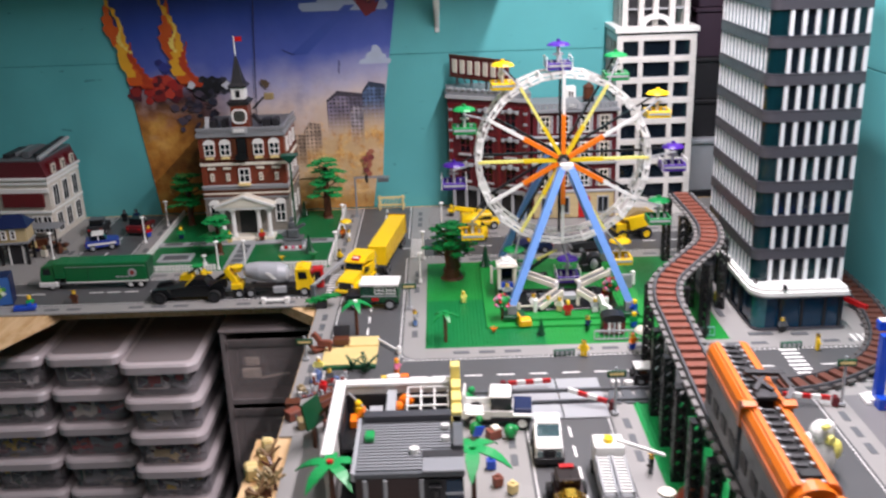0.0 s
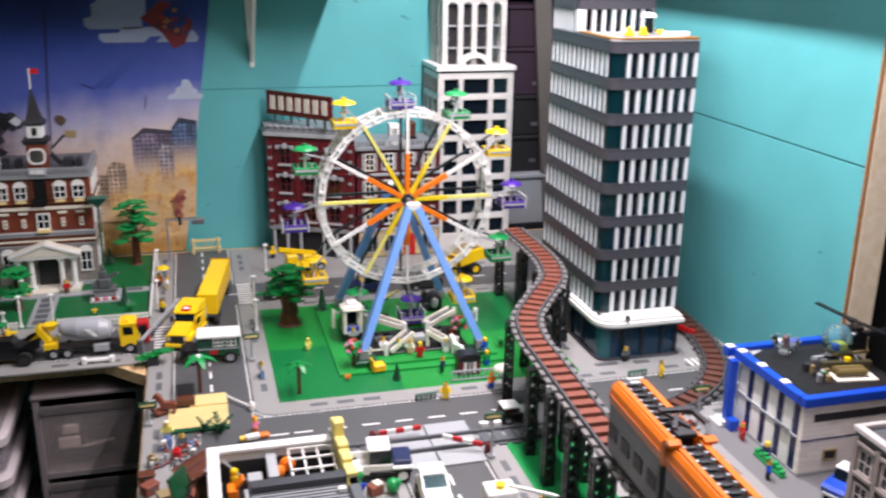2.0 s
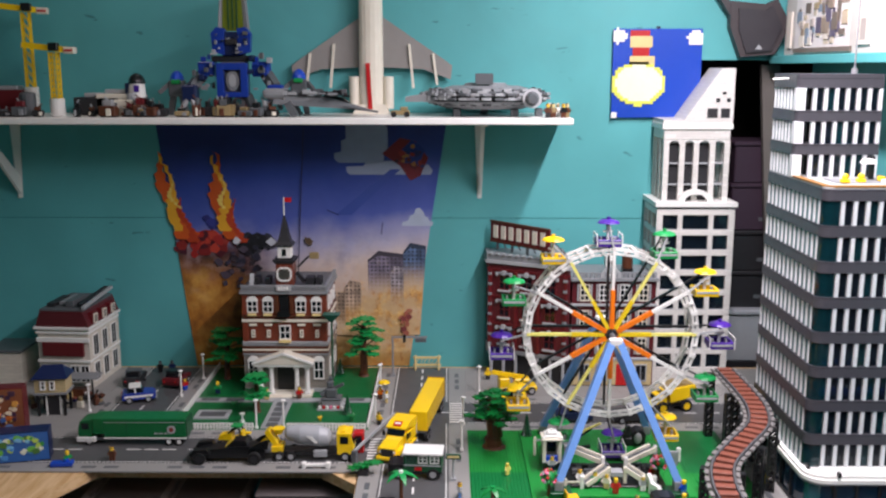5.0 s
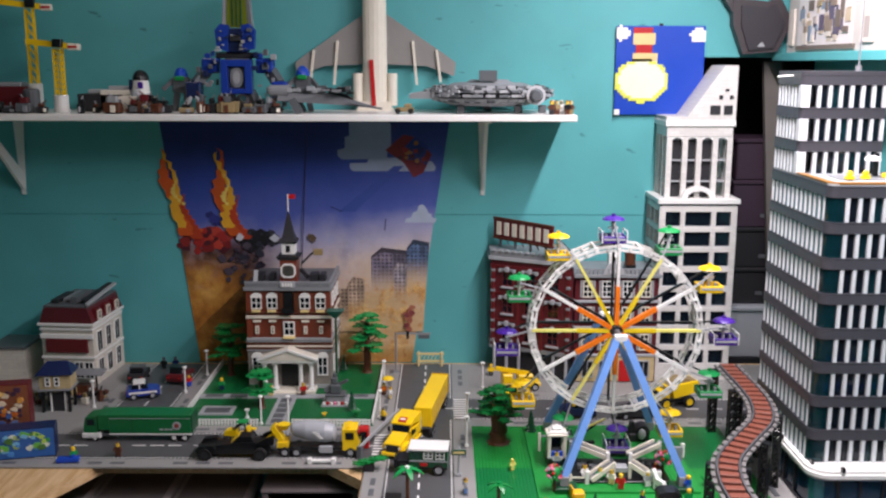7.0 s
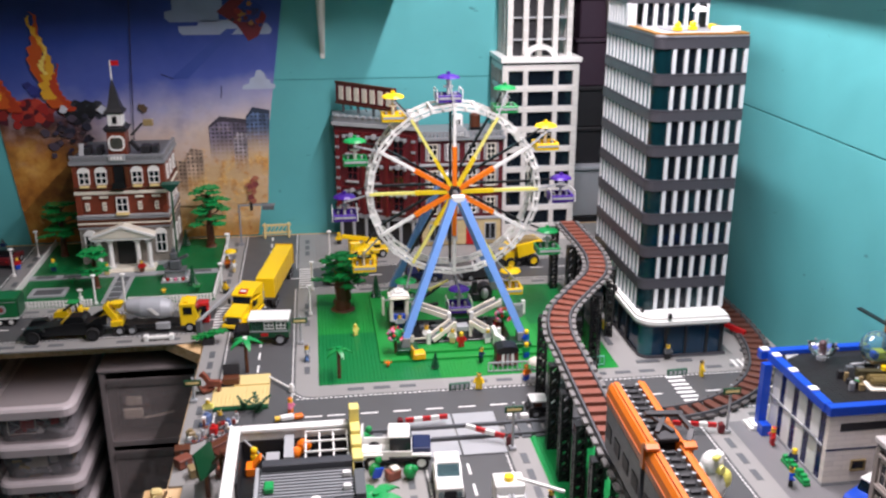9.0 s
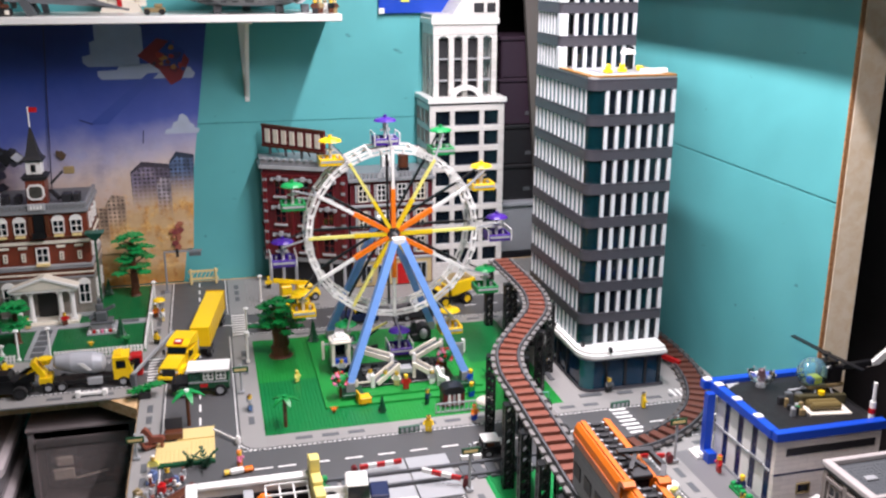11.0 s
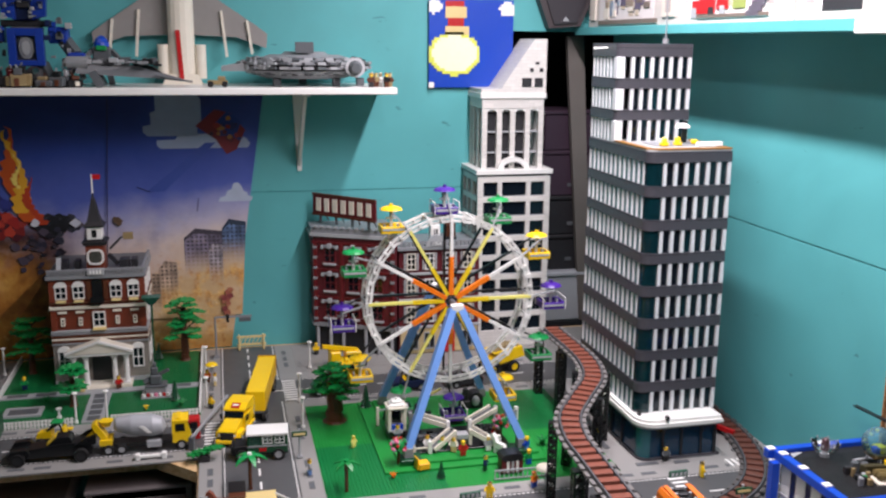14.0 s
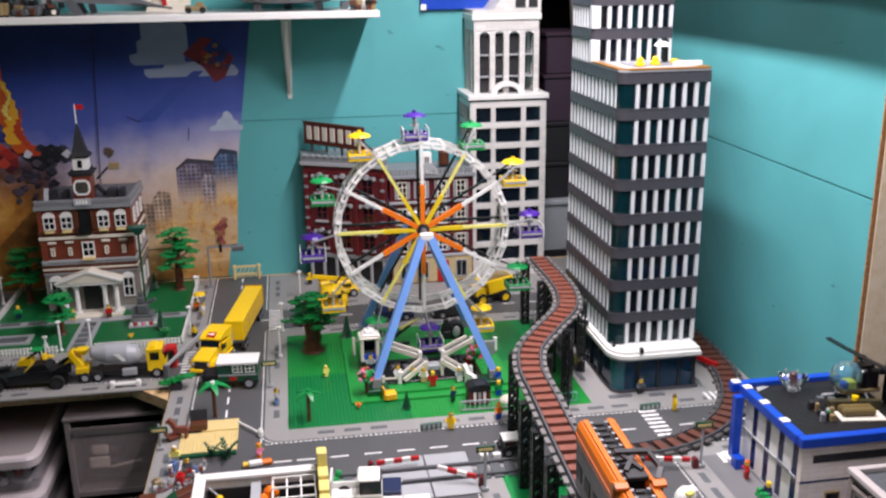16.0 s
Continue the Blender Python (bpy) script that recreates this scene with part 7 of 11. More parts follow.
# ---- beach house ----
def beach_house():
    e = thing("beach_house", "white walled open beach house with dark grey roof", "building", (-0.19, 1.13, 0))
    H = 0.118
    part("floor", Shape().box(0.0, 0.205, 0.0, 0.285, 0.0, 0.006), BLACK, e)
    part("yellow_toy", Shape().cb(0.036, 0.252, 0.0722, 0.012, 0.010, 0.020, 0.002).ball(0.036, 0.252, 0.098, 0.006, 0.006, 0.006, 10, 6), YELLOW, e)
    part("wall", Shape().box(0.0, 0.012, 0.06, 0.285, 0.006, H, 0.0008), WHITEW, e, "white side wall")
    part("wall", Shape().box(0.0125, 0.190, 0.273, 0.285, 0.006, H, 0.0008), WHITEW, e, "white back wall")
    part("wall_cap", Shape().box(-0.003, 0.015, 0.055, 0.288, H, H + 0.006, 0.001).box(0.0155, 0.190, 0.270, 0.288, H, H + 0.006, 0.001), WHITE, e)
    for k in range(9):
        y = 0.120 + k * 0.0205
        part("stone_column", Shape().cb(0.198, y, 0.006 if k > 6 else H - 0.03, 0.016, 0.0195, (H + 0.026 + 0.010 * (k % 2)) if k > 6 else 0.05 + 0.006 * (k % 2), 0.0012), plastic("sand_yellow", "e3d37c", 0.4), e)
    part("stone_wall", Shape().box(0.191, 0.205, 0.112, 0.290, 0.006, H - 0.031), TANW, e)
    part("grey_roof", Shape().box(0.050, 0.206, -0.004, 0.150, H, H + 0.008, 0.001), DGREY, e, "dark grey ribbed roof")
    for k in range(18):
        part("roof_rib", Shape().box(0.054, 0.160 if k < 7 else 0.202, 0.003 + k * 0.008, 0.0075 + k * 0.008, H + 0.008, H + 0.0105), MGREY, e)
    part("roof_upstand", Shape().box(0.056, 0.190, 0.132, 0.150, H + 0.0106, H + 0.022, 0.001), plastic("slate_roof", "3c3d42", 0.4), e)
    part("roof_upstand", Shape().box(0.1905, 0.206, 0.047, 0.150, H + 0.0106, H + 0.020, 0.001), DGREY, e)
    for y in (0.075, 0.110):
        part("roof_lamp", Shape().cb(0.180, y, H + 0.0106, 0.012, 0.008, 0.008, 0.001), WHITE, e)
    # raised black strip, the slot's shade put into its colour
    part("roof_slot", Shape().box(0.146, 0.206, 0.030, 0.047, H + 0.0106, H + 0.0125), SOFTBLACK, e, "black strip for the shaded slot between the roof steps")
    part("lower_deck", Shape().box(0.146, 0.206, -0.006, 0.0298, H + 0.0082, H + 0.0120, 0.001), MGREY, e, "smooth grey lower roof deck")
    # black slab before the wall stands for the shaded recess
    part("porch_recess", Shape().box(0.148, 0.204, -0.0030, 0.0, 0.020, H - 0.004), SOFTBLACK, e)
    part("porch_glass", Shape().box(0.180, 0.202, -0.0050, -0.0032, 0.026, H - 0.006), BLUEGLASS, e, "blue glazed porch panel")
    for z in (0.060, 0.090):
        part("glass_rail", Shape().box(0.179, 0.203, -0.0068, -0.0051, z, z + 0.004), LGREY, e)
    for x in (0.066, 0.094, 0.145):
        part("porch_post", Shape().box(x - 0.003, x + 0.003, -0.0070, -0.0005, 0.006, H - 0.002, 0.0006), LGREY, e)
    part("wall_lamp", Shape().cyl(0.164, -0.010, H - 0.030, 0.005, 0.014, 10).cb(0.164, -0.006, H - 0.016, 0.018, 0.010, 0.005, 0.001), BLACK, e)
    part("lower_front", Shape().box(0.052, 0.204, 0.0, 0.10, 0.006, H), brickwork("deep_brown_bricks", "3b2420"), e)
    part("gutter", Shape().box(0.046, 0.052, -0.004, 0.15, H - 0.004, H + 0.010, 0.001), LGREY, e)
    # open room behind the roof
    fr = Shape()
    for k in range(4):
        fr.box(0.118 + k * 0.022, 0.1205 + k * 0.022, 0.170, 0.265, H - 0.006, H - 0.002)
    for k in range(4):
        fr.box(0.118, 0.1865, 0.170 + k * 0.031, 0.1725 + k * 0.031, H - 0.0018, H + 0.001)
    part("window_lattice", fr, WHITE, e, "white square lattice window")
    part("room_floor", Shape().box(0.0125, 0.190, 0.152, 0.2725, 0.066, 0.072), BLACK, e, "black room floor")
    # black panels added as the shade on the lower inside walls
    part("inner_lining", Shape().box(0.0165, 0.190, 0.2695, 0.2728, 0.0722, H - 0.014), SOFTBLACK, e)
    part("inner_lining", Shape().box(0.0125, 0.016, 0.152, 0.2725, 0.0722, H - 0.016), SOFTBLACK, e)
    part("partition", Shape().box(0.085, 0.100, 0.20, 0.270, 0.0722, 0.112), LGREY, e)
    part("white_panel", Shape().box(0.104, 0.112, 0.160, 0.190, 0.0722, 0.112), WHITE, e)
    part("lifebelt", Shape().ball(0.116, 0.245, 0.104, 0.013, 0.010, 0.012, 10, 6).ball(0.104, 0.236, 0.098, 0.009, 0.009, 0.010, 10, 6), ORANGE, e)
    part("deck_chair", Shape().box(0.024, 0.040, 0.215, 0.240, 0.0722, 0.086, 0.001).beam((0.036, 0.228, 0.086), (0.048, 0.228, 0.100), 0.020, 0.003), ORANGE, e)
    part("work_table", Shape().cb(0.066, 0.238, 0.0722, 0.022, 0.024, 0.022, 0.001).beam((0.02, 0.262, 0.112), (0.07, 0.238, 0.07), 0.002, 0.003).beam((0.07, 0.238, 0.07), (0.07, 0.205, 0.085), 0.002, 0.003), LGREY, e)
    part("roof_plant", Shape().cb(0.068, 0.085, H + 0.0106, 0.014, 0.022, 0.010, 0.002), BGREEN, e)
    part("roof_fitting", Shape().cyl(0.135, 0.045, H + 0.0106, 0.007, 0.008, 10), WHITE, e)
    return e


beach_house()


# ---- vehicles ----
def wheel_meshes(r, w):
    t = Shape()
    n = 14
    prof = [(r * 0.62, 0.0), (r * 0.94, 0.0), (r, w * 0.18), (r, w * 0.82), (r * 0.94, w), (r * 0.62, w)]
    v = [(rr * math.cos(2 * math.pi * i / n), y - w / 2, rr * math.sin(2 * math.pi * i / n)) for rr, y in prof for i in range(n)]
    m = len(prof)
    t.add(v, [(j * n + i, (j + 1) % m * n + i, (j + 1) % m * n + (i + 1) % n, j * n + (i + 1) % n) for j in range(m) for i in range(n)])
    c = Shape().cyl(0, -w * 0.42, 0, r * 0.62, w * 0.84, n, "y")
    return t.mesh("wheel", RUBBER), c


WHEELS = {}


def wheels(e, r, w, xs, half, rim=LGREY):
    key = (r, w, rim.name)
    if key not in WHEELS:
        t, c = wheel_meshes(r, w)
        WHEELS[key] = (t, c.mesh("rim", rim))
    t, c = WHEELS[key]
    for x in xs:
        for s in (-1, 1):
            k = part("wheel", t, None, e, m=pose(x, s * half, r))
            part("rim", c, None, k)


def box_truck(loc, rz):
    """Long green lorry with a white lower cab; drives towards +x."""
    e = thing("box_truck", "dark green box lorry with white lower cab", "truck", loc, rz)
    part("chassis", Shape().box(-0.135, 0.128, -0.022, 0.022, 0.012, 0.018), DGREY, e)
    part("cargo_box", Shape().box(-0.135, 0.068, -0.028, 0.028, 0.021, 0.070, 0.0012), TGREEN, e, "dark green cargo box")
    part("box_rim", Shape().box(-0.136, 0.069, -0.0288, 0.0288, 0.018, 0.0212), WHITE, e)
    part("box_stripe", Shape().box(-0.134, 0.067, -0.0286, 0.0286, 0.0600, 0.0610), LGREY, e)
    part("panel_seam", Shape().box(0.0100, 0.0114, -0.0285, 0.0285, 0.0214, 0.0695), DGREEN, e)
    part("front_box", Shape().box(0.068, 0.096, -0.028, 0.028, 0.030, 0.070, 0.0012), TGREEN, e)
    part("cab", Shape().prism([(0.097, 0.020), (0.132, 0.020), (0.132, 0.040), (0.126, 0.062), (0.097, 0.066)], -0.026, 0.026, "xz"), TGREEN, e, "green driver's cab")
    part("bumper", Shape().box(0.090, 0.138, -0.028, 0.028, 0.008, 0.022, 0.002), WHITE, e)
    part("windscreen", Shape().prism([(0.1325, 0.042), (0.134, 0.042), (0.1285, 0.060), (0.127, 0.060)], -0.021, 0.021, "xz"), DARKGLASS, e)
    for s in (-1, 1):
        part("side_window", Shape().cb(0.114, s * 0.0262, 0.042, 0.018, 0.001, 0.016), DARKGLASS, e)
        part("emblem", Shape().cyl(-0.100, s * 0.0283 - 0.0006, 0.042, 0.011, 0.0012, 16, "y"), LGREY, e, "pale emblem disc with a red heart")
        part("emblem_heart", Shape().cyl(-0.100, s * 0.0291 - 0.0005, 0.042, 0.0060, 0.0010, 12, "y"), plastic("dull_red_plastic", "8a3a34", 0.4), e)
        for k in range(3):
            part("lettering_bar", Shape().cb(-0.086 + k * 0.012, s * 0.0284, 0.030, 0.009, 0.001, 0.004), LGREY, e)
    part("tail_flap", Shape().box(-0.1385, -0.1355, -0.026, 0.026, 0.022, 0.068), DGREEN, e)
    wheels(e, 0.0098, 0.011, (-0.118, -0.092, 0.106), 0.022, WHITE)
    return e


box_truck((-0.886, 2.222, 0), 180)


def mixer_truck(loc, rz):
    e = thing("mixer_truck", "yellow concrete mixer lorry with light grey drum", "truck", loc, rz)
    part("chassis", Shape().box(-0.095, 0.098, -0.018, 0.018, 0.014, 0.022), BLACK, e)
    part("cab", Shape().box(0.060, 0.100, -0.025, 0.025, 0.016, 0.040, 0.0015).prism([(0.060, 0.040), (0.100, 0.040), (0.093, 0.066), (0.060, 0.066)], -0.025, 0.025, "xz"), YELLOW, e, "yellow driver's cab")
    part("cab_roof", Shape().box(0.060, 0.096, -0.026, 0.026, 0.066, 0.070, 0.001).box(0.070, 0.080, -0.020, 0.020, 0.070, 0.074), YELLOW, e)
    part("windscreen", Shape().prism([(0.1005, 0.043), (0.102, 0.043), (0.096, 0.063), (0.0945, 0.063)], -0.020, 0.020, "xz"), DARKGLASS, e)
    for s in (-1, 1):
        part("side_window", Shape().cb(0.078, s * 0.0253, 0.044, 0.020, 0.001, 0.018), DARKGLASS, e)
        part("headlight", Shape().cb(0.101, s * 0.016, 0.022, 0.003, 0.009, 0.007), CLEAR, e)
        part("fuel_tank", Shape().cb(0.02, s * 0.020, 0.010, 0.032, 0.010, 0.016, 0.001), LGREY, e)
    d = Shape()
    n = 24
    prof = [(-0.066, 0.010), (-0.060, 0.016), (-0.028, 0.024), (0.018, 0.0255), (0.038, 0.020), (0.044, 0.010)]
    v = []
    for x, r in prof:
        for i in range(n):
            a = 2 * math.pi * i / n
            v.append((x, r * math.cos(a), 0.056 + r * math.sin(a) - x * 0.10))
    f = [(j * n + i, j * n + (i + 1) % n, (j + 1) * n + (i + 1) % n, (j + 1) * n + i) for j in range(len(prof) - 1) for i in range(n)]
    d.add(v, f + [tuple(range(n - 1, -1, -1)), tuple(range(len(v) - n, len(v)))])
    part("drum", d, plastic("drum_grey", "a4a7ab", 0.35), e, "light grey mixing drum")
    part("drum_stripe", Shape().prism([(-0.012, 0.064), (0.008, 0.046), (0.016, 0.046), (0.0, 0.064)], -0.0268, -0.0255, "xz"), WHITE, e)
    part("rear_frame", Shape().box(-0.098, -0.070, -0.020, 0.020, 0.020, 0.034, 0.001).beam((-0.086, 0, 0.034), (-0.108, 0, 0.070), 0.030, 0.012), YELLOW, e)
    part("chute", Shape().beam((-0.096, 0, 0.060), (-0.128, 0, 0.034), 0.022, 0.006), YELLOW, e)
    part("hopper", Shape().cyl(-0.082, 0, 0.060, 0.008, 0.014, 10, r2=0.016), YELLOW, e)
    wheels(e, 0.0115, 0.012, (-0.078, -0.050, 0.080), 0.021, LGREY)
    return e


mixer_truck((-0.425, 2.128, 0), 0)


def black_car(loc, rz):
    e = thing("armoured_car", "long black armoured toy car with yellow glass", "car", loc, rz)
    part("hull", Shape().prism([(-0.086, 0.012), (0.088, 0.012), (0.092, 0.022), (0.050, 0.032), (0.012, 0.036), (-0.02, 0.040), (-0.080, 0.040), (-0.088, 0.028)], -0.020, 0.020, "xz"), BLACK, e)
    part("cabin", Shape().prism([(-0.046, 0.040), (0.006, 0.036), (-0.012, 0.054), (-0.040, 0.054)], -0.016, 0.016, "xz"), BLACK, e)
    part("canopy_glass", Shape().prism([(0.0065, 0.038), (0.0085, 0.038), (-0.0095, 0.0545), (-0.0115, 0.0545)], -0.014, 0.014, "xz"), YELLOW, e)
    for s in (-1, 1):
        part("fender", Shape().prism([(0.040, 0.026), (0.088, 0.024), (0.080, 0.036), (0.048, 0.038)], s * 0.026 - 0.008, s * 0.026 + 0.008, "xz"), BLACK, e)
        part("rear_fin", Shape().prism([(-0.096, 0.036), (-0.050, 0.036), (-0.070, 0.050), (-0.098, 0.060)], s * 0.022 - 0.003, s * 0.022 + 0.003, "xz"), BLACK, e)
    part("exhaust", Shape().cyl(-0.100, 0, 0.026, 0.010, 0.014, 12, "x"), DGREY, e)
    part("spotlight", Shape().cyl(0.088, 0, 0.020, 0.005, 0.006, 10, "x"), DGREY, e)
    wheels(e, 0.0155, 0.014, (-0.064, 0.066), 0.029, SOFTBLACK)
    return e


black_car((-0.622, 2.112, 0), 180)


def tractor(loc, rz, body, label):
    e = thing("dune_buggy", label, "vehicle", loc, rz)
    part("frame", Shape().box(-0.034, 0.036, -0.014, 0.014, 0.012, 0.022, 0.001), BLACK, e)
    part("bonnet", Shape().prism([(0.002, 0.022), (0.038, 0.022), (0.034, 0.034), (0.004, 0.040)], -0.012, 0.012, "xz"), body, e)
    part("seat", Shape().box(-0.022, -0.004, -0.011, 0.011, 0.022, 0.030).box(-0.026, -0.020, -0.011, 0.011, 0.022, 0.046), body, e)
    for s in (-1, 1):
        part("roll_bar", Shape().rod((-0.024, s * 0.012, 0.024), (-0.016, s * 0.010, 0.058), 0.002).rod((-0.016, s * 0.010, 0.058), (0.012, s * 0.010, 0.040), 0.002), BLACK, e)
        part("mudguard", Shape().box(-0.036, -0.010, s * 0.020 - 0.006, s * 0.020 + 0.006, 0.030, 0.034, 0.001), body, e)
    part("roof_panel", Shape().box(-0.022, 0.004, -0.013, 0.013, 0.057, 0.060, 0.001), BGREEN, e)
    wheels(e, 0.0125, 0.012, (-0.024, 0.026), 0.021, YELLOW)
    return e


tractor((-0.628, 2.185, 0), 172, YELLOW, "small yellow and green open buggy")


def small_car(loc, rz, body, roof, label, name="car", stripe=None, L=0.088, open_top=False):
    e = thing(name, label, "car", loc, rz)
    h = L / 2
    part("floor_pan", Shape().box(-h, h, -0.022, 0.022, 0.007, 0.013), BLACK, e)
    part("body", Shape().prism([(-h, 0.011), (h, 0.011), (h + 0.002, 0.021), (h - 0.004, 0.026), (h * 0.30, 0.029), (-h + 0.003, 0.030), (-h - 0.001, 0.022)], -0.024, 0.024, "xz"), body, e)
    if not open_top:
        part("cabin", Shape().prism([(-h * 0.70, 0.0295), (h * 0.34, 0.0285), (h * 0.12, 0.044), (-h * 0.52, 0.044)], -0.0195, 0.0195, "xz"), DARKGLASS, e, "dark glazed cabin")
        part("cabin_frame", Shape().box(-h * 0.66, h * 0.10, -0.0175, 0.0175, 0.0295, 0.043), BLACK, e)
        part("roof", Shape().box(-h * 0.58, h * 0.16, -0.0215, 0.0215, 0.044, 0.0475, 0.001), roof, e)
        for s in (-1, 1):
            part("door_pillar", Shape().beam((-h * 0.20, s * 0.0200, 0.029), (-h * 0.20, s * 0.0200, 0.044), 0.003, 0.003), roof, e)
    else:
        part("seat", Shape().box(-h * 0.35, -h * 0.05, -0.014, 0.014, 0.029, 0.036, 0.001), roof, e)
        part("windscreen", Shape().beam((h * 0.24, 0, 0.029), (h * 0.12, 0, 0.042), 0.036, 0.0015), CLEAR, e)
    for s in (-1, 1):
        part("headlight", Shape().cb(h + 0.0012, s * 0.016, 0.017, 0.003, 0.008, 0.005), CLEAR, e)
        part("tail_light", Shape().cb(-h - 0.0012, s * 0.017, 0.019, 0.003, 0.006, 0.004), RED, e)
        if stripe:
            part("stripe", Shape().cb(0, s * 0.0243, 0.017, L * 0.86, 0.001, 0.006), stripe, e)
    part("bumper", Shape().box(h + 0.001, h + 0.005, -0.020, 0.020, 0.009, 0.014, 0.001), LGREY, e)
    wheels(e, 0.0095, 0.010, (-h * 0.58, h * 0.58), 0.0205, LGREY)
    return e


small_car((-0.972, 2.515, 0), 18, plastic("rally_blue", "2a3f9a", 0.3), WHITE, "blue and white rally car on the side street", stripe=WHITE)
small_car((-0.905, 2.655, 0), 80, DRED, BLACK, "dark red parked car with black roof")
small_car((-1.03, 2.66, 0), 95, SOFTBLACK, DGREY, "black parked car in the side street")
small_car((0.835, 1.235, 0), 205, BLUE, WHITE, "blue and white police car", stripe=WHITE, L=0.080)
small_car((0.235, 2.372, 0), 182, DBLUE, BLACK, "dark blue car on the back street", L=0.095)
small_car((0.385, 2.368, 0), 184, SOFTBLACK, LGREY, "black and grey car on the back street", L=0.095)
small_car((0.02, 2.385, 0), 178, DGREEN, DBLUE, "dark green car behind the big tree")


def jeep(loc, rz):
    e = thing("jeep", "dark grey off-roader with white roof", "car", loc, rz)
    part("body", Shape().box(-0.036, 0.036, -0.020, 0.020, 0.012, 0.030, 0.001), BLACK, e)
    part("roof", Shape().box(-0.034, 0.008, -0.021, 0.021, 0.047, 0.052, 0.001), WHITE, e)
    part("bonnet", Shape().box(0.012, 0.037, -0.019, 0.019, 0.030, 0.034, 0.001), WHITE, e)
    for x in (-0.032, 0.006):
        for s in (-1, 1):
            part("roof_post", Shape().cb(x, s * 0.0185, 0.030, 0.003, 0.003, 0.017), DGREY, e)
    part("seat", Shape().box(-0.022, -0.006, -0.014, 0.014, 0.030, 0.038), BROWN, e)
    part("spare_wheel", Shape().cyl(-0.043, 0, 0.026, 0.0105, 0.007, 14, "x"), RUBBER, e)
    wheels(e, 0.0115, 0.011, (-0.022, 0.023), 0.020, LGREY)
    return e


jeep((0.380, 1.615, 0), 0).scale = (0.8, 0.8, 0.66)


def pickup(loc, rz):
    """Blue and white pickup with raised roof."""
    e = thing("pickup_truck", "white and dark blue pickup with open load bed", "truck", loc, rz)
    part("chassis", Shape().box(-0.060, 0.060, -0.020, 0.020, 0.012, 0.018), BLACK, e)
    part("load_bed", Shape().box(-0.062, -0.012, -0.026, 0.026, 0.018, 0.022).box(-0.062, -0.012, -0.026, -0.022, 0.022, 0.034).box(-0.062, -0.012, 0.022, 0.026, 0.022, 0.034), WHITE, e)
    part("bed_frame", Shape().rod((-0.060, -0.022, 0.034), (-0.060, -0.022, 0.062), 0.002).rod((-0.060, 0.022, 0.034), (-0.060, 0.022, 0.062), 0.002).rod((-0.060, -0.022, 0.062), (-0.060, 0.022, 0.062), 0.002), WHITE, e)
    part("cab", Shape().box(-0.011, 0.026, -0.0225, 0.0225, 0.018, 0.057), DARKGLASS, e, "dark glazed cab")
    part("cab_lower", Shape().box(-0.012, 0.028, -0.0245, 0.0245, 0.022, 0.034, 0.001), WHITE, e)
    part("sill", Shape().box(-0.060, 0.058, -0.0255, 0.0255, 0.014, 0.0215, 0.001), BLACK, e)
    part("cab_roof", Shape().box(-0.015, 0.024, -0.0235, 0.0235, 0.057, 0.064, 0.003), WHITE, e)
    part("bonnet", Shape().box(0.028, 0.060, -0.0235, 0.0235, 0.018, 0.040, 0.002), DBLUE, e, "dark blue bonnet")
    for s in (-1, 1):
        for x in (-0.040, 0.044):
            part("wheel_arch", Shape().box(x - 0.017, x + 0.017, s * 0.027 - 0.004, s * 0.027 + 0.004, 0.026, 0.031, 0.001), WHITE, e)
    wheels(e, 0.0135, 0.012, (-0.040, 0.044), 0.0245, WHITE)
    return e


pickup((0.083, 1.478, 0), -6)


def white_van(loc, rz):
    e = thing("white_van", "small white toy van with black bumper", "car", loc, rz)
    part("floor_pan", Shape().box(-0.046, 0.046, -0.019, 0.019, 0.008, 0.014), BLACK, e)
    part("body", Shape().box(-0.046, 0.046, -0.023, 0.023, 0.012, 0.030, 0.002), WHITE, e)
    part("bonnet", Shape().box(0.008, 0.047, -0.022, 0.022, 0.030, 0.036, 0.002), WHITE, e)
    part("cabin", Shape().prism([(-0.036, 0.030), (0.014, 0.036), (-0.006, 0.0475), (-0.034, 0.0475)], -0.020, 0.020, "xz"), glass("cab_tint", "5f7f84", 0.6), e)
    part("cabin_core", Shape().box(-0.033, -0.014, -0.017, 0.017, 0.030, 0.045), SOFTBLACK, e)
    part("roof", Shape().box(-0.042, -0.008, -0.0215, 0.0215, 0.046, 0.051, 0.002), WHITE, e)
    part("bumper", Shape().box(0.046, 0.052, -0.022, 0.022, 0.006, 0.018, 0.001), BLACK, e)
    part("grille", Shape().box(0.0472, 0.0486, -0.010, 0.010, 0.019, 0.030), SOFTBLACK, e)
    for a in (-1, 1):
        part("windscreen_pillar", Shape().beam((0.021, a * 0.0205, 0.032), (-0.008, a * 0.0205, 0.049), 0.003, 0.003), WHITE, e)
    for s in (-1, 1):
        part("headlight", Shape().cyl(0.046, s * 0.015, 0.023, 0.005, 0.003, 10, "x"), CLEAR, e)
    wheels(e, 0.0105, 0.010, (-0.028, 0.030), 0.0205, LGREY)
    return e


white_van((0.160, 1.374, 0), -93)


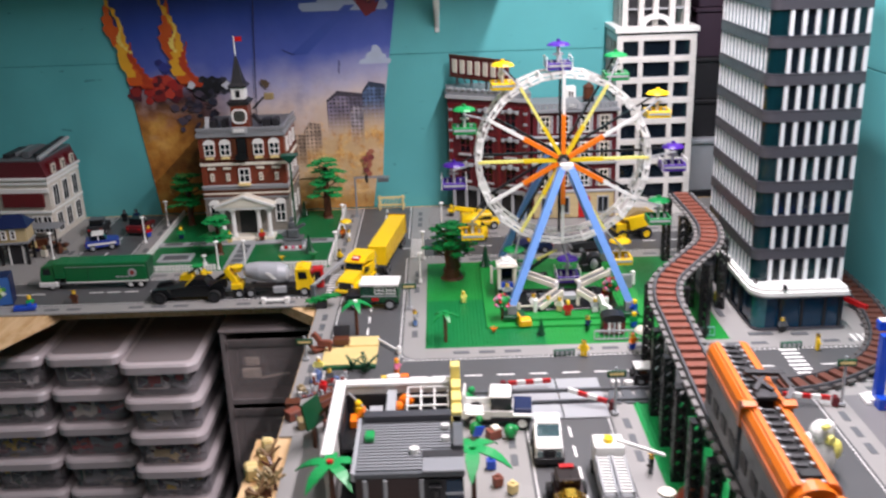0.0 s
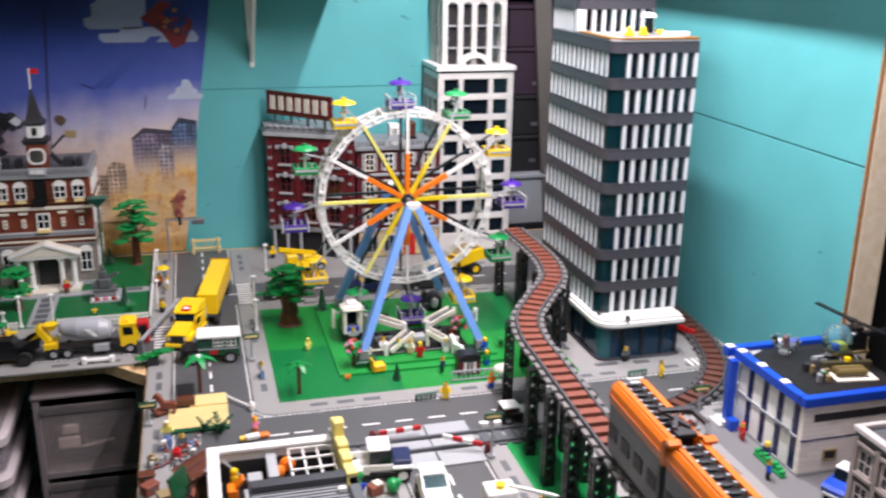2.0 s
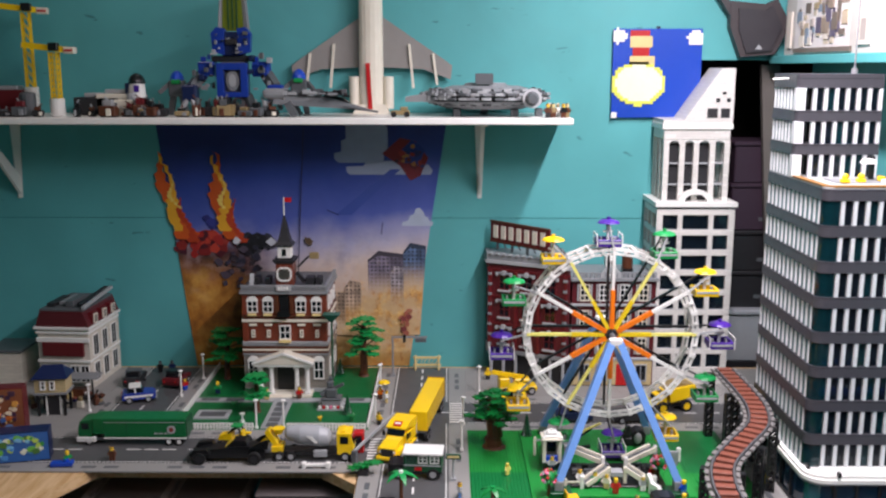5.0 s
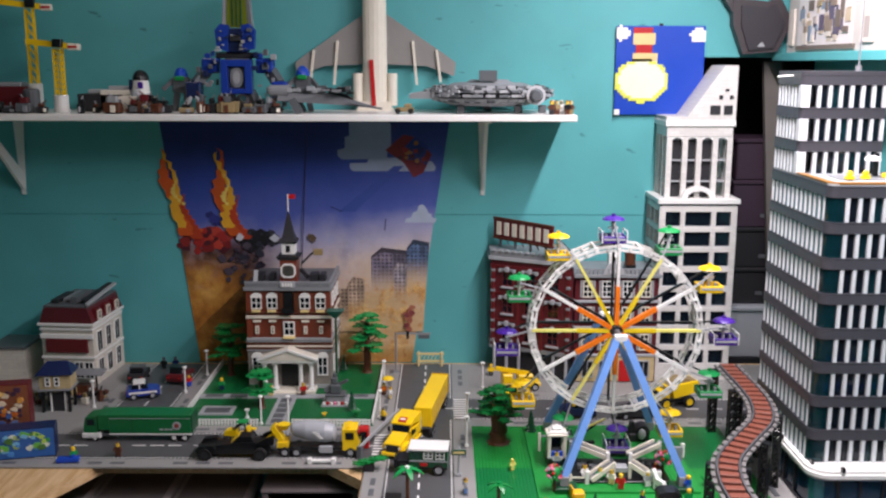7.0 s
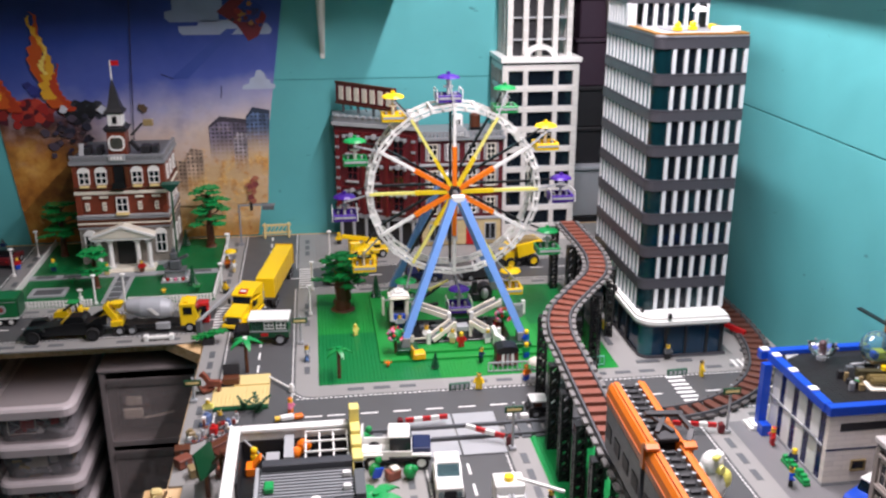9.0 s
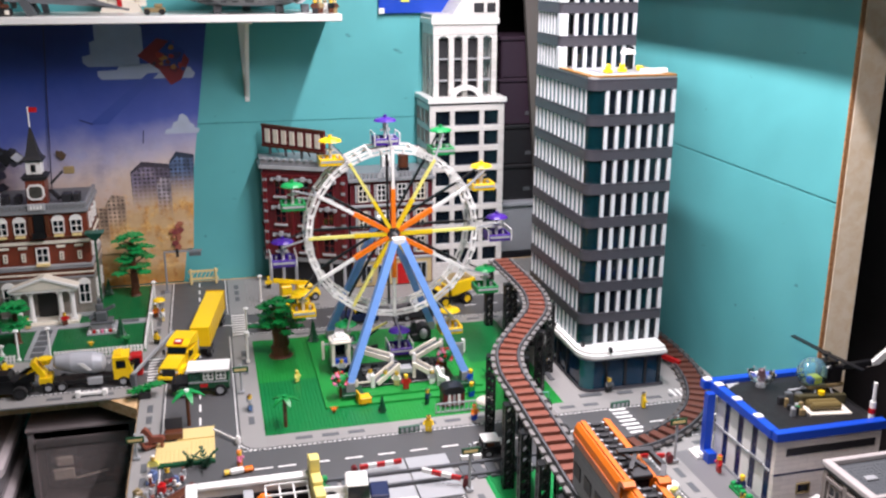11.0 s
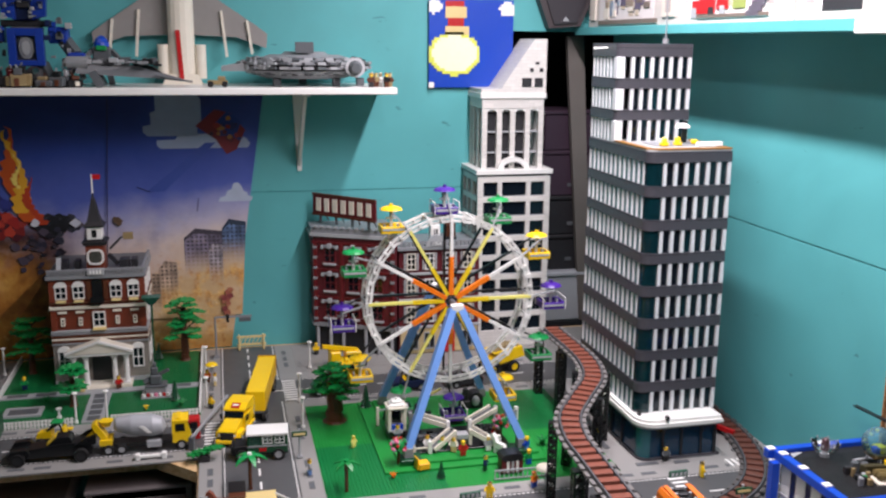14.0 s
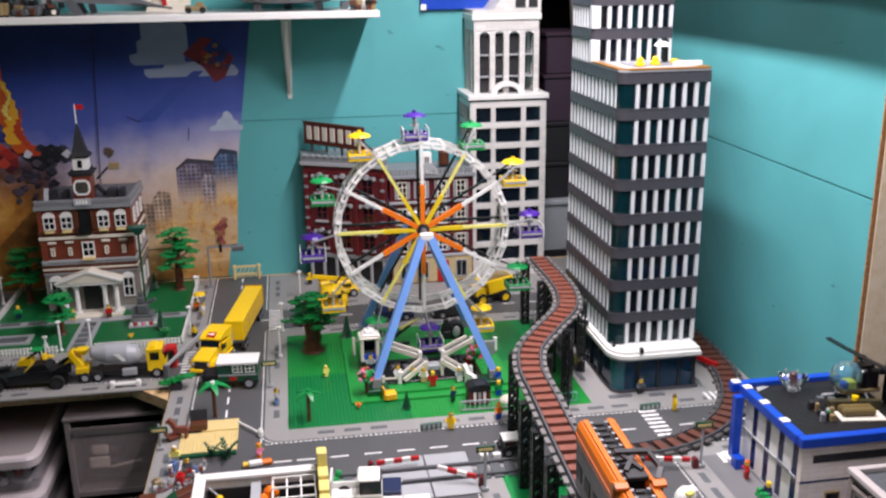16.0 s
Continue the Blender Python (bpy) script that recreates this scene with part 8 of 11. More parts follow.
def hot_rod(loc, rz):
    e = thing("hot_rod", "dark brown hot rod with gold engine", "car", loc, rz)
    part("body", Shape().prism([(-0.050, 0.012), (0.048, 0.012), (0.048, 0.026), (0.010, 0.032), (-0.044, 0.036), (-0.052, 0.026)], -0.021, 0.021, "xz"), plastic("deep_brown_black", "251513", 0.25), e)
    part("cab", Shape().box(-0.038, 0.000, -0.018, 0.018, 0.034, 0.050, 0.002), plastic("deep_brown_black", "251513", 0.25), e)
    part("engine", Shape().box(0.008, 0.032, -0.009, 0.009, 0.031, 0.042, 0.002), plastic("gold_plastic", "c9a23a", 0.2, metal=0.8), e)
    for s in (-1, 1):
        for k in range(3):
            part("exhaust_pipe", Shape().rod((0.012 + k * 0.008, s * 0.009, 0.038), (0.008 + k * 0.008, s * 0.023, 0.028), 0.002), plastic("gold_plastic", "c9a23a", 0.2), e)
    part("cap_tile", Shape().cb(-0.036, 0, 0.0505, 0.010, 0.022, 0.002), RED, e)
    wheels(e, 0.012, 0.012, (-0.032, 0.034), 0.025, LGREY)
    return e


hot_rod((0.174, 1.212, 0), -90)


def ladder_truck(loc, rz):
    e = thing("ladder_truck", "white utility truck with grey ladder bed", "truck", loc, rz)
    part("chassis", Shape().box(-0.075, 0.070, -0.020, 0.020, 0.012, 0.020), BLACK, e)
    part("cab", Shape().box(0.030, 0.070, -0.024, 0.024, 0.018, 0.058, 0.002), WHITE, e)
    part("windscreen", Shape().box(0.0702, 0.0718, -0.019, 0.019, 0.034, 0.052), DARKGLASS, e)
    part("beacon", Shape().cyl(0.048, 0.0, 0.058, 0.008, 0.007, 12), YELLOW, e, "yellow warning beacon")
    part("bed", Shape().box(-0.075, 0.028, -0.025, 0.025, 0.020, 0.038, 0.001), LGREY, e)
    for k in range(12):
        x = -0.071 + k * 0.0083
        for s in (-1, 1):
            part("ladder_rung", Shape().cb(x, s * 0.012, 0.042, 0.0032, 0.018, 0.003), WHITE, e)
    for s in (-0.022, -0.003, 0.003, 0.022):
        part("ladder_rail", Shape().box(-0.075, 0.026, s - 0.0012, s + 0.0012, 0.0385, 0.046), LGREY, e)
    part("boom", Shape().beam((0.045, -0.012, 0.062), (0.02, -0.085, 0.048), 0.005, 0.004), WHITE, e)
    wheels(e, 0.0115, 0.011, (-0.050, 0.048), 0.0215, LGREY)
    return e


ladder_truck((0.247, 1.257, 0), 88)


def trailer_truck():
    e = thing("trailer_truck", "long yellow lorry with box trailer turned at the hitch", "truck", (-0.203, 2.224, 0), -107.5)
    part("tractor_chassis", Shape().box(-0.060, 0.130, -0.018, 0.018, 0.014, 0.024), DGREY, e)
    part("bonnet", Shape().prism([(0.078, 0.020), (0.134, 0.020), (0.137, 0.036), (0.128, 0.041), (0.078, 0.046)], -0.020, 0.020, "xz"), YELLOW, e, "yellow sloping bonnet")
    part("grille", Shape().box(0.1372, 0.140, -0.015, 0.015, 0.016, 0.034), SOFTBLACK, e)
    part("bumper", Shape().box(0.130, 0.144, -0.027, 0.027, 0.008, 0.017, 0.002), YELLOW, e)
    part("cab", Shape().box(0.004, 0.078, -0.026, 0.026, 0.022, 0.050, 0.001), YELLOW, e)
    part("cab_roof", Shape().prism([(0.0, 0.0505), (0.012, 0.0505), (0.060, 0.0625), (0.076, 0.0625), (0.076, 0.066), (0.048, 0.074), (0.0, 0.074)], -0.026, 0.026, "xz"), YELLOW, e, "sloping yellow cab roof")
    part("windscreen", Shape().prism([(0.0785, 0.047), (0.0805, 0.047), (0.0755, 0.062), (0.0735, 0.062)], -0.022, 0.022, "xz"), DARKGLASS, e)
    part("roof_badge", Shape().beam((0.072, 0, 0.0686), (0.054, 0, 0.0738), 0.020, 0.002), RED, e, "plain red badge")
    part("badge_bar", Shape().beam((0.066, 0, 0.0716), (0.060, 0, 0.0733), 0.014, 0.0012), WHITE, e)
    for s in (-1, 1):
        part("side_window", Shape().cb(0.060, s * 0.0264, 0.036, 0.026, 0.001, 0.012), DARKGLASS, e)
        part("mirror", Shape().cb(0.078, s * 0.031, 0.044, 0.004, 0.006, 0.012), BLACK, e)
        part("exhaust_stack", Shape().cyl(-0.004, s * 0.022, 0.024, 0.0032, 0.040, 8), LGREY, e)
        part("fender", Shape().prism([(0.086, 0.020), (0.130, 0.020), (0.126, 0.030), (0.094, 0.030)], s * 0.024 - 0.005, s * 0.024 + 0.005, "xz"), YELLOW, e)
        part("running_board", Shape().box(0.010, 0.084, s * 0.027 - 0.003, s * 0.027 + 0.003, 0.014, 0.020, 0.001), YELLOW, e)
        part("headlight", Shape().cb(0.1378, s * 0.0175, 0.025, 0.002, 0.005, 0.005), WHITE, e)
    tow = pose(-0.012, 0.026, 0, 0, 0, 8.4)
    bed = part("trailer_bed", Shape().box(-0.262, 0.0, -0.020, 0.020, 0.022, 0.027), DGREY, e, m=tow)
    part("trailer_box", Shape().box(-0.262, 0.0, -0.023, 0.023, 0.027, 0.078, 0.0012), YELLOW, bed, "yellow trailer box")
    part("box_edge", Shape().box(-0.2645, -0.262, -0.024, 0.024, 0.026, 0.080), plastic("yellow_dark", "c99a0c", 0.35), bed)
    for k in range(9):
        part("side_rib", Shape().box(-0.250 + k * 0.030, -0.2484 + k * 0.030, 0.0230, 0.0240, 0.030, 0.075), plastic("yellow_dark", "c99a0c", 0.35), bed)
    wheels(bed, 0.0115, 0.010, (-0.232, -0.206, -0.030, -0.006), 0.0200, LGREY)
    wheels(e, 0.0115, 0.011, (0.108,), 0.0225, LGREY)
    return e


trailer_truck()


def safari_bus(loc, rz):
    e = thing("safari_bus", "green safari bus with flat white roof", "bus", loc, rz)
    part("chassis", Shape().box(-0.058, 0.060, -0.020, 0.020, 0.012, 0.018), BLACK, e)
    part("body", Shape().box(-0.058, 0.030, -0.026, 0.026, 0.018, 0.036, 0.001), DGREEN, e)
    part("bonnet", Shape().box(0.030, 0.060, -0.023, 0.023, 0.018, 0.034, 0.002), BLACK, e)
    part("cabin", Shape().box(-0.056, 0.028, -0.023, 0.023, 0.036, 0.058), glass("bus_glass", "3e6a58", 0.45), e)
    for x in (-0.055, -0.028, 0.0, 0.027):
        for s in (-1, 1):
            part("roof_post", Shape().cb(x, s * 0.0242, 0.036, 0.004, 0.003, 0.0225), DGREEN, e)
    part("roof", Shape().box(-0.060, 0.032, -0.028, 0.028, 0.0585, 0.064, 0.001), WHITE, e, "flat white roof")
    for s in (-1, 1):
        part("side_plate", Shape().cb(-0.004, s * 0.0266, 0.022, 0.016, 0.0012, 0.008), RED, e)
        for x in (-0.041, -0.014):
            f = Shape().cb(x, s * 0.0236, 0.038, 0.022, 0.0014, 0.002).cb(x, s * 0.0236, 0.055, 0.022, 0.0014, 0.002).cb(x, s * 0.0236, 0.0465, 0.018, 0.0012, 0.0014)
            for d in (-0.010, 0.0, 0.010):
                f.cb(x + d, s * 0.0236, 0.040, 0.002, 0.0014, 0.015)
            part("window_frame", f, WHITE, e)
        part("body_stripe", Shape().cb(-0.014, s * 0.0263, 0.0325, 0.086, 0.0010, 0.003), LGREY, e)
    part("bull_bar", Shape().box(0.0605, 0.066, -0.022, 0.022, 0.012, 0.034, 0.001), BLACK, e)
    wheels(e, 0.0135, 0.012, (-0.038, 0.042), 0.0235, LGREY)
    return e


safari_bus((-0.170, 2.030, 0), 176)


def dump_truck(loc, rz):
    e = thing("dump_truck", "yellow dump truck with raised tipping bed", "truck", loc, rz)
    part("chassis", Shape().box(-0.052, 0.052, -0.018, 0.018, 0.016, 0.024), BLACK, e)
    part("cab", Shape().box(0.022, 0.052, -0.022, 0.022, 0.024, 0.050, 0.002), YELLOW, e)
    part("windscreen", Shape().box(0.0522, 0.0535, -0.017, 0.017, 0.034, 0.047), DARKGLASS, e)
    part("bed", Shape().prism([(-0.066, 0.044), (0.014, 0.030), (0.020, 0.060), (0.036, 0.064), (-0.058, 0.074)], -0.028, 0.028, "xz"), YELLOW, e, "yellow tipping bed")
    part("load", Shape().prism([(-0.056, 0.0742), (0.030, 0.0652), (-0.010, 0.082)], -0.020, 0.020, "xz"), DTAN, e)
    wheels(e, 0.0165, 0.014, (-0.034, 0.036), 0.023, YELLOW)
    return e


dump_truck((0.512, 2.455, 0), 195)


def taxi_cab(loc, rz):
    e = small_car(loc, rz, YELLOW, YELLOW, "yellow taxi with roof sign on the back street", "taxi", L=0.086)
    part("roof_sign", Shape().cb(-0.008, 0, 0.0476, 0.010, 0.024, 0.008, 0.001), YELLOW, e)
    return e


taxi_cab((0.075, 2.49, 0), 176)
crane = thing("crane_truck", "yellow crane truck parked on the back street", "truck", (0.10, 2.585, 0), 8)
part("chassis", Shape().box(-0.055, 0.055, -0.020, 0.020, 0.012, 0.024, 0.001), YELLOW, crane)
part("cab", Shape().box(-0.055, -0.026, -0.020, 0.020, 0.024, 0.050, 0.002), YELLOW, crane)
part("turret", Shape().box(-0.010, 0.034, -0.018, 0.018, 0.024, 0.046, 0.002), YELLOW, crane)
part("boom", Shape().beam((0.026, 0, 0.046), (-0.075, 0, 0.066), 0.012, 0.010), YELLOW, crane)
part("side_band", Shape().box(-0.008, 0.032, -0.0188, -0.018, 0.030, 0.038), BLACK, crane)
wheels(crane, 0.0115, 0.011, (-0.038, 0.0, 0.038), 0.0205, LGREY)


# ---- toy figures: one plain mesh each ----
def figure(loc, rz, legs, torso, head, hat, label="", arms=None, s=1.0):
    f = Shape()
    f.slot = 0
    f.box(-0.0068, -0.0006, -0.0036, 0.0036, 0.0, 0.0112, 0.0008).box(0.0006, 0.0068, -0.0036, 0.0036, 0.0, 0.0112, 0.0008).box(-0.0076, 0.0076, -0.0038, 0.0038, 0.0112, 0.0142)
    f.slot = 1
    f.prism([(-0.0078, 0.0142), (0.0078, 0.0142), (0.0058, 0.0268), (-0.0058, 0.0268)], -0.0038, 0.0038, "xz")
    for k in (-1, 1):
        f.rod((k * 0.0066, 0, 0.0258), (k * 0.0102, -0.0012, 0.0198), 0.0022, 8)
        f.rod((k * 0.0102, -0.0012, 0.0198), (k * 0.0096, -0.0062, 0.0170), 0.0019, 8)
    f.slot = 2
    f.cyl(0, 0, 0.0268, 0.0026, 0.0014, 10).cyl(0, 0, 0.0282, 0.0050, 0.0086, 12).cyl(0, 0, 0.0368, 0.0026, 0.0014, 10)
    f.slot = 3
    f.dome(0, 0.0004, 0.0338, 0.0056, 0.0052, 10, 3)
    me = f.mesh("toy_figure", legs, torso, head, hat)
    ob = solid("toy_figure", me, None, label, "toy figure", loc, rz, group="toy figures")
    ob.scale = (s, s, s)
    return ob


FIGS = [
    (0.194, 1.960, 0.0118, 20, WHITE, WHITE, FLESH, BROWN, "white toy figure standing on the raised lawn"),
    (0.250, 1.935, 0.0118, -30, TAN, OFFWHITE, FLESH, DTAN, "pale toy figure waiting by the wheel stairs"),
    (0.266, 1.912, 0.0118, 0, RED, RED, FLESH, YELLOW, "toy figure in red with yellow hair"),
    (0.300, 1.850, 0.0018, 60, DGREEN, DBLUE, FLESH, DGREEN, "toy figure in dark green on the lawn"),
    (0.226, 1.945, 0.0118, 0, DGREEN, BGREEN, FLESH, DGREEN, "toy figure in green beside the wheel"),
    (0.328, 1.925, 0.0118, 10, WHITE, LGREY, FLESH, WHITE, "grey and white toy figure by the wheel"),
    (0.402, 1.860, 0.0018, 200, BLUE, BGREEN, FLESH, YELLOW, "toy figure in blue and green on the lawn"),
    (0.412, 1.905, 0.0118, 220, LBLUE, BLUE, FLESH, YELLOW, "toy figure in blue at the leg of the wheel"),
    (0.378, 1.752, 0.0018, 30, BLUE, ORANGE, FLESH, RED, "toy figure in blue and orange on the pavement"),
    (0.274, 1.727, 0.0018, -20, YELLOW, YELLOW, FLESH, BROWN, "yellow toy figure crossing the street"),
    (0.037, 2.028, 0.0018, 40, BLYELLOW, BLYELLOW, FLESH, BLYELLOW, "pale yellow toy figure on the lawn"),
    (-0.074, 1.911, 0.0018, 90, LBLUE, LGREY, FLESH, BROWN, "toy figure in blue and grey on the pavement"),
    (0.706, 1.810, 0.0018, 10, BLACK, DGREY, FLESH, BLACK, "dark toy figure in front of the tower"),
    (0.747, 1.722, 0.0018, 80, YELLOW, YELLOW, FLESH, BLACK, "yellow toy figure at the zebra crossing"),
    (0.608, 1.957, 0.0022, 90, BLACK, YELLOW, FLESH, YELLOW, "toy figure in yellow beside the tower"),
    (0.735, 1.310, 0.0018, 60, BLACK, BLUE, FLESH, BLACK, "toy police figure in blue outside the station"),
    (0.766, 1.440, 0.0018, 260, RED, RED, FLESH, RED, "red toy figure by the station wall"),
    (0.768, 1.365, 0.0018, 280, DBLUE, DBLUE, FLESH, YELLOW, "toy figure in dark blue by the station"),
    (-0.903, 2.105, 0.0, 0, BROWN, BROWN, FLESH, BROWN, "brown toy figure at the edge of the road"),
    (-1.000, 2.080, 0.0, 60, RED, BGREEN, FLESH, YELLOW, "toy figure in red and green by the road edge"),
    (-0.282, 2.335, 0.0018, 140, BLACK, YELLOW, FLESH, BLACK, "toy figure in yellow at the fence"),
    (-0.272, 2.500, 0.0018, 90, TAN, WHITE, FLESH, BROWN, "toy figure in white under the parasol"),
    (-0.292, 2.530, 0.0018, 40, BROWN, ORANGE, FLESH, BROWN, "toy figure in orange under the parasol"),
    (-0.760, 2.560, 0.0052, 0, DBLUE, BGREEN, FLESH, YELLOW, "toy figure with yellow hat in the park"),
    (-0.865, 2.600, 0.0018, 40, BLUE, RED, FLESH, DBLUE, "toy figure in blue and red at the fence"),
    (-1.060, 2.700, 0.0018, 0, LBLUE, LBLUE, FLESH, BROWN, "light blue toy figure in the side street"),
    (-0.985, 2.760, 0.0018, 0, BLACK, BLACK, DGREY, BLACK, "black toy figure at the back wall"),
    (-0.950, 2.765, 0.0018, 20, BLACK, DBLUE, DGREY, BLACK, "dark toy figure at the back wall"),
    (-0.610, 2.512, 0.0052, 0, TAN, OFFWHITE, FLESH, BROWN, "pale toy figure on the hall steps path"),
    (-0.520, 2.520, 0.0052, 30, BROWN, RED, FLESH, BLACK, "toy figure in red near the hall"),
    (-0.105, 1.675, 0.0, 70, ORANGE, PINK, FLESH, ORANGE, "toy figure in pink and orange on the road"),
    (-0.262, 1.690, 0.0018, 0, LGREY, BLYELLOW, FLESH, WHITE, "pale toy figure below the beach"),
    (-0.235, 1.640, 0.0018, 30, RED, DGREY, FLESH, BLACK, "toy figure in red and grey by the house"),
    (0.318, 1.300, 0.0018, 250, DGREY, BLACK, FLESH, BROWN, "dark toy figure beside the ladder truck"),
    (0.020, 2.700, 0.0018, 0, BLACK, YELLOW, FLESH, YELLOW, "toy figure in yellow at the corner"),
    (0.140, 2.030, 0.0118, 0, DBLUE, LGREY, FLESH, BLACK, "grey toy figure at the ticket booth"),
    (0.36, 1.985, 0.0118, 30, PINK, RED, FLESH, BROWN, "toy figure in pink under the wheel"),
]
for x, y, z, rz, *rest in FIGS:
    figure((x, y, z), rz, *rest, s=0.74 if "pale yellow" in rest[4] else 0.92)


def horse(loc, rz, mat=WHITE, label="white toy horse on the raised lawn"):
    f = Shape()
    f.prism([(-0.014, 0.012), (0.012, 0.012), (0.014, 0.022), (0.022, 0.034), (0.027, 0.033), (0.026, 0.038), (0.019, 0.043), (0.012, 0.036), (0.006, 0.025), (-0.014, 0.025), (-0.018, 0.018)], -0.005, 0.005, "xz")
    for x in (-0.012, 0.010):
        for s in (-1, 1):
            f.cb(x, s * 0.0035, 0.0, 0.005, 0.004, 0.013)
    return solid("toy_horse", f, mat, label, "toy animal", loc, rz)


horse((0.348, 1.905, 0.0118), 120)
horse((-0.262, 1.788, 0.0018), 170, TIEBROWN, "brown toy horse beside the sand")

# large pale toy beside the train
f = Shape()
f.slot = 0
f.ball(0, 0, 0.034, 0.026, 0.022, 0.034, 14, 10)
f.ball(-0.004, 0.002, 0.076, 0.020, 0.017, 0.020, 14, 10)
f.cb(0.022, 0.010, 0.052, 0.020, 0.018, 0.030, 0.004)
f.ball(-0.020, 0.010, 0.060, 0.012, 0.012, 0.016, 10, 8)
f.slot = 1
f.cyl(-0.004, -0.020, 0.070, 0.008, 0.012, 10, "y").ball(0.014, -0.012, 0.046, 0.013, 0.012, 0.018, 10, 8).cb(-0.016, -0.014, 0.092, 0.014, 0.010, 0.008, 0.002)
solid("plump_toy", f, (WHITE, BLYELLOW), "large white and pale yellow toy beside the train", "toy figure", (0.582, 1.283, 0.0), 30)


# ---- trees and plants ----
def leaf_mesh(r, seed, mat):
    """A flat moulded leaf plate with notched tips and studs."""
    rnd = random.Random(seed)
    s = Shape()
    pts = []
    for k in range(7):
        a = 2 * math.pi * k / 7
        pts.append((r * rnd.uniform(0.85, 1.15) * math.cos(a), r * rnd.uniform(0.85, 1.15) * math.sin(a)))
        a += math.pi / 7
        pts.append((r * 0.55 * math.cos(a), r * 0.55 * math.sin(a)))
    s.prism(pts, 0.0, 0.003)
    for k in range(7):
        s.stud(pts[2 * k][0] * 0.7, pts[2 * k][1] * 0.7, 0.003, 8)
    s.stud(0, 0, 0.003, 8)
    return s.mesh("leaf_plate", mat)


LEAVES = {m.name: [leaf_mesh(0.019, i, m) for i in range(4)] for m in (GREEN, BGREEN, DGREEN)}


def brick_tree(loc, h, spread, tiers, mat, label, trunk=0.008, seed=0, rz=0.0, low=0.52, leaf=1.0):
    e = thing("tree", label, "tree", loc, rz, group="trees in the town")
    rnd = random.Random(seed)
    s = Shape()
    z, k = 0.0, 0
    while z < h - 0.01:
        r = trunk * (1.25 - 0.5 * z / h)
        s.cyl(rnd.uniform(-1, 1) * trunk * 0.15, rnd.uniform(-1, 1) * trunk * 0.15, z, r, 0.0092, 10, r2=r * 0.92)
        z += 0.0094
        k += 1
    s.cyl(0, 0, 0.0, trunk * 1.7, 0.005, 10, r2=trunk * 1.3)
    t = part("trunk", s, BROWN, e, "reddish brown stacked trunk")
    for j in range(tiers):
        zt = h * (low + (1 - low) * j / max(1, tiers - 1)) if tiers > 1 else h
        sp = spread * (1.0 - 0.45 * j / max(1, tiers))
        n = max(3, int(6 * sp / 0.05 / leaf ** 1.4))
        br = Shape()
        for i in range(n):
            a = 2 * math.pi * (i + rnd.random() * 0.6) / n + j
            d = sp * rnd.uniform(0.55, 1.0)
            p = (d * math.cos(a), d * math.sin(a), zt + rnd.uniform(-0.004, 0.006))
            br.rod((0, 0, zt - 0.014), (p[0] * 0.7, p[1] * 0.7, p[2] - 0.002), 0.002, 6)
            part("leaf_plate", rnd.choice(LEAVES[mat.name]), None, e, m=pose(*p, rnd.uniform(-8, 8), rnd.uniform(-8, 8), rnd.uniform(0, 360)) @ Matrix.Scale(leaf, 4))
            part("leaf_plate", rnd.choice(LEAVES[mat.name]), None, e, m=pose(p[0] * 0.55, p[1] * 0.55, zt + 0.006 + rnd.uniform(0, 0.008), rnd.uniform(-6, 6), rnd.uniform(-6, 6), rnd.uniform(0, 360)) @ Matrix.Scale(leaf, 4))
        part("branch", br, BROWN, e)
    return e


brick_tree((-0.621, 2.429, 0.0), 0.092, 0.040, 2, BGREEN, "small toy tree with bright green leaf plates in the park", 0.007, 1, 0.0, 0.50, 1.4)
brick_tree((-0.356, 2.735, 0.0), 0.168, 0.056, 4, BGREEN, "tall tiered toy tree beside the town hall", 0.010, 2, 0.0, 0.45, 1.25)
brick_tree((-0.765, 2.705, 0.0), 0.145, 0.060, 3, GREEN, "green tiered toy tree behind the park", 0.008, 3, 0.0, 0.52, 1.3)
brick_tree((0.014, 2.195, 0.0), 0.128, 0.062, 3, GREEN, "big toy tree with thick brown trunk on the lawn", 0.018, 4, 0.0, 0.62)


def conifer(loc, h, label):
    e = thing("conifer", label, "tree", loc, 0, group="toy conifers")
    part("stem", Shape().cyl(0, 0, 0, 0.003, h * 0.15, 8), BROWN, e)
    for k in range(5):
        z0 = h * (0.10 + 0.17 * k)
        r = h * 0.27 * (1 - 0.17 * k)
        s = Shape()
        n = 9
        ring = []
        for i in range(2 * n):
            rr = r * (1.0 if i % 2 else 0.72)
            ring.append((rr * math.cos(math.pi * i / n), rr * math.sin(math.pi * i / n), z0))
        s.add(ring + [(0, 0, z0 + h * 0.26)], [(i, (i + 1) % (2 * n), 2 * n) for i in range(2 * n)] + [tuple(range(2 * n - 1, -1, -1))])
        part("bough", s, DGREEN, e)
    return e


for x, y, z, h in ((0.198, 1.835, 0.0, 0.040), (0.100, 2.255, 0.0, 0.062), (-0.372, 2.41, 0.0, 0.055), (0.135, 2.15, 0.0100, 0.045), (-0.43, 2.75, 0.0, 0.05)):
    conifer((x, y, z), h, "small dark green cone-shaped toy pine")


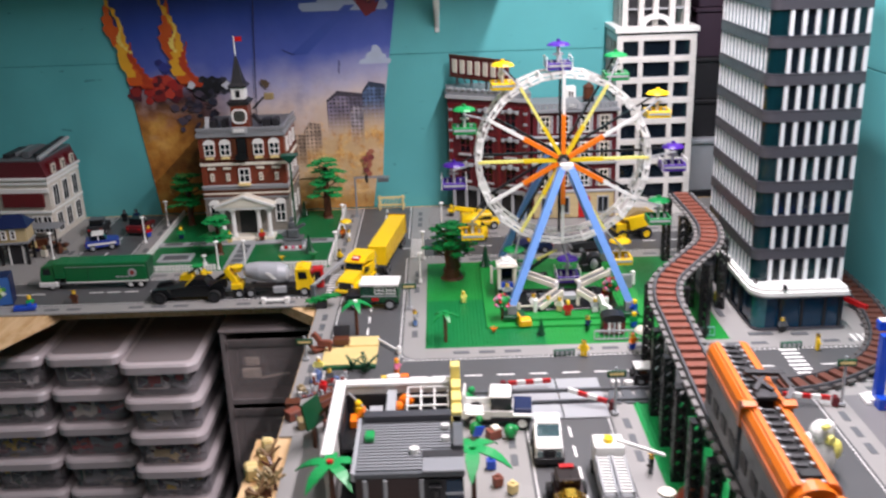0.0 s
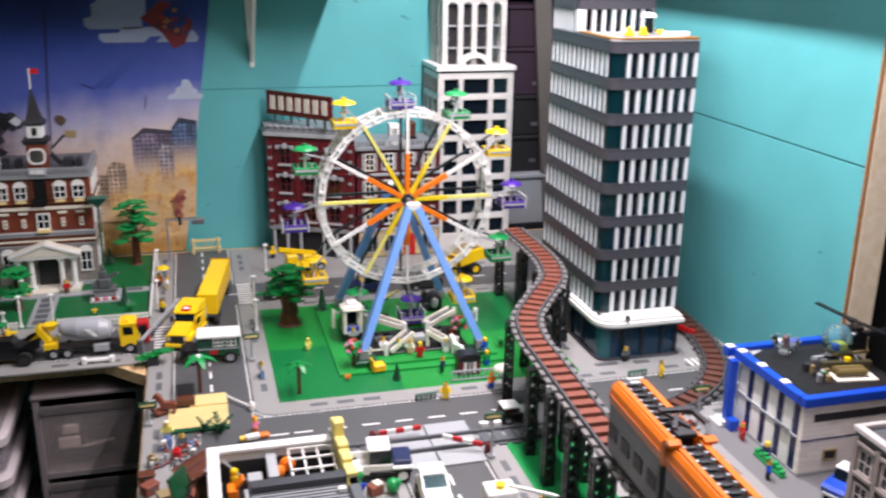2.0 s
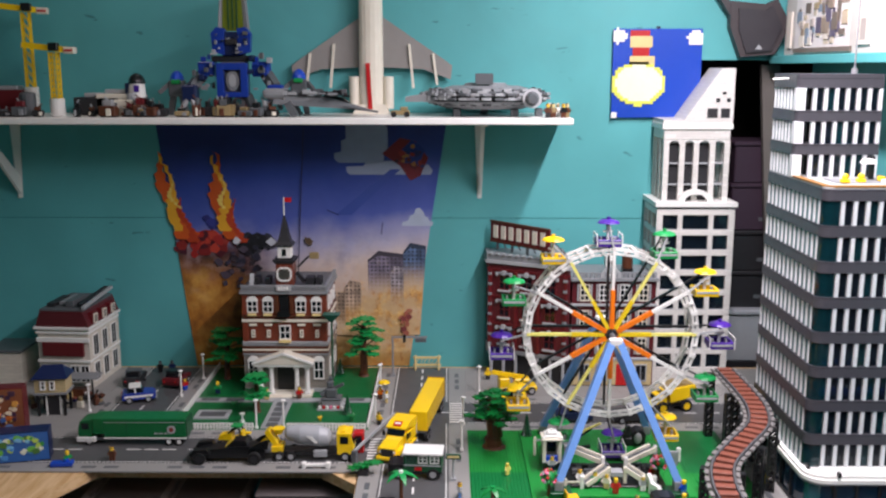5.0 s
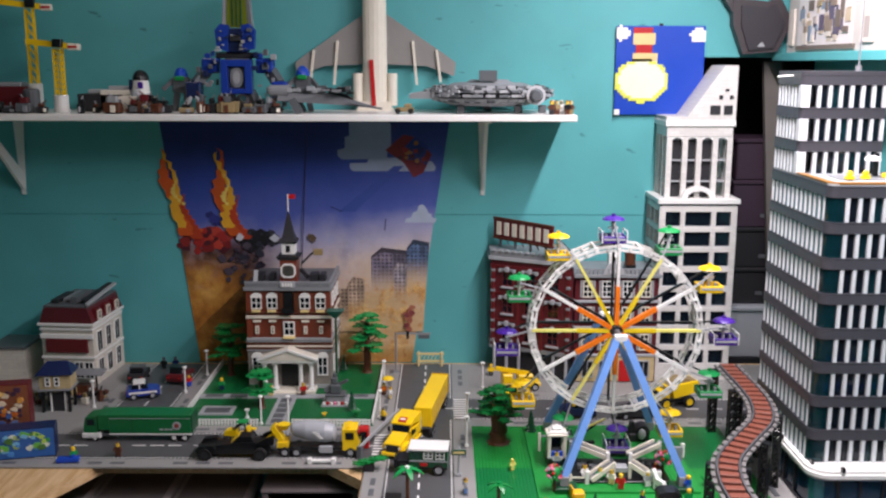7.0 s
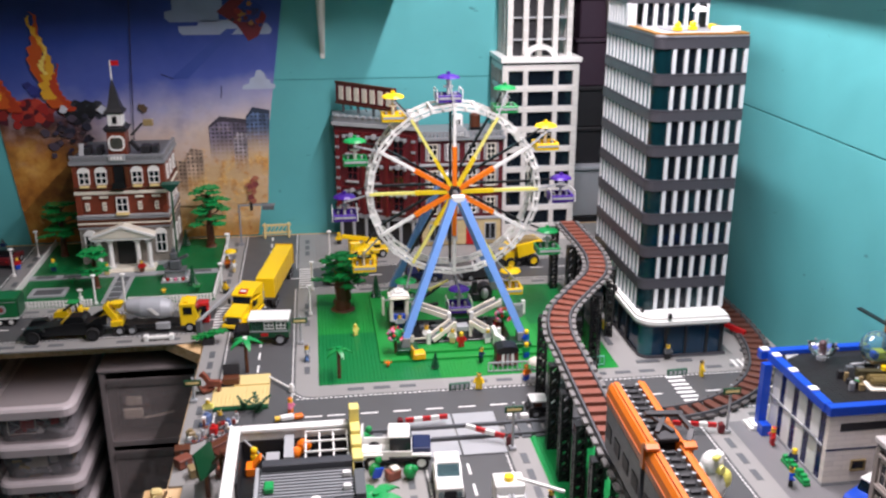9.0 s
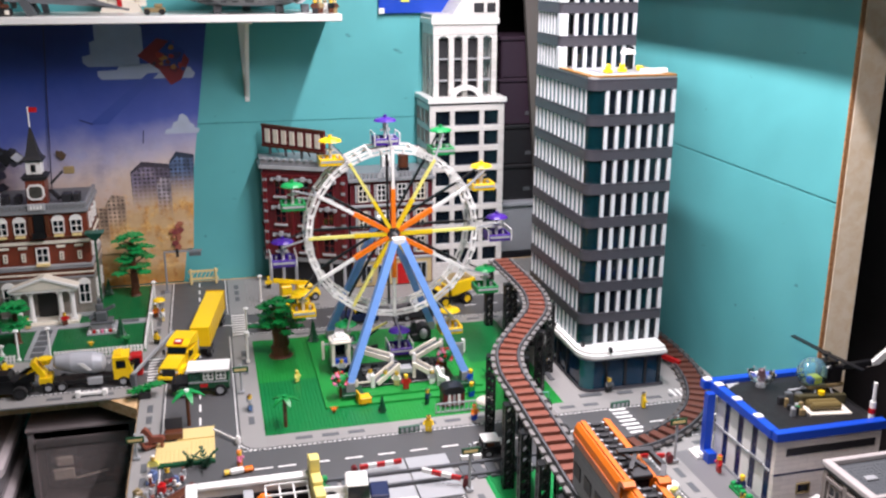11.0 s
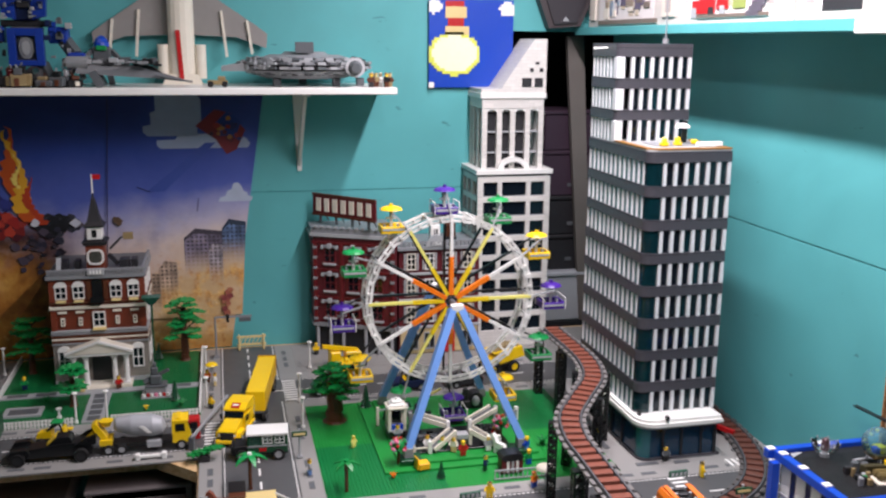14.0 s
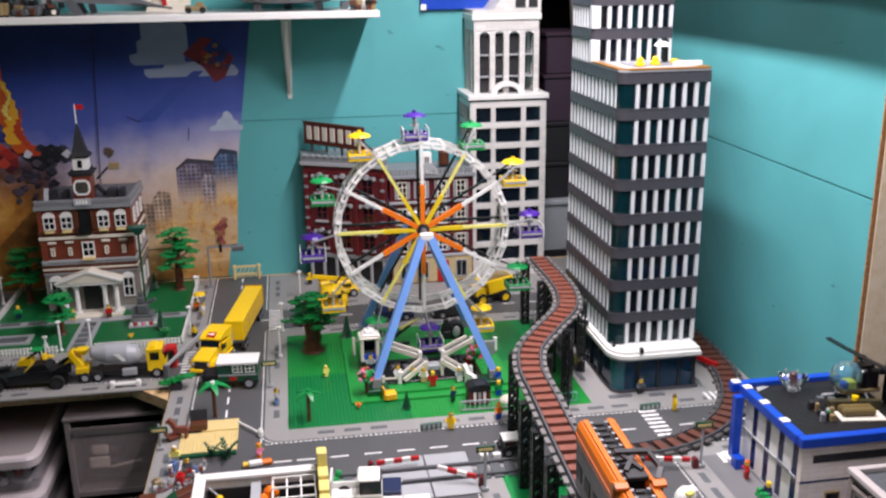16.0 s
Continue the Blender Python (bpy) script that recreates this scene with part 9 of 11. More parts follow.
def palm(loc, h, label, flower=None, size=0.042, mat=BGREEN, rz=0):
    e = thing("palm_tree", label, "palm", loc, rz, group="toy palms")
    s = Shape()
    n = int(h / 0.0095)
    for k in range(n):
        s.cyl(0, 0, k * 0.0095, 0.0042, 0.009, 10, r2=0.0036)
    part("trunk", s, BROWN, e)
    for k in range(5):
        a = 2 * math.pi * k / 5
        f = Shape()
        m = 6
        prev = None
        for i in range(m):
            u, v = i / m, (i + 1) / m
            w0, w1 = size * 0.17 * math.sin(math.pi * (0.15 + 0.85 * u)) + 0.001, size * 0.15 * math.sin(math.pi * (0.15 + 0.85 * v)) + 0.0006
            z0, z1 = size * (0.28 * u - 0.62 * u * u), size * (0.28 * v - 0.62 * v * v)
            f.add([(size * u, -w0, z0), (size * u, w0, z0), (size * v, w1, z1), (size * v, -w1, z1), (size * u, -w0, z0 - 0.0024), (size * u, w0, z0 - 0.0024), (size * v, w1, z1 - 0.0024), (size * v, -w1, z1 - 0.0024)],
                  [(0, 3, 2, 1), (4, 5, 6, 7), (0, 4, 7, 3), (1, 2, 6, 5), (2, 3, 7, 6), (0, 1, 5, 4)])
        part("frond", f, mat, e, m=pose(0, 0, n * 0.0095, 0, 0, math.degrees(a)))
    part("crown_knob", Shape().cyl(0, 0, n * 0.0095, 0.005, 0.005, 10), flower or mat, e)
    return e


palm((-0.007, 1.818, 0.0), 0.072, "small toy palm with brown trunk on the lawn", BGREEN, 0.030, GREEN)
palm((-0.200, 1.872, 0.0), 0.080, "toy palm with a white flower at the beach", WHITE, 0.036)
palm((-0.176, 1.162, 0.0), 0.128, "toy palm with a red flower at the beach house", RED, 0.056, BGREEN, 20)
palm((0.030, 1.205, 0.0), 0.118, "toy palm with long fronds beside the road", BGREEN, 0.060, BGREEN, 50)


def fern(loc, label, mat=GREEN, s=0.03, n=5):
    """A fan of arching leaves whose edges break into paired teeth."""
    e = thing("bush", label, "plant", loc, 0, group="small toy plants")
    for k in range(n):
        a = 2 * math.pi * k / n + 0.3
        f = Shape()
        def spine(u):
            return Vector((s * (0.15 * u + 0.55 * u * u), 0, s * (1.15 * u - 0.25 * u * u)))
        for i in range(6):
            u, v = i / 6, (i + 1) / 6
            p, q = spine(u), spine(v)
            f.beam(p, q, s * 0.06, s * 0.05, (0, 1, 0))
            w = s * 0.26 * (1 - u) ** 0.6
            for side in (-1, 1):
                f.beam(p, q + Vector((0, side * w, 0)), s * 0.085, s * 0.04, (1, 0, 0))
        part("frond", f, mat, e, m=pose(0, 0, 0, 0, 0, math.degrees(a)))
    return e


fern((-0.168, 1.690, 0.0), "dark green fern at the sand's edge", DGREEN, 0.036, 4)
fern((-0.195, 1.700, 0.0036), "green fern on the sand", DGREEN, 0.026, 3)
fern((-0.355, 2.36, 0.0018), "small green bush at the park fence", GREEN, 0.02, 6)
fern((0.465, 1.95, 0.0018), "small green bush beside the railway", GREEN, 0.022, 6)
fern((0.098, 1.855, 0.0018), "low orange flowering bush on the lawn", ORANGE, 0.012, 6)
fern((-0.69, 2.46, 0.0018), "low green bush in the park", BGREEN, 0.016, 6)
fern((-0.44, 2.36, 0.0018), "low yellow flowering bush in the park", YELLOW, 0.012, 6)
for k in range(4):
    fern((0.07 + 0.010 * k, 1.15 + 0.012 * k, 0.0018), "green potted fern by the pavement", BGREEN, 0.026, 6)


def flower_tree(loc):
    e = thing("flower_tree", "round pink flowering toy bush on a stem", "tree", loc)
    part("stem", Shape().cyl(0, 0, 0, 0.0032, 0.030, 8), BROWN, e)
    rnd = random.Random(9)
    for k in range(34):
        a, b = rnd.uniform(0, 6.28), rnd.uniform(-0.6, 1.4)
        r = 0.0165
        part("blossom", Shape().ball(0, 0, 0, 0.0042, 0.0042, 0.0036, 7, 5), (PINK, RED, GREEN, PINK, LGREY)[k % 5], e, m=pose(r * math.cos(a) * math.cos(b), r * math.sin(a) * math.cos(b), 0.044 + r * math.sin(b)))
    part("heart", Shape().ball(0, 0, 0.044, 0.014, 0.014, 0.014, 10, 8), GREEN, e)
    return e


flower_tree((0.120, 1.912, 0.0048))
ft = flower_tree((0.372, 1.975, 0.0100))


# ---- street furniture ----
def lamp_post(loc, h=0.078):
    e = thing("street_lamp", "white toy street lamp with round cap", "street lamp", loc, group="white street lamps")
    part("post", Shape().cyl(0, 0, 0, 0.0052, 0.006, 10).cyl(0, 0, 0.006, 0.0026, h - 0.012, 10), WHITE, e)
    part("shade", Shape().cyl(0, 0, h - 0.006, 0.0035, 0.004, 10, r2=0.0072).dome(0, 0, h - 0.002, 0.0074, 0.004, 12, 3), WHITE, e)
    return e


first = lamp_post((-1.079, 2.428, 0.0))
for x, y in ((-0.861, 2.548), (-0.837, 2.702), (-0.599, 2.310), (-0.528, 2.310), (-0.292, 2.352), (-0.296, 2.60), (-0.010, 2.585), (-0.060, 2.330), (-0.066, 2.165)):
    copy_thing(first, pose(x, y, 0.0018 if x > -0.5 else 0.0))


def picket(x0, y0, x1, y1):
    L = math.hypot(x1 - x0, y1 - y0)
    e = thing("picket_fence", "white toy picket fence round the park", "fence", (x0, y0, 0.0), math.degrees(math.atan2(y1 - y0, x1 - x0)), group="park fences")
    for z in (0.005, 0.013):
        part("rail", Shape().box(0, L, -0.0012, 0.0012, z, z + 0.0024), WHITE, e)
    n = max(2, int(L / 0.0082))
    s = Shape().prism([(-0.0025, 0.0), (0.0025, 0.0), (0.0025, 0.0165), (0.0, 0.0195), (-0.0025, 0.0165)], -0.0034, -0.0013, "xz")
    me = s.mesh("picket", WHITE)
    for k in range(n):
        part("picket", me, None, e, m=pose((k + 0.5) * L / n, 0, 0))
    return e


picket(-0.812, 2.304, -0.604, 2.304)
picket(-0.520, 2.304, -0.312, 2.304)
picket(-0.310, 2.306, -0.310, 2.806)
picket(-0.814, 2.306, -0.814, 2.806)


def grey_fence(x0, y0, x1, y1, mat=LGREY, label="light grey toy railing at the lawn's edge"):
    L = math.hypot(x1 - x0, y1 - y0)
    e = thing("railing", label, "fence", (x0, y0, 0.0), math.degrees(math.atan2(y1 - y0, x1 - x0)), group="lawn railings")
    part("top_rail", Shape().box(0, L, -0.0014, 0.0014, 0.0205, 0.0235), mat, e)
    part("bottom_rail", Shape().box(0, L, -0.0014, 0.0014, 0.002, 0.0045), mat, e)
    n = max(2, int(L / 0.0095))
    for k in range(n + 1):
        part("bar", Shape().cb(k * L / n, 0, 0.0, 0.0022, 0.0022, 0.021), mat, e)
    return e


grey_fence(0.307, 1.800, 0.420, 1.797)
grey_fence(0.500, 1.800, 0.560, 1.800, plastic("sea_green", "6fae9a", 0.4), "pale green toy railing under the railway")


def booth():
    e = thing("ticket_booth", "open white ticket booth with stepped roof on a dark plinth", "booth", (0.140, 2.052, 0.0100))
    part("plinth", Shape().box(-0.020, 0.020, -0.018, 0.018, 0.0, 0.018, 0.001), BLACK, e, "black plinth")
    part("floor_plate", Shape().box(-0.0225, 0.0225, -0.021, 0.021, 0.0182, 0.0222, 0.0008), LGREY, e)
    for x in (-0.018, 0.018):
        for y in (-0.017, 0.017):
            part("post", Shape().cb(x, y, 0.0222, 0.0075, 0.0065, 0.050, 0.0006), OFFWHITE, e)
    part("counter", Shape().box(-0.0140, 0.0140, -0.0190, -0.0140, 0.0224, 0.036, 0.0006), BLUE, e, "blue counter front")
    part("desk", Shape().box(-0.0140, 0.0140, 0.0, 0.016, 0.0224, 0.032, 0.0006), DGREY, e)
    part("rear_pane", Shape().box(-0.0140, 0.0140, 0.0165, 0.0180, 0.0224, 0.070), DARKGLASS, e)
    roof = part("roof", Shape().box(-0.0245, 0.0245, -0.023, 0.023, 0.0724, 0.0774, 0.001), OFFWHITE, e)
    part("roof_step", Shape().cb(0, 0, 0.0775, 0.036, 0.034, 0.006, 0.002).cb(0, 0, 0.0836, 0.024, 0.022, 0.007, 0.002), WHITE, roof)
    part("roof_stud", Shape().cyl(0, 0, 0.0907, 0.004, 0.004, 10), WHITE, roof)
    for x in (-0.021, 0.021):
        part("roof_horn", Shape().cb(x, -0.019, 0.0775, 0.006, 0.006, 0.005, 0.001), WHITE, roof)
    fence = thing("boarding_rail", "light grey rail and posts behind the ticket booth", "railing", (0.128, 2.120, 0.0100))
    for x in (-0.020, 0.014):
        part("post", Shape().cb(x, 0, 0, 0.0065, 0.0065, 0.046, 0.0006), OFFWHITE, fence)
    part("rail", Shape().box(-0.0165, 0.0105, -0.002, 0.002, 0.036, 0.040), LGREY, fence)
    return e


booth()
cart = thing("popcorn_cart", "dark red and white striped snack cart", "cart", (0.352, 1.836, 0.0))
part("body", Shape().box(-0.024, 0.024, -0.016, 0.016, 0.004, 0.036, 0.001), DRED, cart)
for k in range(3):
    part("stripe", Shape().cb(-0.010 + k * 0.0105, -0.0166, 0.006, 0.0058, 0.0012, 0.026), (WHITE, LGREY, WHITE)[k], cart)
part("top", Shape().prism([(-0.026, 0.036), (0.026, 0.036), (0.022, 0.044), (0.010, 0.048), (-0.010, 0.048), (-0.022, 0.044)], -0.018, 0.018, "xz"), BLACK, cart, "rounded black cover")
part("serving_gap", Shape().box(-0.020, 0.020, -0.0172, -0.0160, 0.031, 0.036), BLACK, cart)
for x in (-0.026, 0.023):
    part("wheel", Shape().cyl(x, 0.0, 0.008, 0.008, 0.003, 12, "x"), BLACK, cart)
ps = thing("parasol", "white toy parasol at the pavement", "parasol", (0.399, 1.742, 0.0018))
part("pole", Shape().cyl(0, 0, 0, 0.0018, 0.046, 8), LGREY, ps)
part("canopy", Shape().dome(0, 0, 0.044, 0.021, 0.010, 12, 3), OFFWHITE, ps)
ps = thing("parasol", "yellow toy parasol beside the park fence", "parasol", (-0.280, 2.520, 0.0))
part("pole", Shape().cyl(0, 0, 0, 0.0018, 0.054, 8), LGREY, ps)
part("canopy", Shape().dome(0, 0, 0.052, 0.017, 0.008, 12, 3), YELLOW, ps)
ch = thing("lawn_chair", "yellow boxy toy seat on the lawn", "chair", (0.168, 1.884, 0.0048), 8)
part("seat", Shape().box(-0.012, 0.013, -0.013, 0.012, 0.0, 0.014, 0.0012), plastic("seat_yellow", "f2b41c", 0.34), ch)
part("backrest", Shape().box(-0.0155, -0.0122, -0.010, 0.012, 0.0, 0.026, 0.0008), plastic("seat_yellow", "f2b41c", 0.34), ch)

# statue in the park
st = thing("park_statue", "dark grey brick monument on a stepped base", "statue", (-0.421, 2.462, 0.0))
part("base_step", Shape().cb(0, 0, 0, 0.076, 0.056, 0.006, 0.001), LGREY, st)
part("plinth", Shape().cb(0, 0, 0.006, 0.050, 0.040, 0.022, 0.001), MGREY, st)
part("ledge", Shape().cb(0, 0, 0.028, 0.056, 0.044, 0.004, 0.001), DGREY, st)
for k in range(7):
    part("flower", Shape().cyl(-0.030 + k * 0.010, -0.0235, 0.006, 0.0042, 0.007, 8), (WHITE, RED, WHITE, PINK)[k % 4], st)
part("sculpture", Shape().cb(0, 0, 0.032, 0.030, 0.026, 0.026, 0.003).cb(-0.003, 0, 0.058, 0.018, 0.016, 0.020, 0.003).cb(-0.002, 0, 0.078, 0.010, 0.010, 0.012, 0.002).beam((0.006, 0, 0.056), (0.034, -0.004, 0.070), 0.008, 0.008).beam((-0.012, 0, 0.050), (-0.030, -0.008, 0.040), 0.009, 0.009), DGREY, st)
foun = thing("park_ornament", "small white pedestal in the park", "ornament", (-0.642, 2.340, 0.0))
part("pedestal", Shape().cyl(0, 0, 0, 0.006, 0.010, 10).cyl(0, 0, 0.010, 0.003, 0.016, 10).cyl(0, 0, 0.026, 0.007, 0.004, 10), WHITE, foun)


def barrier(loc, rz, L, tilt, base=True):
    e = thing("crossing_barrier", "red and white striped railway crossing barrier", "barrier", loc, rz, group="railway crossing barriers")
    part("stand", Shape().cb(0, 0, 0, 0.012, 0.012, 0.010, 0.001).cyl(0, -0.006, 0.013, 0.006, 0.012, 10, "y"), DRED, e)
    n = int(L / 0.016)
    for k in range(n):
        a, b = 0.010 + k * L / n, 0.010 + (k + 1) * L / n
        part("arm_piece", Shape().beam((a, 0, 0.014 + a * tilt), (b, 0, 0.014 + b * tilt), 0.006, 0.008), RED if k % 2 == 0 else WHITE, e)
    return e


barrier((0.100, 1.588, 0.0034), 2, 0.080, 0.02)
barrier((0.292, 1.503, 0.0018), 158, 0.072, 0.16)
barrier((0.692, 1.494, 0.0018), 172, 0.082, 0.06)


def sign_post(loc, rz, h=0.095, label="grey post with a dark street name plate"):
    e = thing("street_sign", label, "sign", loc, rz, group="street signs")
    part("post", Shape().cb(0, 0, 0, 0.012, 0.012, 0.005).cyl(0, 0, 0.005, 0.0026, h, 8), LGREY, e)
    part("plate", Shape().cb(0, -0.0045, h - 0.012, 0.034, 0.003, 0.013, 0.0008), DGREEN, e)
    part("lettering_bar", Shape().cb(0, -0.0063, h - 0.008, 0.026, 0.0008, 0.005), TAN, e)
    return e


sign_post((0.294, 1.488, 0.0018), 0, 0.088)
sign_post((0.703, 1.494, 0.0018), 0, 0.092)
sign_post((-0.088, 2.000, 0.0018), 0, 0.063)
sign_post((-0.296, 1.75, 0.0018), 0, 0.048)
for x, y, rz in ((0.235, 1.735, 4), (0.699, 1.735, 3)):
    g = thing("lettered_plate", "low green plate with unreadable white lettering", "sign", (x, y, 0.0), rz, group="lettered plates")
    part("plate", Shape().cb(0, 0, 0, 0.044, 0.006, 0.014, 0.001), plastic("sign_green", "2f5b48", 0.4), g)
    for k in range(4):
        part("lettering_bar", Shape().cb(-0.015 + k * 0.010, -0.0034, 0.003, 0.006, 0.001, 0.008), LGREY, g)

gan = thing("road_gantry", "grey road gantry with hanging signal boxes", "gantry", (-0.268, 2.735, 0.0))
part("post", Shape().cb(0, 0, 0, 0.016, 0.016, 0.006).cyl(0, 0, 0.006, 0.003, 0.118, 8), MGREY, gan)
part("arm", Shape().beam((0, 0, 0.122), (0.105, 0, 0.122), 0.005, 0.005), MGREY, gan)
part("signal_box", Shape().cb(0.036, 0, 0.106, 0.008, 0.008, 0.024, 0.001), BLACK, gan)
part("signal_box", Shape().cb(0.085, 0, 0.106, 0.034, 0.006, 0.012, 0.001), DGREY, gan)
bar = thing("road_barricade", "tan lattice barricade at the road's end", "barricade", (-0.165, 2.795, 0.0))
for x in (-0.036, 0.036):
    part("foot", Shape().cb(x, 0, 0, 0.006, 0.020, 0.044, 0.001), TAN, bar)
for z in (0.012, 0.036):
    part("rail", Shape().cb(0, 0, z, 0.086, 0.004, 0.006), TAN, bar)
for k in range(6):
    part("lattice_bar", Shape().beam((-0.036 + k * 0.012, -0.003, 0.014), (-0.024 + k * 0.012, -0.003, 0.040), 0.002, 0.003, (0, 1, 0)), TAN, bar)
pipe = thing("road_boom", "long light grey boom across the junction", "boom", (-0.322, 2.093, 0.0), math.degrees(math.atan2(0.237, 0.084)))
part("boom", Shape().beam((0, 0, 0.030), (0.245, 0, 0.036), 0.005, 0.006), LGREY, pipe)
part("stand", Shape().cb(0.0, 0, 0, 0.012, 0.012, 0.032, 0.001), DGREY, pipe)
part("stand", Shape().cb(0.243, 0, 0, 0.010, 0.010, 0.034, 0.001), DGREY, pipe)
hang = thing("corner_planter", "dark planter with green leaves at the junction", "planter", (-0.296, 2.03, 0.0))
part("pot", Shape().cb(0, 0, 0, 0.026, 0.020, 0.016, 0.001), SOFTBLACK, hang)
for k in range(5):
    part("leaf_plate", LEAVES[GREEN.name][k % 4], None, hang, m=pose(-0.02 + 0.012 * k, 0.004 * (k % 2), 0.016 + 0.003 * k, 0, 0, 50 * k))
red = thing("phone_box", "small red toy kiosk beside the mixer lorry", "kiosk", (-0.318, 2.165, 0.0))
part("cabin", Shape().cb(0, 0, 0, 0.026, 0.026, 0.052, 0.002), RED, red)
part("pane", Shape().cb(0, -0.0134, 0.014, 0.016, 0.001, 0.030), DARKGLASS, red)
wg = thing("road_block", "low white toy road block at the road edge", "barrier", (-0.410, 2.066, 0.0))
part("bar", Shape().box(-0.034, 0.034, -0.005, 0.005, 0.004, 0.010, 0.001), WHITE, wg)
for x in (-0.028, 0.028):
    part("foot", Shape().cb(x, 0, 0, 0.010, 0.014, 0.014, 0.001), WHITE, wg)

# level crossing slabs and flush rails
xing = thing("level_crossing", "light grey level crossing slabs with dark flush rails", "", kind="structure")
for x0, x1 in ((0.118, 0.200), (0.203, 0.284)):
    part("slab", Shape().box(x0, x1, 1.585, 1.628, -0.0002, 0.0034, 0.0008), LGREY, xing)
    part("slab", Shape().box(x0, x1, 1.541, 1.572, -0.0002, 0.0034, 0.0008), LGREY, xing)
    part("slab", Shape().box(x0, x1, 1.478, 1.528, -0.0002, 0.0034, 0.0008), LGREY, xing)
for y in (1.535, 1.578):
    part("rail", Shape().box(0.02, 0.47, y - 0.003, y + 0.003, -0.0002, 0.0075), plastic("rail_dark_grey", "55575a", 0.3), xing)
for x in (0.305, 0.330, 0.356, 0.381, 0.420, 0.446, 0.030, 0.056, 0.082, 0.106):
    part("sleeper", Shape().box(x - 0.009, x + 0.009, 1.525, 1.590, -0.0002, 0.003), DGREY, xing)
for x, y in ((0.315, 1.60), (0.340, 1.598), (0.70, 1.60)):
    part("white_block", Shape().cb(x, y, 0.0, 0.016, 0.010, 0.010, 0.001), WHITE, xing)

# beach
bch = thing("beach", "tan studded sand plates with small steps", "beach", (0, 0, 0))
part("sand_plate", Shape().box(-0.262, -0.150, 1.715, 1.800, -0.0002, 0.0036), TAN, bch)
part("sand_plate", Shape().box(-0.222, -0.150, 1.800, 1.845, -0.0002, 0.0068), TAN, bch)
tagged(part("studs", Shape().studs(-0.262, 1.715, 14, 10, 0.0036, 6, lambda x, y: not (x < -0.2 and y > 1.775)), TAN, bch), kind="stuff")
part("kerb", Shape().box(-0.268, -0.150, 1.702, 1.7145, -0.0002, 0.005), DGREEN, bch)
cst = thing("treasure_chest", "dark brown open chest on the sand", "chest", (-0.228, 1.812, 0.0068))
part("box", Shape().cb(0, 0, 0, 0.034, 0.022, 0.014, 0.001), BROWN, cst)
part("lid", Shape().beam((0, 0.011, 0.014), (0, 0.018, 0.034), 0.034, 0.006), SOFTBLACK, cst)
cst = thing("beach_chair", "reddish brown toy chair at the sand", "chair", (-0.276, 1.790, 0.0), 30)
part("seat", Shape().cb(0, 0, 0.006, 0.026, 0.022, 0.004), TIEBROWN, cst)
part("backrest", Shape().beam((-0.012, 0, 0.008), (-0.020, 0, 0.030), 0.022, 0.004), TIEBROWN, cst)
part("frame", Shape().cb(0, 0, 0, 0.020, 0.016, 0.006), BROWN, cst)
sb = thing("green_board", "dark green studded board beside the house", "board", (-0.232, 1.408, 0.0), 60)
part("board", Shape().beam((0, 0, 0.044), (0, 0.010, 0.090), 0.046, 0.004), DGREEN, sb)
part("prop", Shape().cb(0, 0.004, 0, 0.006, 0.006, 0.044), BROWN, sb)
ramp = thing("boat_ramp", "reddish brown ramp leaning at the house wall", "ramp", (-0.215, 1.43, 0.0), -50)
part("deck", Shape().beam((-0.045, 0, 0.014), (0.030, 0, 0.086), 0.030, 0.004), TIEBROWN, ramp)
part("support", Shape().cb(0.02, 0, 0, 0.008, 0.024, 0.074), BROWN, ramp)
rnd = random.Random(21)
for k in range(16):
    x, y = rnd.uniform(-0.336, -0.300), rnd.uniform(1.12, 1.42)
    s = rnd.uniform(0.010, 0.022)
    solid("rock_piece", Shape().cb(0, 0, 0, s, s * 0.8, s * rnd.uniform(0.7, 1.6), s * 0.18), rnd.choice((TAN, DTAN, BROWN, TAN)), "loose tan rock piece on the wooden table edge", "rock", (x, y, -0.0044), rnd.uniform(0, 90), group="tan rock pieces")
for k, (x, y, m, lab) in enumerate(((0.062, 1.325, BLUE, "blue toy barrel on the pavement"), (0.070, 1.275, TIEBROWN, "brown toy crate on the pavement"), (0.092, 1.255, TAN, "tan toy sack on the pavement"), (-0.262, 1.660, plastic("dull_blue_plastic", "5a6f9a", 0.4), "dull blue toy crate by the beach"), (-0.245, 1.612, RED, "red toy crate by the house"), (-0.215, 1.585, DGREY, "grey toy crate by the house"), (-0.285, 1.60, DTAN, "tan toy crate by the kerb"))):
    solid("toy_crate", Shape().cb(0, 0, 0, 0.016, 0.014, 0.018, 0.002).cyl(0, 0, 0.018, 0.004, 0.003, 10), m, lab, "crate", (x, y, 0.0018), 20 * k)
for x, y, r, m in ((0.345, 1.125, 0.016, ORANGE), (0.362, 1.165, 0.018, plastic("rust_orange", "a8431c", 0.4)), (0.350, 1.06, 0.014, plastic("rust_orange", "a8431c", 0.4))):
    solid("round_bush", Shape().ball(0, 0, r * 0.98, r, r, r, 12, 8), m, "round orange toy bush on the green strip", "plant", (x, y, 0.0018), group="round orange bushes")
solid("round_table", Shape().cyl(0, 0, 0, 0.004, 0.03, 10).cyl(0, 0, 0.03, 0.013, 0.004, 16), OFFWHITE, "small round cream toy table", "table", (0.318, 1.195, 0.0018))


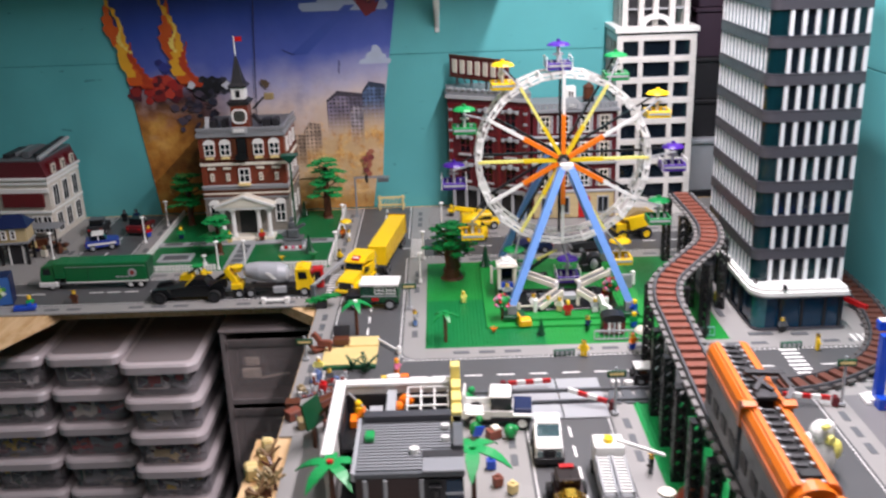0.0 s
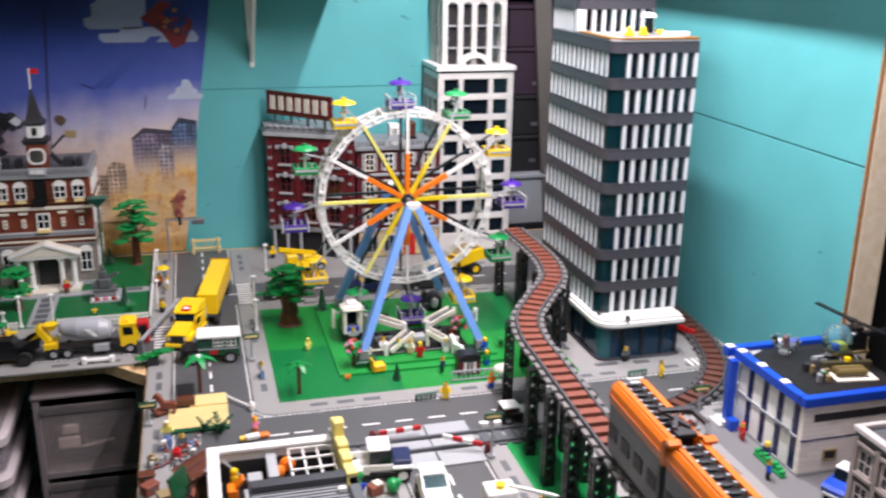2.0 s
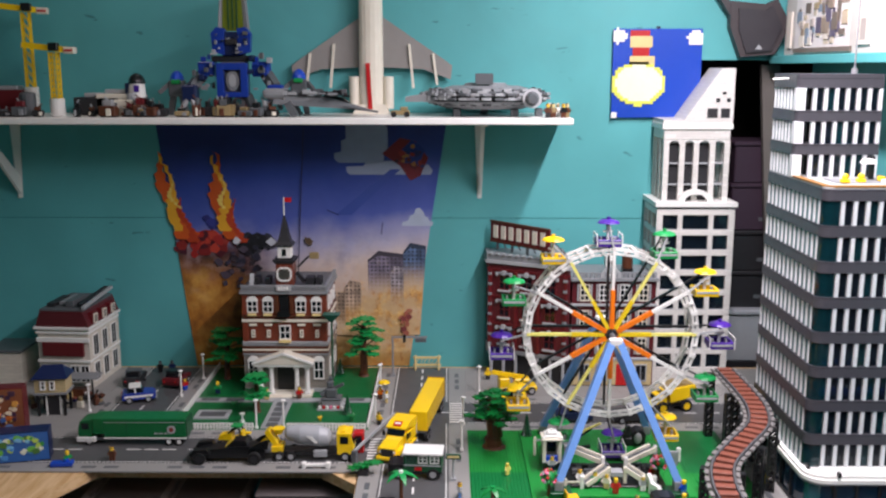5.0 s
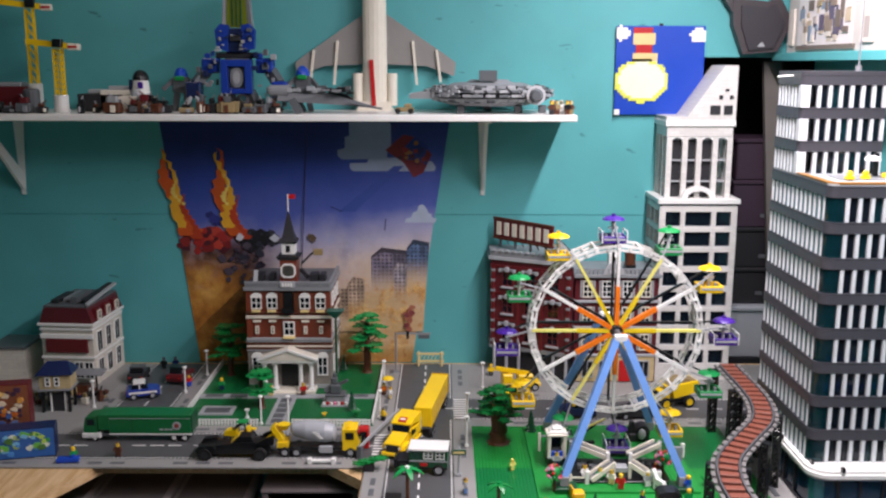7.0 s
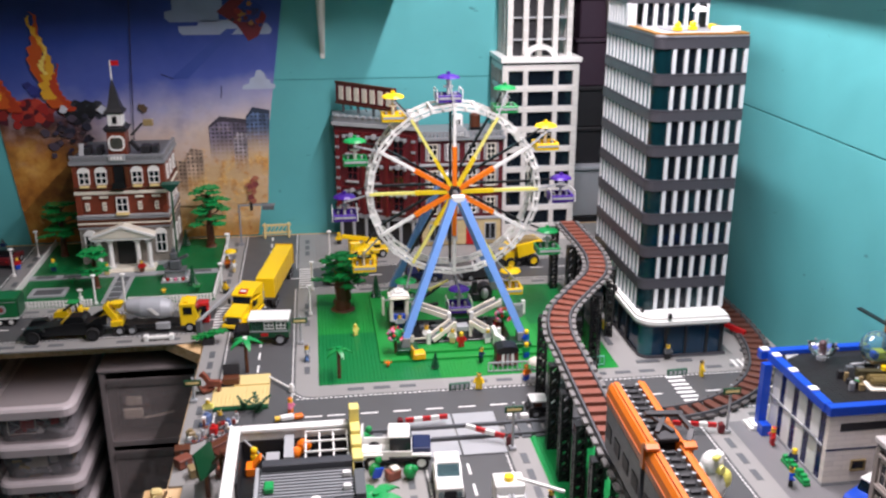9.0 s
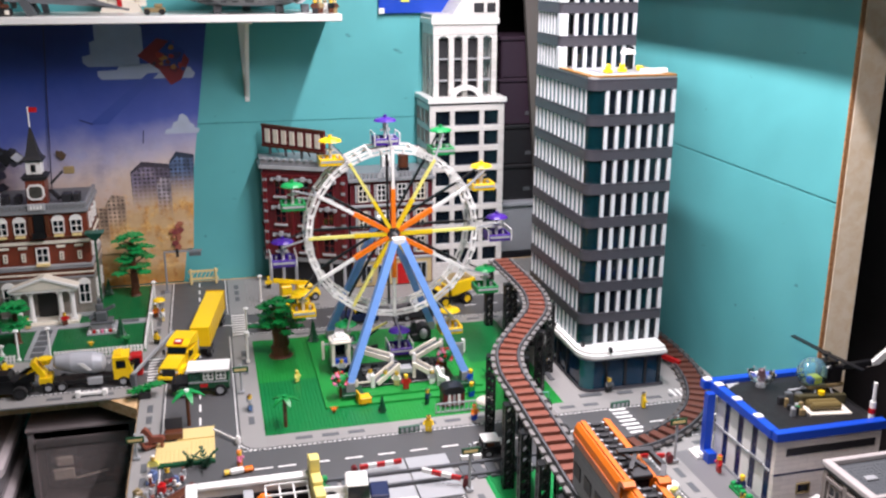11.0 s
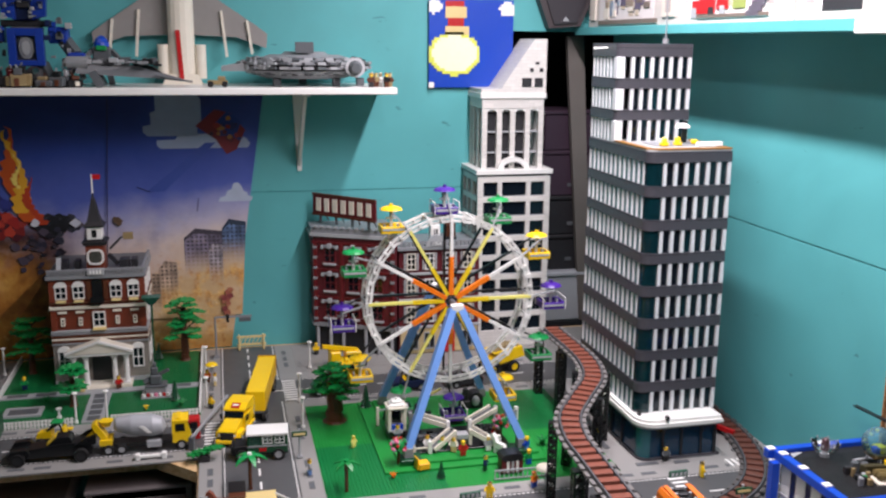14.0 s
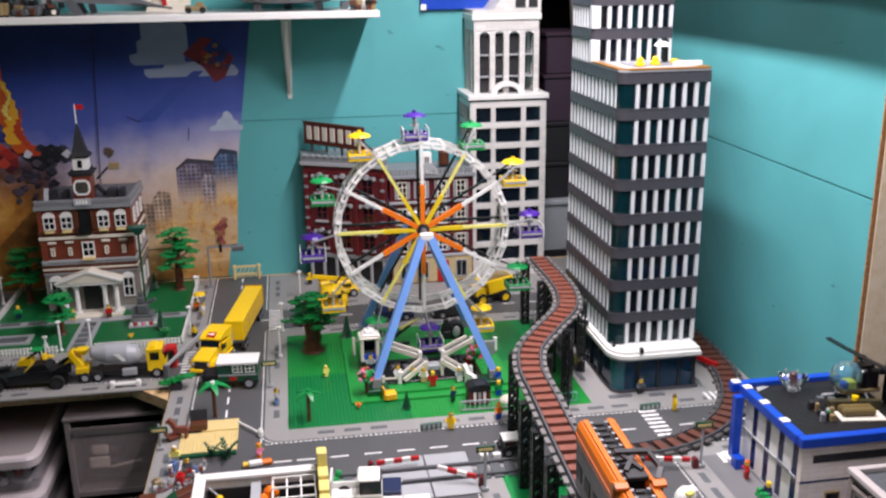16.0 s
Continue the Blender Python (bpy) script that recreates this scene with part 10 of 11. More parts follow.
# ---- buildings at the far end of the side street ----
def corner_shop():
    e = thing("corner_shop", "white and dark red toy shop with mansard roof", "building", (-1.290, 2.612, 0), -4)
    e.scale = (0.92, 0.93, 0.95)
    W, D = 0.166, 0.225
    part("wall", Shape().box(0, W, 0.004, D, 0.0, 0.196), OFFWHITEW, e)
    part("awning_band", Shape().box(-0.002, W + 0.003, -0.004, 0.004, 0.150, 0.164, 0.001), WHITE, e)
    part("red_panel", Shape().box(0.016, 0.150, -0.006, 0.003, 0.106, 0.150, 0.001), DRED, e)
    for z in (0.086, 0.176):
        part("string_course", Shape().box(-0.003, W + 0.004, -0.003, D, z, z + 0.007, 0.0008), WHITE, e)
    for x in (0.028, 0.072, 0.116, 0.148):
        window(e, x, 0.022, 0.030, 0.055, 0.002, WHITE, DARKGLASS, (1, 1))
    for y in (0.045, 0.110, 0.178):
        for z, h in ((0.100, 0.066), (0.018, 0.060)):
            window(e, y, z, 0.038, h, W, WHITE, SOFTBLACK, (1, 1), face="x", proud=0.004, t=0.0025)
    part("mansard", Shape().prism([(-0.004, 0.196), (W + 0.004, 0.196), (W - 0.014, 0.246), (0.014, 0.246)], 0.0, D, "xz"), DREDW, e, "dark red mansard roof")
    part("eave", Shape().box(-0.008, W + 0.008, -0.006, D + 0.004, 0.190, 0.198, 0.001), WHITE, e)
    for y in (0.045, 0.11, 0.175):
        part("dormer", Shape().cb(W - 0.006, y, 0.200, 0.022, 0.034, 0.036, 0.001), DRED, e)
        window(e, y, 0.203, 0.022, 0.028, W + 0.006, OFFWHITE, DARKGLASS, (1, 1), face="x", proud=0.004)
    part("roof_deck", Shape().box(0.012, W - 0.012, 0.002, D - 0.004, 0.246, 0.252, 0.001), DGREY, e)
    for k in range(4):
        part("skylight", Shape().cb(0.036 + k * 0.031, 0.085 + 0.02 * (k % 2), 0.252, 0.024, 0.11, 0.012 + 0.008 * (k == 2), 0.001), (SOFTBLACK, MGREY, DGREY, SOFTBLACK)[k], e)
    part("roof_ridge", Shape().beam((W - 0.012, 0.0, 0.257), (W + 0.002, D - 0.04, 0.282), 0.010, 0.008), LGREY, e)
    part("roof_ridge", Shape().beam((W - 0.030, 0.02, 0.262), (W - 0.016, D - 0.04, 0.280), 0.014, 0.010), SOFTBLACK, e)
    return e


corner_shop()


def blue_house():
    e = thing("small_house", "cream toy house with dark blue hipped roof", "building", (-1.170, 2.422, 0), 6)
    for x in (-0.034, 0.034):
        for y in (-0.026, 0.026):
            part("post", Shape().cb(x, y, 0, 0.007, 0.007, 0.060), BLACK, e)
    part("doorway", Shape().cb(0.004, -0.018, 0, 0.032, 0.006, 0.052), SOFTBLACK, e)
    part("door_frame", Shape().box(-0.016, -0.012, -0.024, -0.021, 0, 0.054).box(0.020, 0.024, -0.024, -0.021, 0, 0.054), WHITE, e)
    part("floor_slab", Shape().box(-0.044, 0.044, -0.034, 0.034, 0.060, 0.066, 0.001), MGREY, e)
    part("wall", Shape().box(-0.040, 0.040, -0.030, 0.030, 0.066, 0.106), TANW, e, "cream upper wall")
    for x in (-0.018, 0.006):
        window(e, x, 0.074, 0.014, 0.026, -0.031, WHITE, DARKGLASS, (0, 1))
    r = Shape()
    r.add([(-0.048, -0.038, 0.106), (0.048, -0.038, 0.106), (0.048, 0.038, 0.106), (-0.048, 0.038, 0.106), (-0.026, 0.006, 0.134), (0.026, 0.006, 0.134)], [(0, 1, 5, 4), (1, 2, 5), (2, 3, 4, 5), (3, 0, 4), (3, 2, 1, 0)])
    part("roof", r, DBLUE, e, "dark blue hipped roof")
    return e


blue_house()
stl = thing("street_stall", "brown and black market stall with parasols", "stall", (-1.165, 2.545, 0))
part("counter", Shape().cb(0, 0, 0, 0.06, 0.03, 0.026, 0.001), BROWN, stl)
part("awning", Shape().box(-0.045, 0.075, -0.03, 0.03, 0.060, 0.064, 0.001), MGREY, stl)
for x in (-0.03, 0.06):
    part("post", Shape().cb(x, -0.02, 0, 0.004, 0.004, 0.06), BLACK, stl)
mc = thing("motorbike", "black toy motorbike at the kerb", "motorbike", (-1.105, 2.49, 0.0018), 30)
part("frame", Shape().box(-0.022, 0.022, -0.004, 0.004, 0.010, 0.022, 0.001).beam((0.018, 0, 0.018), (0.026, 0, 0.034), 0.004, 0.004), BLACK, mc)
for x in (-0.022, 0.024):
    part("wheel", Shape().cyl(x, -0.003, 0.010, 0.010, 0.006, 12, "y"), RUBBER, mc)
bx = thing("set_box", "blue printed toy packaging box standing on the table", "box", (-1.145, 2.085, 0.0), 14)
part("carton", Shape().box(-0.085, 0.095, 0.0, 0.045, 0.0, 0.075, 0.001), DBLUE, bx)
prn = random.Random(77)


def box_print(box, x0, x1, z0, z1, ground, shades, count):
    """Many small overlapping printed shapes over a ground colour on the front of a carton."""
    part("printed_ground", Shape().box(x0, x1, -0.0012, 0.0, z0, z1), ground, box)
    for k in range(count):
        x, z, r = prn.uniform(x0 + 0.012, x1 - 0.012), prn.uniform(z0 + 0.010, z1 - 0.010), prn.uniform(0.004, 0.012)
        pts = [(x + r * prn.uniform(0.6, 1.3) * math.cos(a), min(z1, max(z0, z + r * prn.uniform(0.5, 0.9) * math.sin(a)))) for a in (0, 1.05, 2.09, 3.14, 4.19, 5.24)]
        part("printed_patch", Shape().prism(pts, -0.0014 - 0.00004 * k, -0.0012, "xz"), prn.choice(shades), box)


box_print(bx, -0.083, 0.093, 0.003, 0.072, ink("box_sky", "2f62a8"), [ink("box_" + c, c) for c in ("4f8fd0", "7cc0e8", "3f9a4a", "6ab84a", "2a4a8a", "b8d860", "e4ecd8", "4a7a3a")], 60)
bx = thing("set_box", "orange and brown printed toy box behind the blue one", "box", (-1.205, 2.17, 0.0), 10)
part("carton", Shape().box(-0.09, 0.065, 0.0, 0.04, 0.0, 0.155, 0.001), DRED, bx)
box_print(bx, -0.088, 0.063, 0.003, 0.152, ink("box_dusk", "8a5236"), [ink("box_" + c, c) for c in ("e0923a", "f4cc80", "c86a2a", "4a3048", "6a86b8", "f4e2c4", "4a6aa8", "e8a850")], 90)
solid("toy_crate", Shape().cb(0, 0, 0, 0.03, 0.02, 0.014, 0.001).cyl(0, 0, 0.014, 0.006, 0.004, 10), BGREEN, "green toy block at the table edge", "crate", (-1.20, 2.035, 0.0018), 20)
solid("toy_crate", Shape().cb(0, 0, 0, 0.05, 0.02, 0.010, 0.001).cyl(0.01, 0, 0.010, 0.006, 0.006, 10), BLUE, "blue toy vehicle bed at the table edge", "crate", (-1.01, 2.072, 0.0018), 8)
wc = thing("rooftop_shed", "small white toy shed beside the shop", "shed", (-1.405, 2.70, 0))
part("wall", Shape().cb(0, 0, 0, 0.10, 0.12, 0.10), OFFWHITEW, wc)
part("roof", Shape().cb(0, 0, 0.10, 0.11, 0.13, 0.008, 0.001), DGREY, wc)


# ---- models on the wall shelf ----
ST = 0.7892


def tower_crane(x, y, h, rz):
    e = thing("tower_crane", "yellow toy tower crane on a white drum", "crane", (x, y, ST), rz, group="toy tower cranes")
    part("drum", Shape().cyl(0, 0, 0, 0.020, 0.055 * h / 0.2, 16), WHITE, e)
    s = Shape()
    z0, z1 = 0.055 * h / 0.2, h
    for a in (-1, 1):
        for b in (-1, 1):
            s.cb(a * 0.010, b * 0.010, z0, 0.004, 0.004, z1 - z0)
    n = 8
    for k in range(n):
        za, zb_ = z0 + (z1 - z0) * k / n, z0 + (z1 - z0) * (k + 1) / n
        for a in (-1, 1):
            s.beam((a * 0.010, -0.010, za), (a * 0.010, 0.010, zb_), 0.0025, 0.0025)
            s.beam((-0.010, a * 0.010, zb_), (0.010, a * 0.010, za), 0.0025, 0.0025)
    part("mast", s, YELLOW, e, "yellow lattice mast")
    part("jib", Shape().beam((0.040, 0, z1 + 0.006), (-0.085, 0, z1 + 0.020), 0.018, 0.016), YELLOW, e)
    part("cab", Shape().cb(0.006, -0.012, z1 + 0.004, 0.026, 0.022, 0.022, 0.002), BLACK, e)
    part("counterweight", Shape().cb(0.046, 0, z1 - 0.004, 0.030, 0.024, 0.018, 0.002), OFFWHITE, e)
    part("weight_stripe", Shape().cb(0.046, -0.0125, z1 + 0.002, 0.024, 0.0012, 0.006), RED, e)
    return e


tower_crane(-1.292, 2.715, 0.285, 10)
tower_crane(-1.196, 2.655, 0.175, 0)
dr = thing("oil_drum", "dark grey toy tank under the crane", "tank", (-1.272, 2.64, ST))
part("tank", Shape().cyl(0, 0, 0, 0.022, 0.06, 14).dome(0, 0, 0.06, 0.022, 0.008, 14, 3), DGREY, dr)


RBLUE = plastic("deep_blue_plastic", "1a3a9a", 0.3)


def robot():
    e = thing("toy_robot", "large blue and grey toy robot with open arms", "robot", (-0.705, 2.70, ST))
    part("torso", Shape().box(-0.036, 0.036, -0.020, 0.030, 0.050, 0.150, 0.003), DGREY, e)
    ring = Shape()
    for x0, x1, z0, z1 in ((-0.043, -0.024, 0.052, 0.146), (0.024, 0.043, 0.052, 0.146), (-0.024, 0.024, 0.127, 0.146), (-0.024, 0.024, 0.052, 0.066)):
        ring.box(x0, x1, -0.040, -0.020, z0, z1, 0.001)
    part("chest_frame", ring, RBLUE, e, "square blue chest frame")
    n = 18
    part("chest_dial", Shape().prism([(0.0185 * math.cos(2 * math.pi * i / n), 0.097 + 0.028 * math.sin(2 * math.pi * i / n)) for i in range(n)], -0.032, -0.020, "xz"), MGREY, e, "grey oval dial")
    part("dial_core", Shape().prism([(0.010 * math.cos(2 * math.pi * i / n), 0.097 + 0.018 * math.sin(2 * math.pi * i / n)) for i in range(n)], -0.036, -0.032, "xz"), LGREY, e)
    part("collar", Shape().box(-0.060, 0.060, -0.018, 0.030, 0.150, 0.166, 0.003), SOFTBLACK, e)
    part("head", Shape().box(-0.030, 0.030, -0.026, 0.024, 0.166, 0.232, 0.003), DBLUE, e)
    for s in (-1, 1):
        part("head_plate", Shape().prism([(s * 0.020, 0.168), (s * 0.052, 0.176), (s * 0.056, 0.226), (s * 0.040, 0.244), (s * 0.018, 0.240)], -0.034, -0.010, "xz"), RBLUE, e, "blue angled head plate")
        part("pylon", Shape().beam((s * 0.038, 0.006, 0.215), (s * 0.027, 0.010, 0.345), 0.012, 0.016), MGREY, e, "grey tapering pylon")
    part("crest_panel", Shape().prism([(-0.030, 0.235), (0.030, 0.235), (0.024, 0.345), (-0.024, 0.345)], 0.000, 0.010, "xz"), plastic("olive_lime", "6c7a18", 0.35), e, "olive green crest panel")
    for x in (-0.012, 0.0, 0.012):
        part("crest_bar", Shape().box(x - 0.002, x + 0.002, -0.0030, 0.000, 0.240, 0.340), DGREEN, e)
    part("brow", Shape().box(-0.016, 0.016, -0.037, -0.026, 0.196, 0.212, 0.002), SOFTBLACK, e)
    rnd = random.Random(8)
    for s in (-1, 1):
        arm = part("shoulder", Shape().box(s * 0.076 - 0.024, s * 0.076 + 0.024, -0.022, 0.026, 0.108, 0.150, 0.004), RBLUE, e)
        part("upper_arm", Shape().beam((s * 0.090, -0.002, 0.115), (s * 0.116, -0.020, 0.080), 0.026, 0.028), DGREY, arm)
        part("gauntlet", Shape().cb(s * 0.120, -0.030, 0.040, 0.042, 0.040, 0.046, 0.004), RBLUE if s > 0 else DBLUE, arm)
        part("claw", Shape().beam((s * 0.112, -0.045, 0.044), (s * 0.098, -0.060, 0.020), 0.010, 0.010).beam((s * 0.128, -0.045, 0.044), (s * 0.138, -0.060, 0.020), 0.010, 0.010), LGREY, arm)
        part("leg", Shape().beam((s * 0.026, 0.0, 0.056), (s * 0.046, -0.010, 0.012), 0.030, 0.030), DGREY, e)
        part("foot", Shape().cb(s * 0.050, -0.018, 0.0, 0.048, 0.070, 0.016, 0.003), SOFTBLACK, e)
        for k in range(16):
            x, z = s * rnd.uniform(0.050, 0.112), rnd.uniform(0.050, 0.160)
            part("armour_plate", Shape().cb(x, -0.028 - 0.0003 * k, z, rnd.uniform(0.005, 0.018), 0.012, rnd.uniform(0.004, 0.018), 0.001), rnd.choice((RBLUE, LGREY, DGREY, DBLUE, BLACK, MGREY)), e)
        for k in range(8):
            part("armour_plate", Shape().cb(s * rnd.uniform(0.006, 0.052), -0.038 - 0.0003 * k, rnd.uniform(0.168, 0.222), rnd.uniform(0.005, 0.014), 0.010, rnd.uniform(0.004, 0.012), 0.001), rnd.choice((LGREY, DGREY, DBLUE, MGREY)), e)
    part("wheel_pod", Shape().ball(0.020, -0.062, 0.026, 0.026, 0.018, 0.026, 14, 10), SOFTBLACK, e, "black rounded wheel pod")
    part("headlamp", Shape().cyl(0.026, -0.082, 0.040, 0.008, 0.006, 12, "y"), CHROME, e)
    return e


robot()


def side_mech(x, y, h, label):
    e = thing("toy_mech", label, "robot", (x, y, ST), group="small toy mechs")
    for s in (-1, 1):
        part("leg", Shape().beam((s * 0.012, 0, h * 0.45), (s * 0.022, 0, 0), 0.014, 0.016), DGREY, e)
    part("body", Shape().cb(0, 0, h * 0.42, 0.046, 0.030, h * 0.36, 0.004), DGREY, e)
    part("helmet", Shape().dome(0, 0, h * 0.78, 0.020, h * 0.22, 12, 4), BLUE, e)
    part("visor", Shape().cb(0, -0.017, h * 0.70, 0.026, 0.010, h * 0.10, 0.002), BGREEN, e)
    part("arm", Shape().beam((-0.024, 0, h * 0.70), (-0.050, -0.012, h * 0.50), 0.012, 0.012), DGREY, e)
    part("arm", Shape().beam((0.024, 0, h * 0.70), (0.046, -0.012, h * 0.50), 0.012, 0.012), DGREY, e)
    return e


side_mech(-0.875, 2.72, 0.125, "grey toy mech with blue helmet")
side_mech(-0.530, 2.74, 0.130, "grey and blue toy mech behind the ship")
pg = thing("toy_rocket_figure", "black and white toy with blue cape base", "toy", (-0.985, 2.70, ST))
part("base", Shape().cyl(0, 0, 0, 0.052, 0.05, 16, r2=0.022), DBLUE, pg)
part("body", Shape().cyl(0, 0, 0.05, 0.026, 0.05, 14, r2=0.020), WHITE, pg)
part("shoulder", Shape().cyl(-0.022, 0, 0.055, 0.012, 0.035, 12), DBLUE, pg)
part("badge", Shape().cb(0.006, -0.024, 0.066, 0.014, 0.006, 0.018, 0.001), PURPLE, pg)
part("hood", Shape().dome(0, 0.002, 0.088, 0.024, 0.030, 14, 4), BLACK, pg)
part("front_block", Shape().cb(0.0, -0.05, 0, 0.10, 0.03, 0.045, 0.002), OFFWHITE, pg)
part("front_cup", Shape().cyl(0.0, -0.05, 0.045, 0.014, 0.018, 12), LGREY, pg)
rnd = random.Random(31)
for k in range(44):
    x = rnd.choice((rnd.uniform(-1.60, -1.22), rnd.uniform(-1.17, -0.93), rnd.uniform(-0.93, -0.58)))
    sx, sz = rnd.uniform(0.018, 0.05), rnd.uniform(0.014, 0.05)
    e = thing("shelf_toy", rnd.choice(("small dark toy model on the shelf", "small mixed brick model on the shelf", "little toy vehicle on the shelf")), "toy", (x, rnd.uniform(2.585, 2.625), ST), rnd.uniform(-20, 20), group="small toys on the shelf")
    part("body", Shape().cb(0, 0, 0.004, sx, 0.024, sz * 0.6, 0.002), rnd.choice((SOFTBLACK, BROWN, DGREY, BLACK, SOFTBLACK, DTAN)), e)
    part("top", Shape().cb(rnd.uniform(-0.006, 0.006), 0, 0.004 + sz * 0.6, sx * 0.55, 0.018, sz * 0.4, 0.002), rnd.choice((DGREY, DTAN, BLACK, LGREY, DRED, BROWN)), e)
    part("detail", Shape().cb(rnd.uniform(-0.008, 0.008), -0.0125, 0.004, sx * 0.3, 0.006, sz * 0.45, 0.001), rnd.choice((LGREY, OFFWHITE, MGREY, BROWN)), e)
    part("rod", Shape().rod((0, 0, 0.002 + sz), (rnd.uniform(-0.012, 0.012), -0.004, 0.012 + sz), 0.0022, 6), rnd.choice((LGREY, MGREY, BROWN)), e)
    part("base", Shape().cb(0, 0, 0, sx * 0.8, 0.020, 0.004), BLACK, e)
for x, w_, z, m in ((-1.10, 0.13, 0.050, SOFTBLACK), (-1.05, 0.10, 0.060, OFFWHITE), (-1.36, 0.10, 0.07, DRED), (-1.50, 0.14, 0.09, DBLUE)):
    e = thing("scenery_model", "low toy scenery model at the back of the shelf", "toy", (x, 2.73, ST), group="shelf scenery")
    part("block", Shape().cb(0, 0, 0, w_, 0.08, z, 0.002), m, e)
    part("cap", Shape().cb(0, 0, z, w_ * 0.6, 0.05, 0.012, 0.002), LGREY, e)


def wedge_ship():
    """Grey wedge-shaped toy spacecraft on short struts."""
    e = thing("toy_spaceship", "dark grey wedge-shaped toy spacecraft", "spaceship", (-0.452, 2.645, ST))
    hull = Shape()
    hull.add([(-0.13, -0.05, 0.035), (-0.13, 0.06, 0.035), (0.14, 0.02, 0.016), (0.14, 0.0, 0.016), (-0.12, -0.04, 0.070), (-0.12, 0.05, 0.070), (0.02, 0.03, 0.052), (0.02, -0.01, 0.052)],
             [(3, 2, 1, 0), (0, 4, 5, 1), (0, 3, 7, 4), (1, 5, 6, 2), (4, 7, 6, 5), (3, 2, 6, 7)])
    part("hull", hull, DGREY, e)
    for s in (-0.035, 0.03):
        part("engine", Shape().cyl(-0.150, s, 0.062, 0.016, 0.05, 14, "x").cyl(-0.156, s, 0.062, 0.011, 0.008, 12, "x"), MGREY, e)
        part("strut", Shape().beam((-0.09, s, 0.04), (-0.07, s, 0.0), 0.03, 0.02), DGREY, e)
    part("cockpit", Shape().prism([(0.0, 0.050), (0.08, 0.034), (0.06, 0.050), (0.01, 0.064)], -0.004, 0.022, "xz"), BLACK, e)
    rnd = random.Random(3)
    for k in range(46):
        x = rnd.uniform(-0.13, 0.07)
        part("greeble", Shape().cb(x, rnd.uniform(-0.045, 0.02), 0.056 - 0.05 * max(0, x) + rnd.uniform(0, 0.008), rnd.uniform(0.008, 0.03), rnd.uniform(0.006, 0.014), rnd.uniform(0.004, 0.014), 0.0008), rnd.choice((LGREY, DGREY, MGREY, BLACK, SOFTBLACK)), e)
    for k in range(5):
        part("barrel", Shape().rod((0.06, -0.02 + 0.01 * k, 0.030 - 0.002 * k), (0.155, -0.02 + 0.01 * k, 0.012), 0.0024, 6), BLACK if k % 2 else DGREY, e)
    return e


wedge_ship()


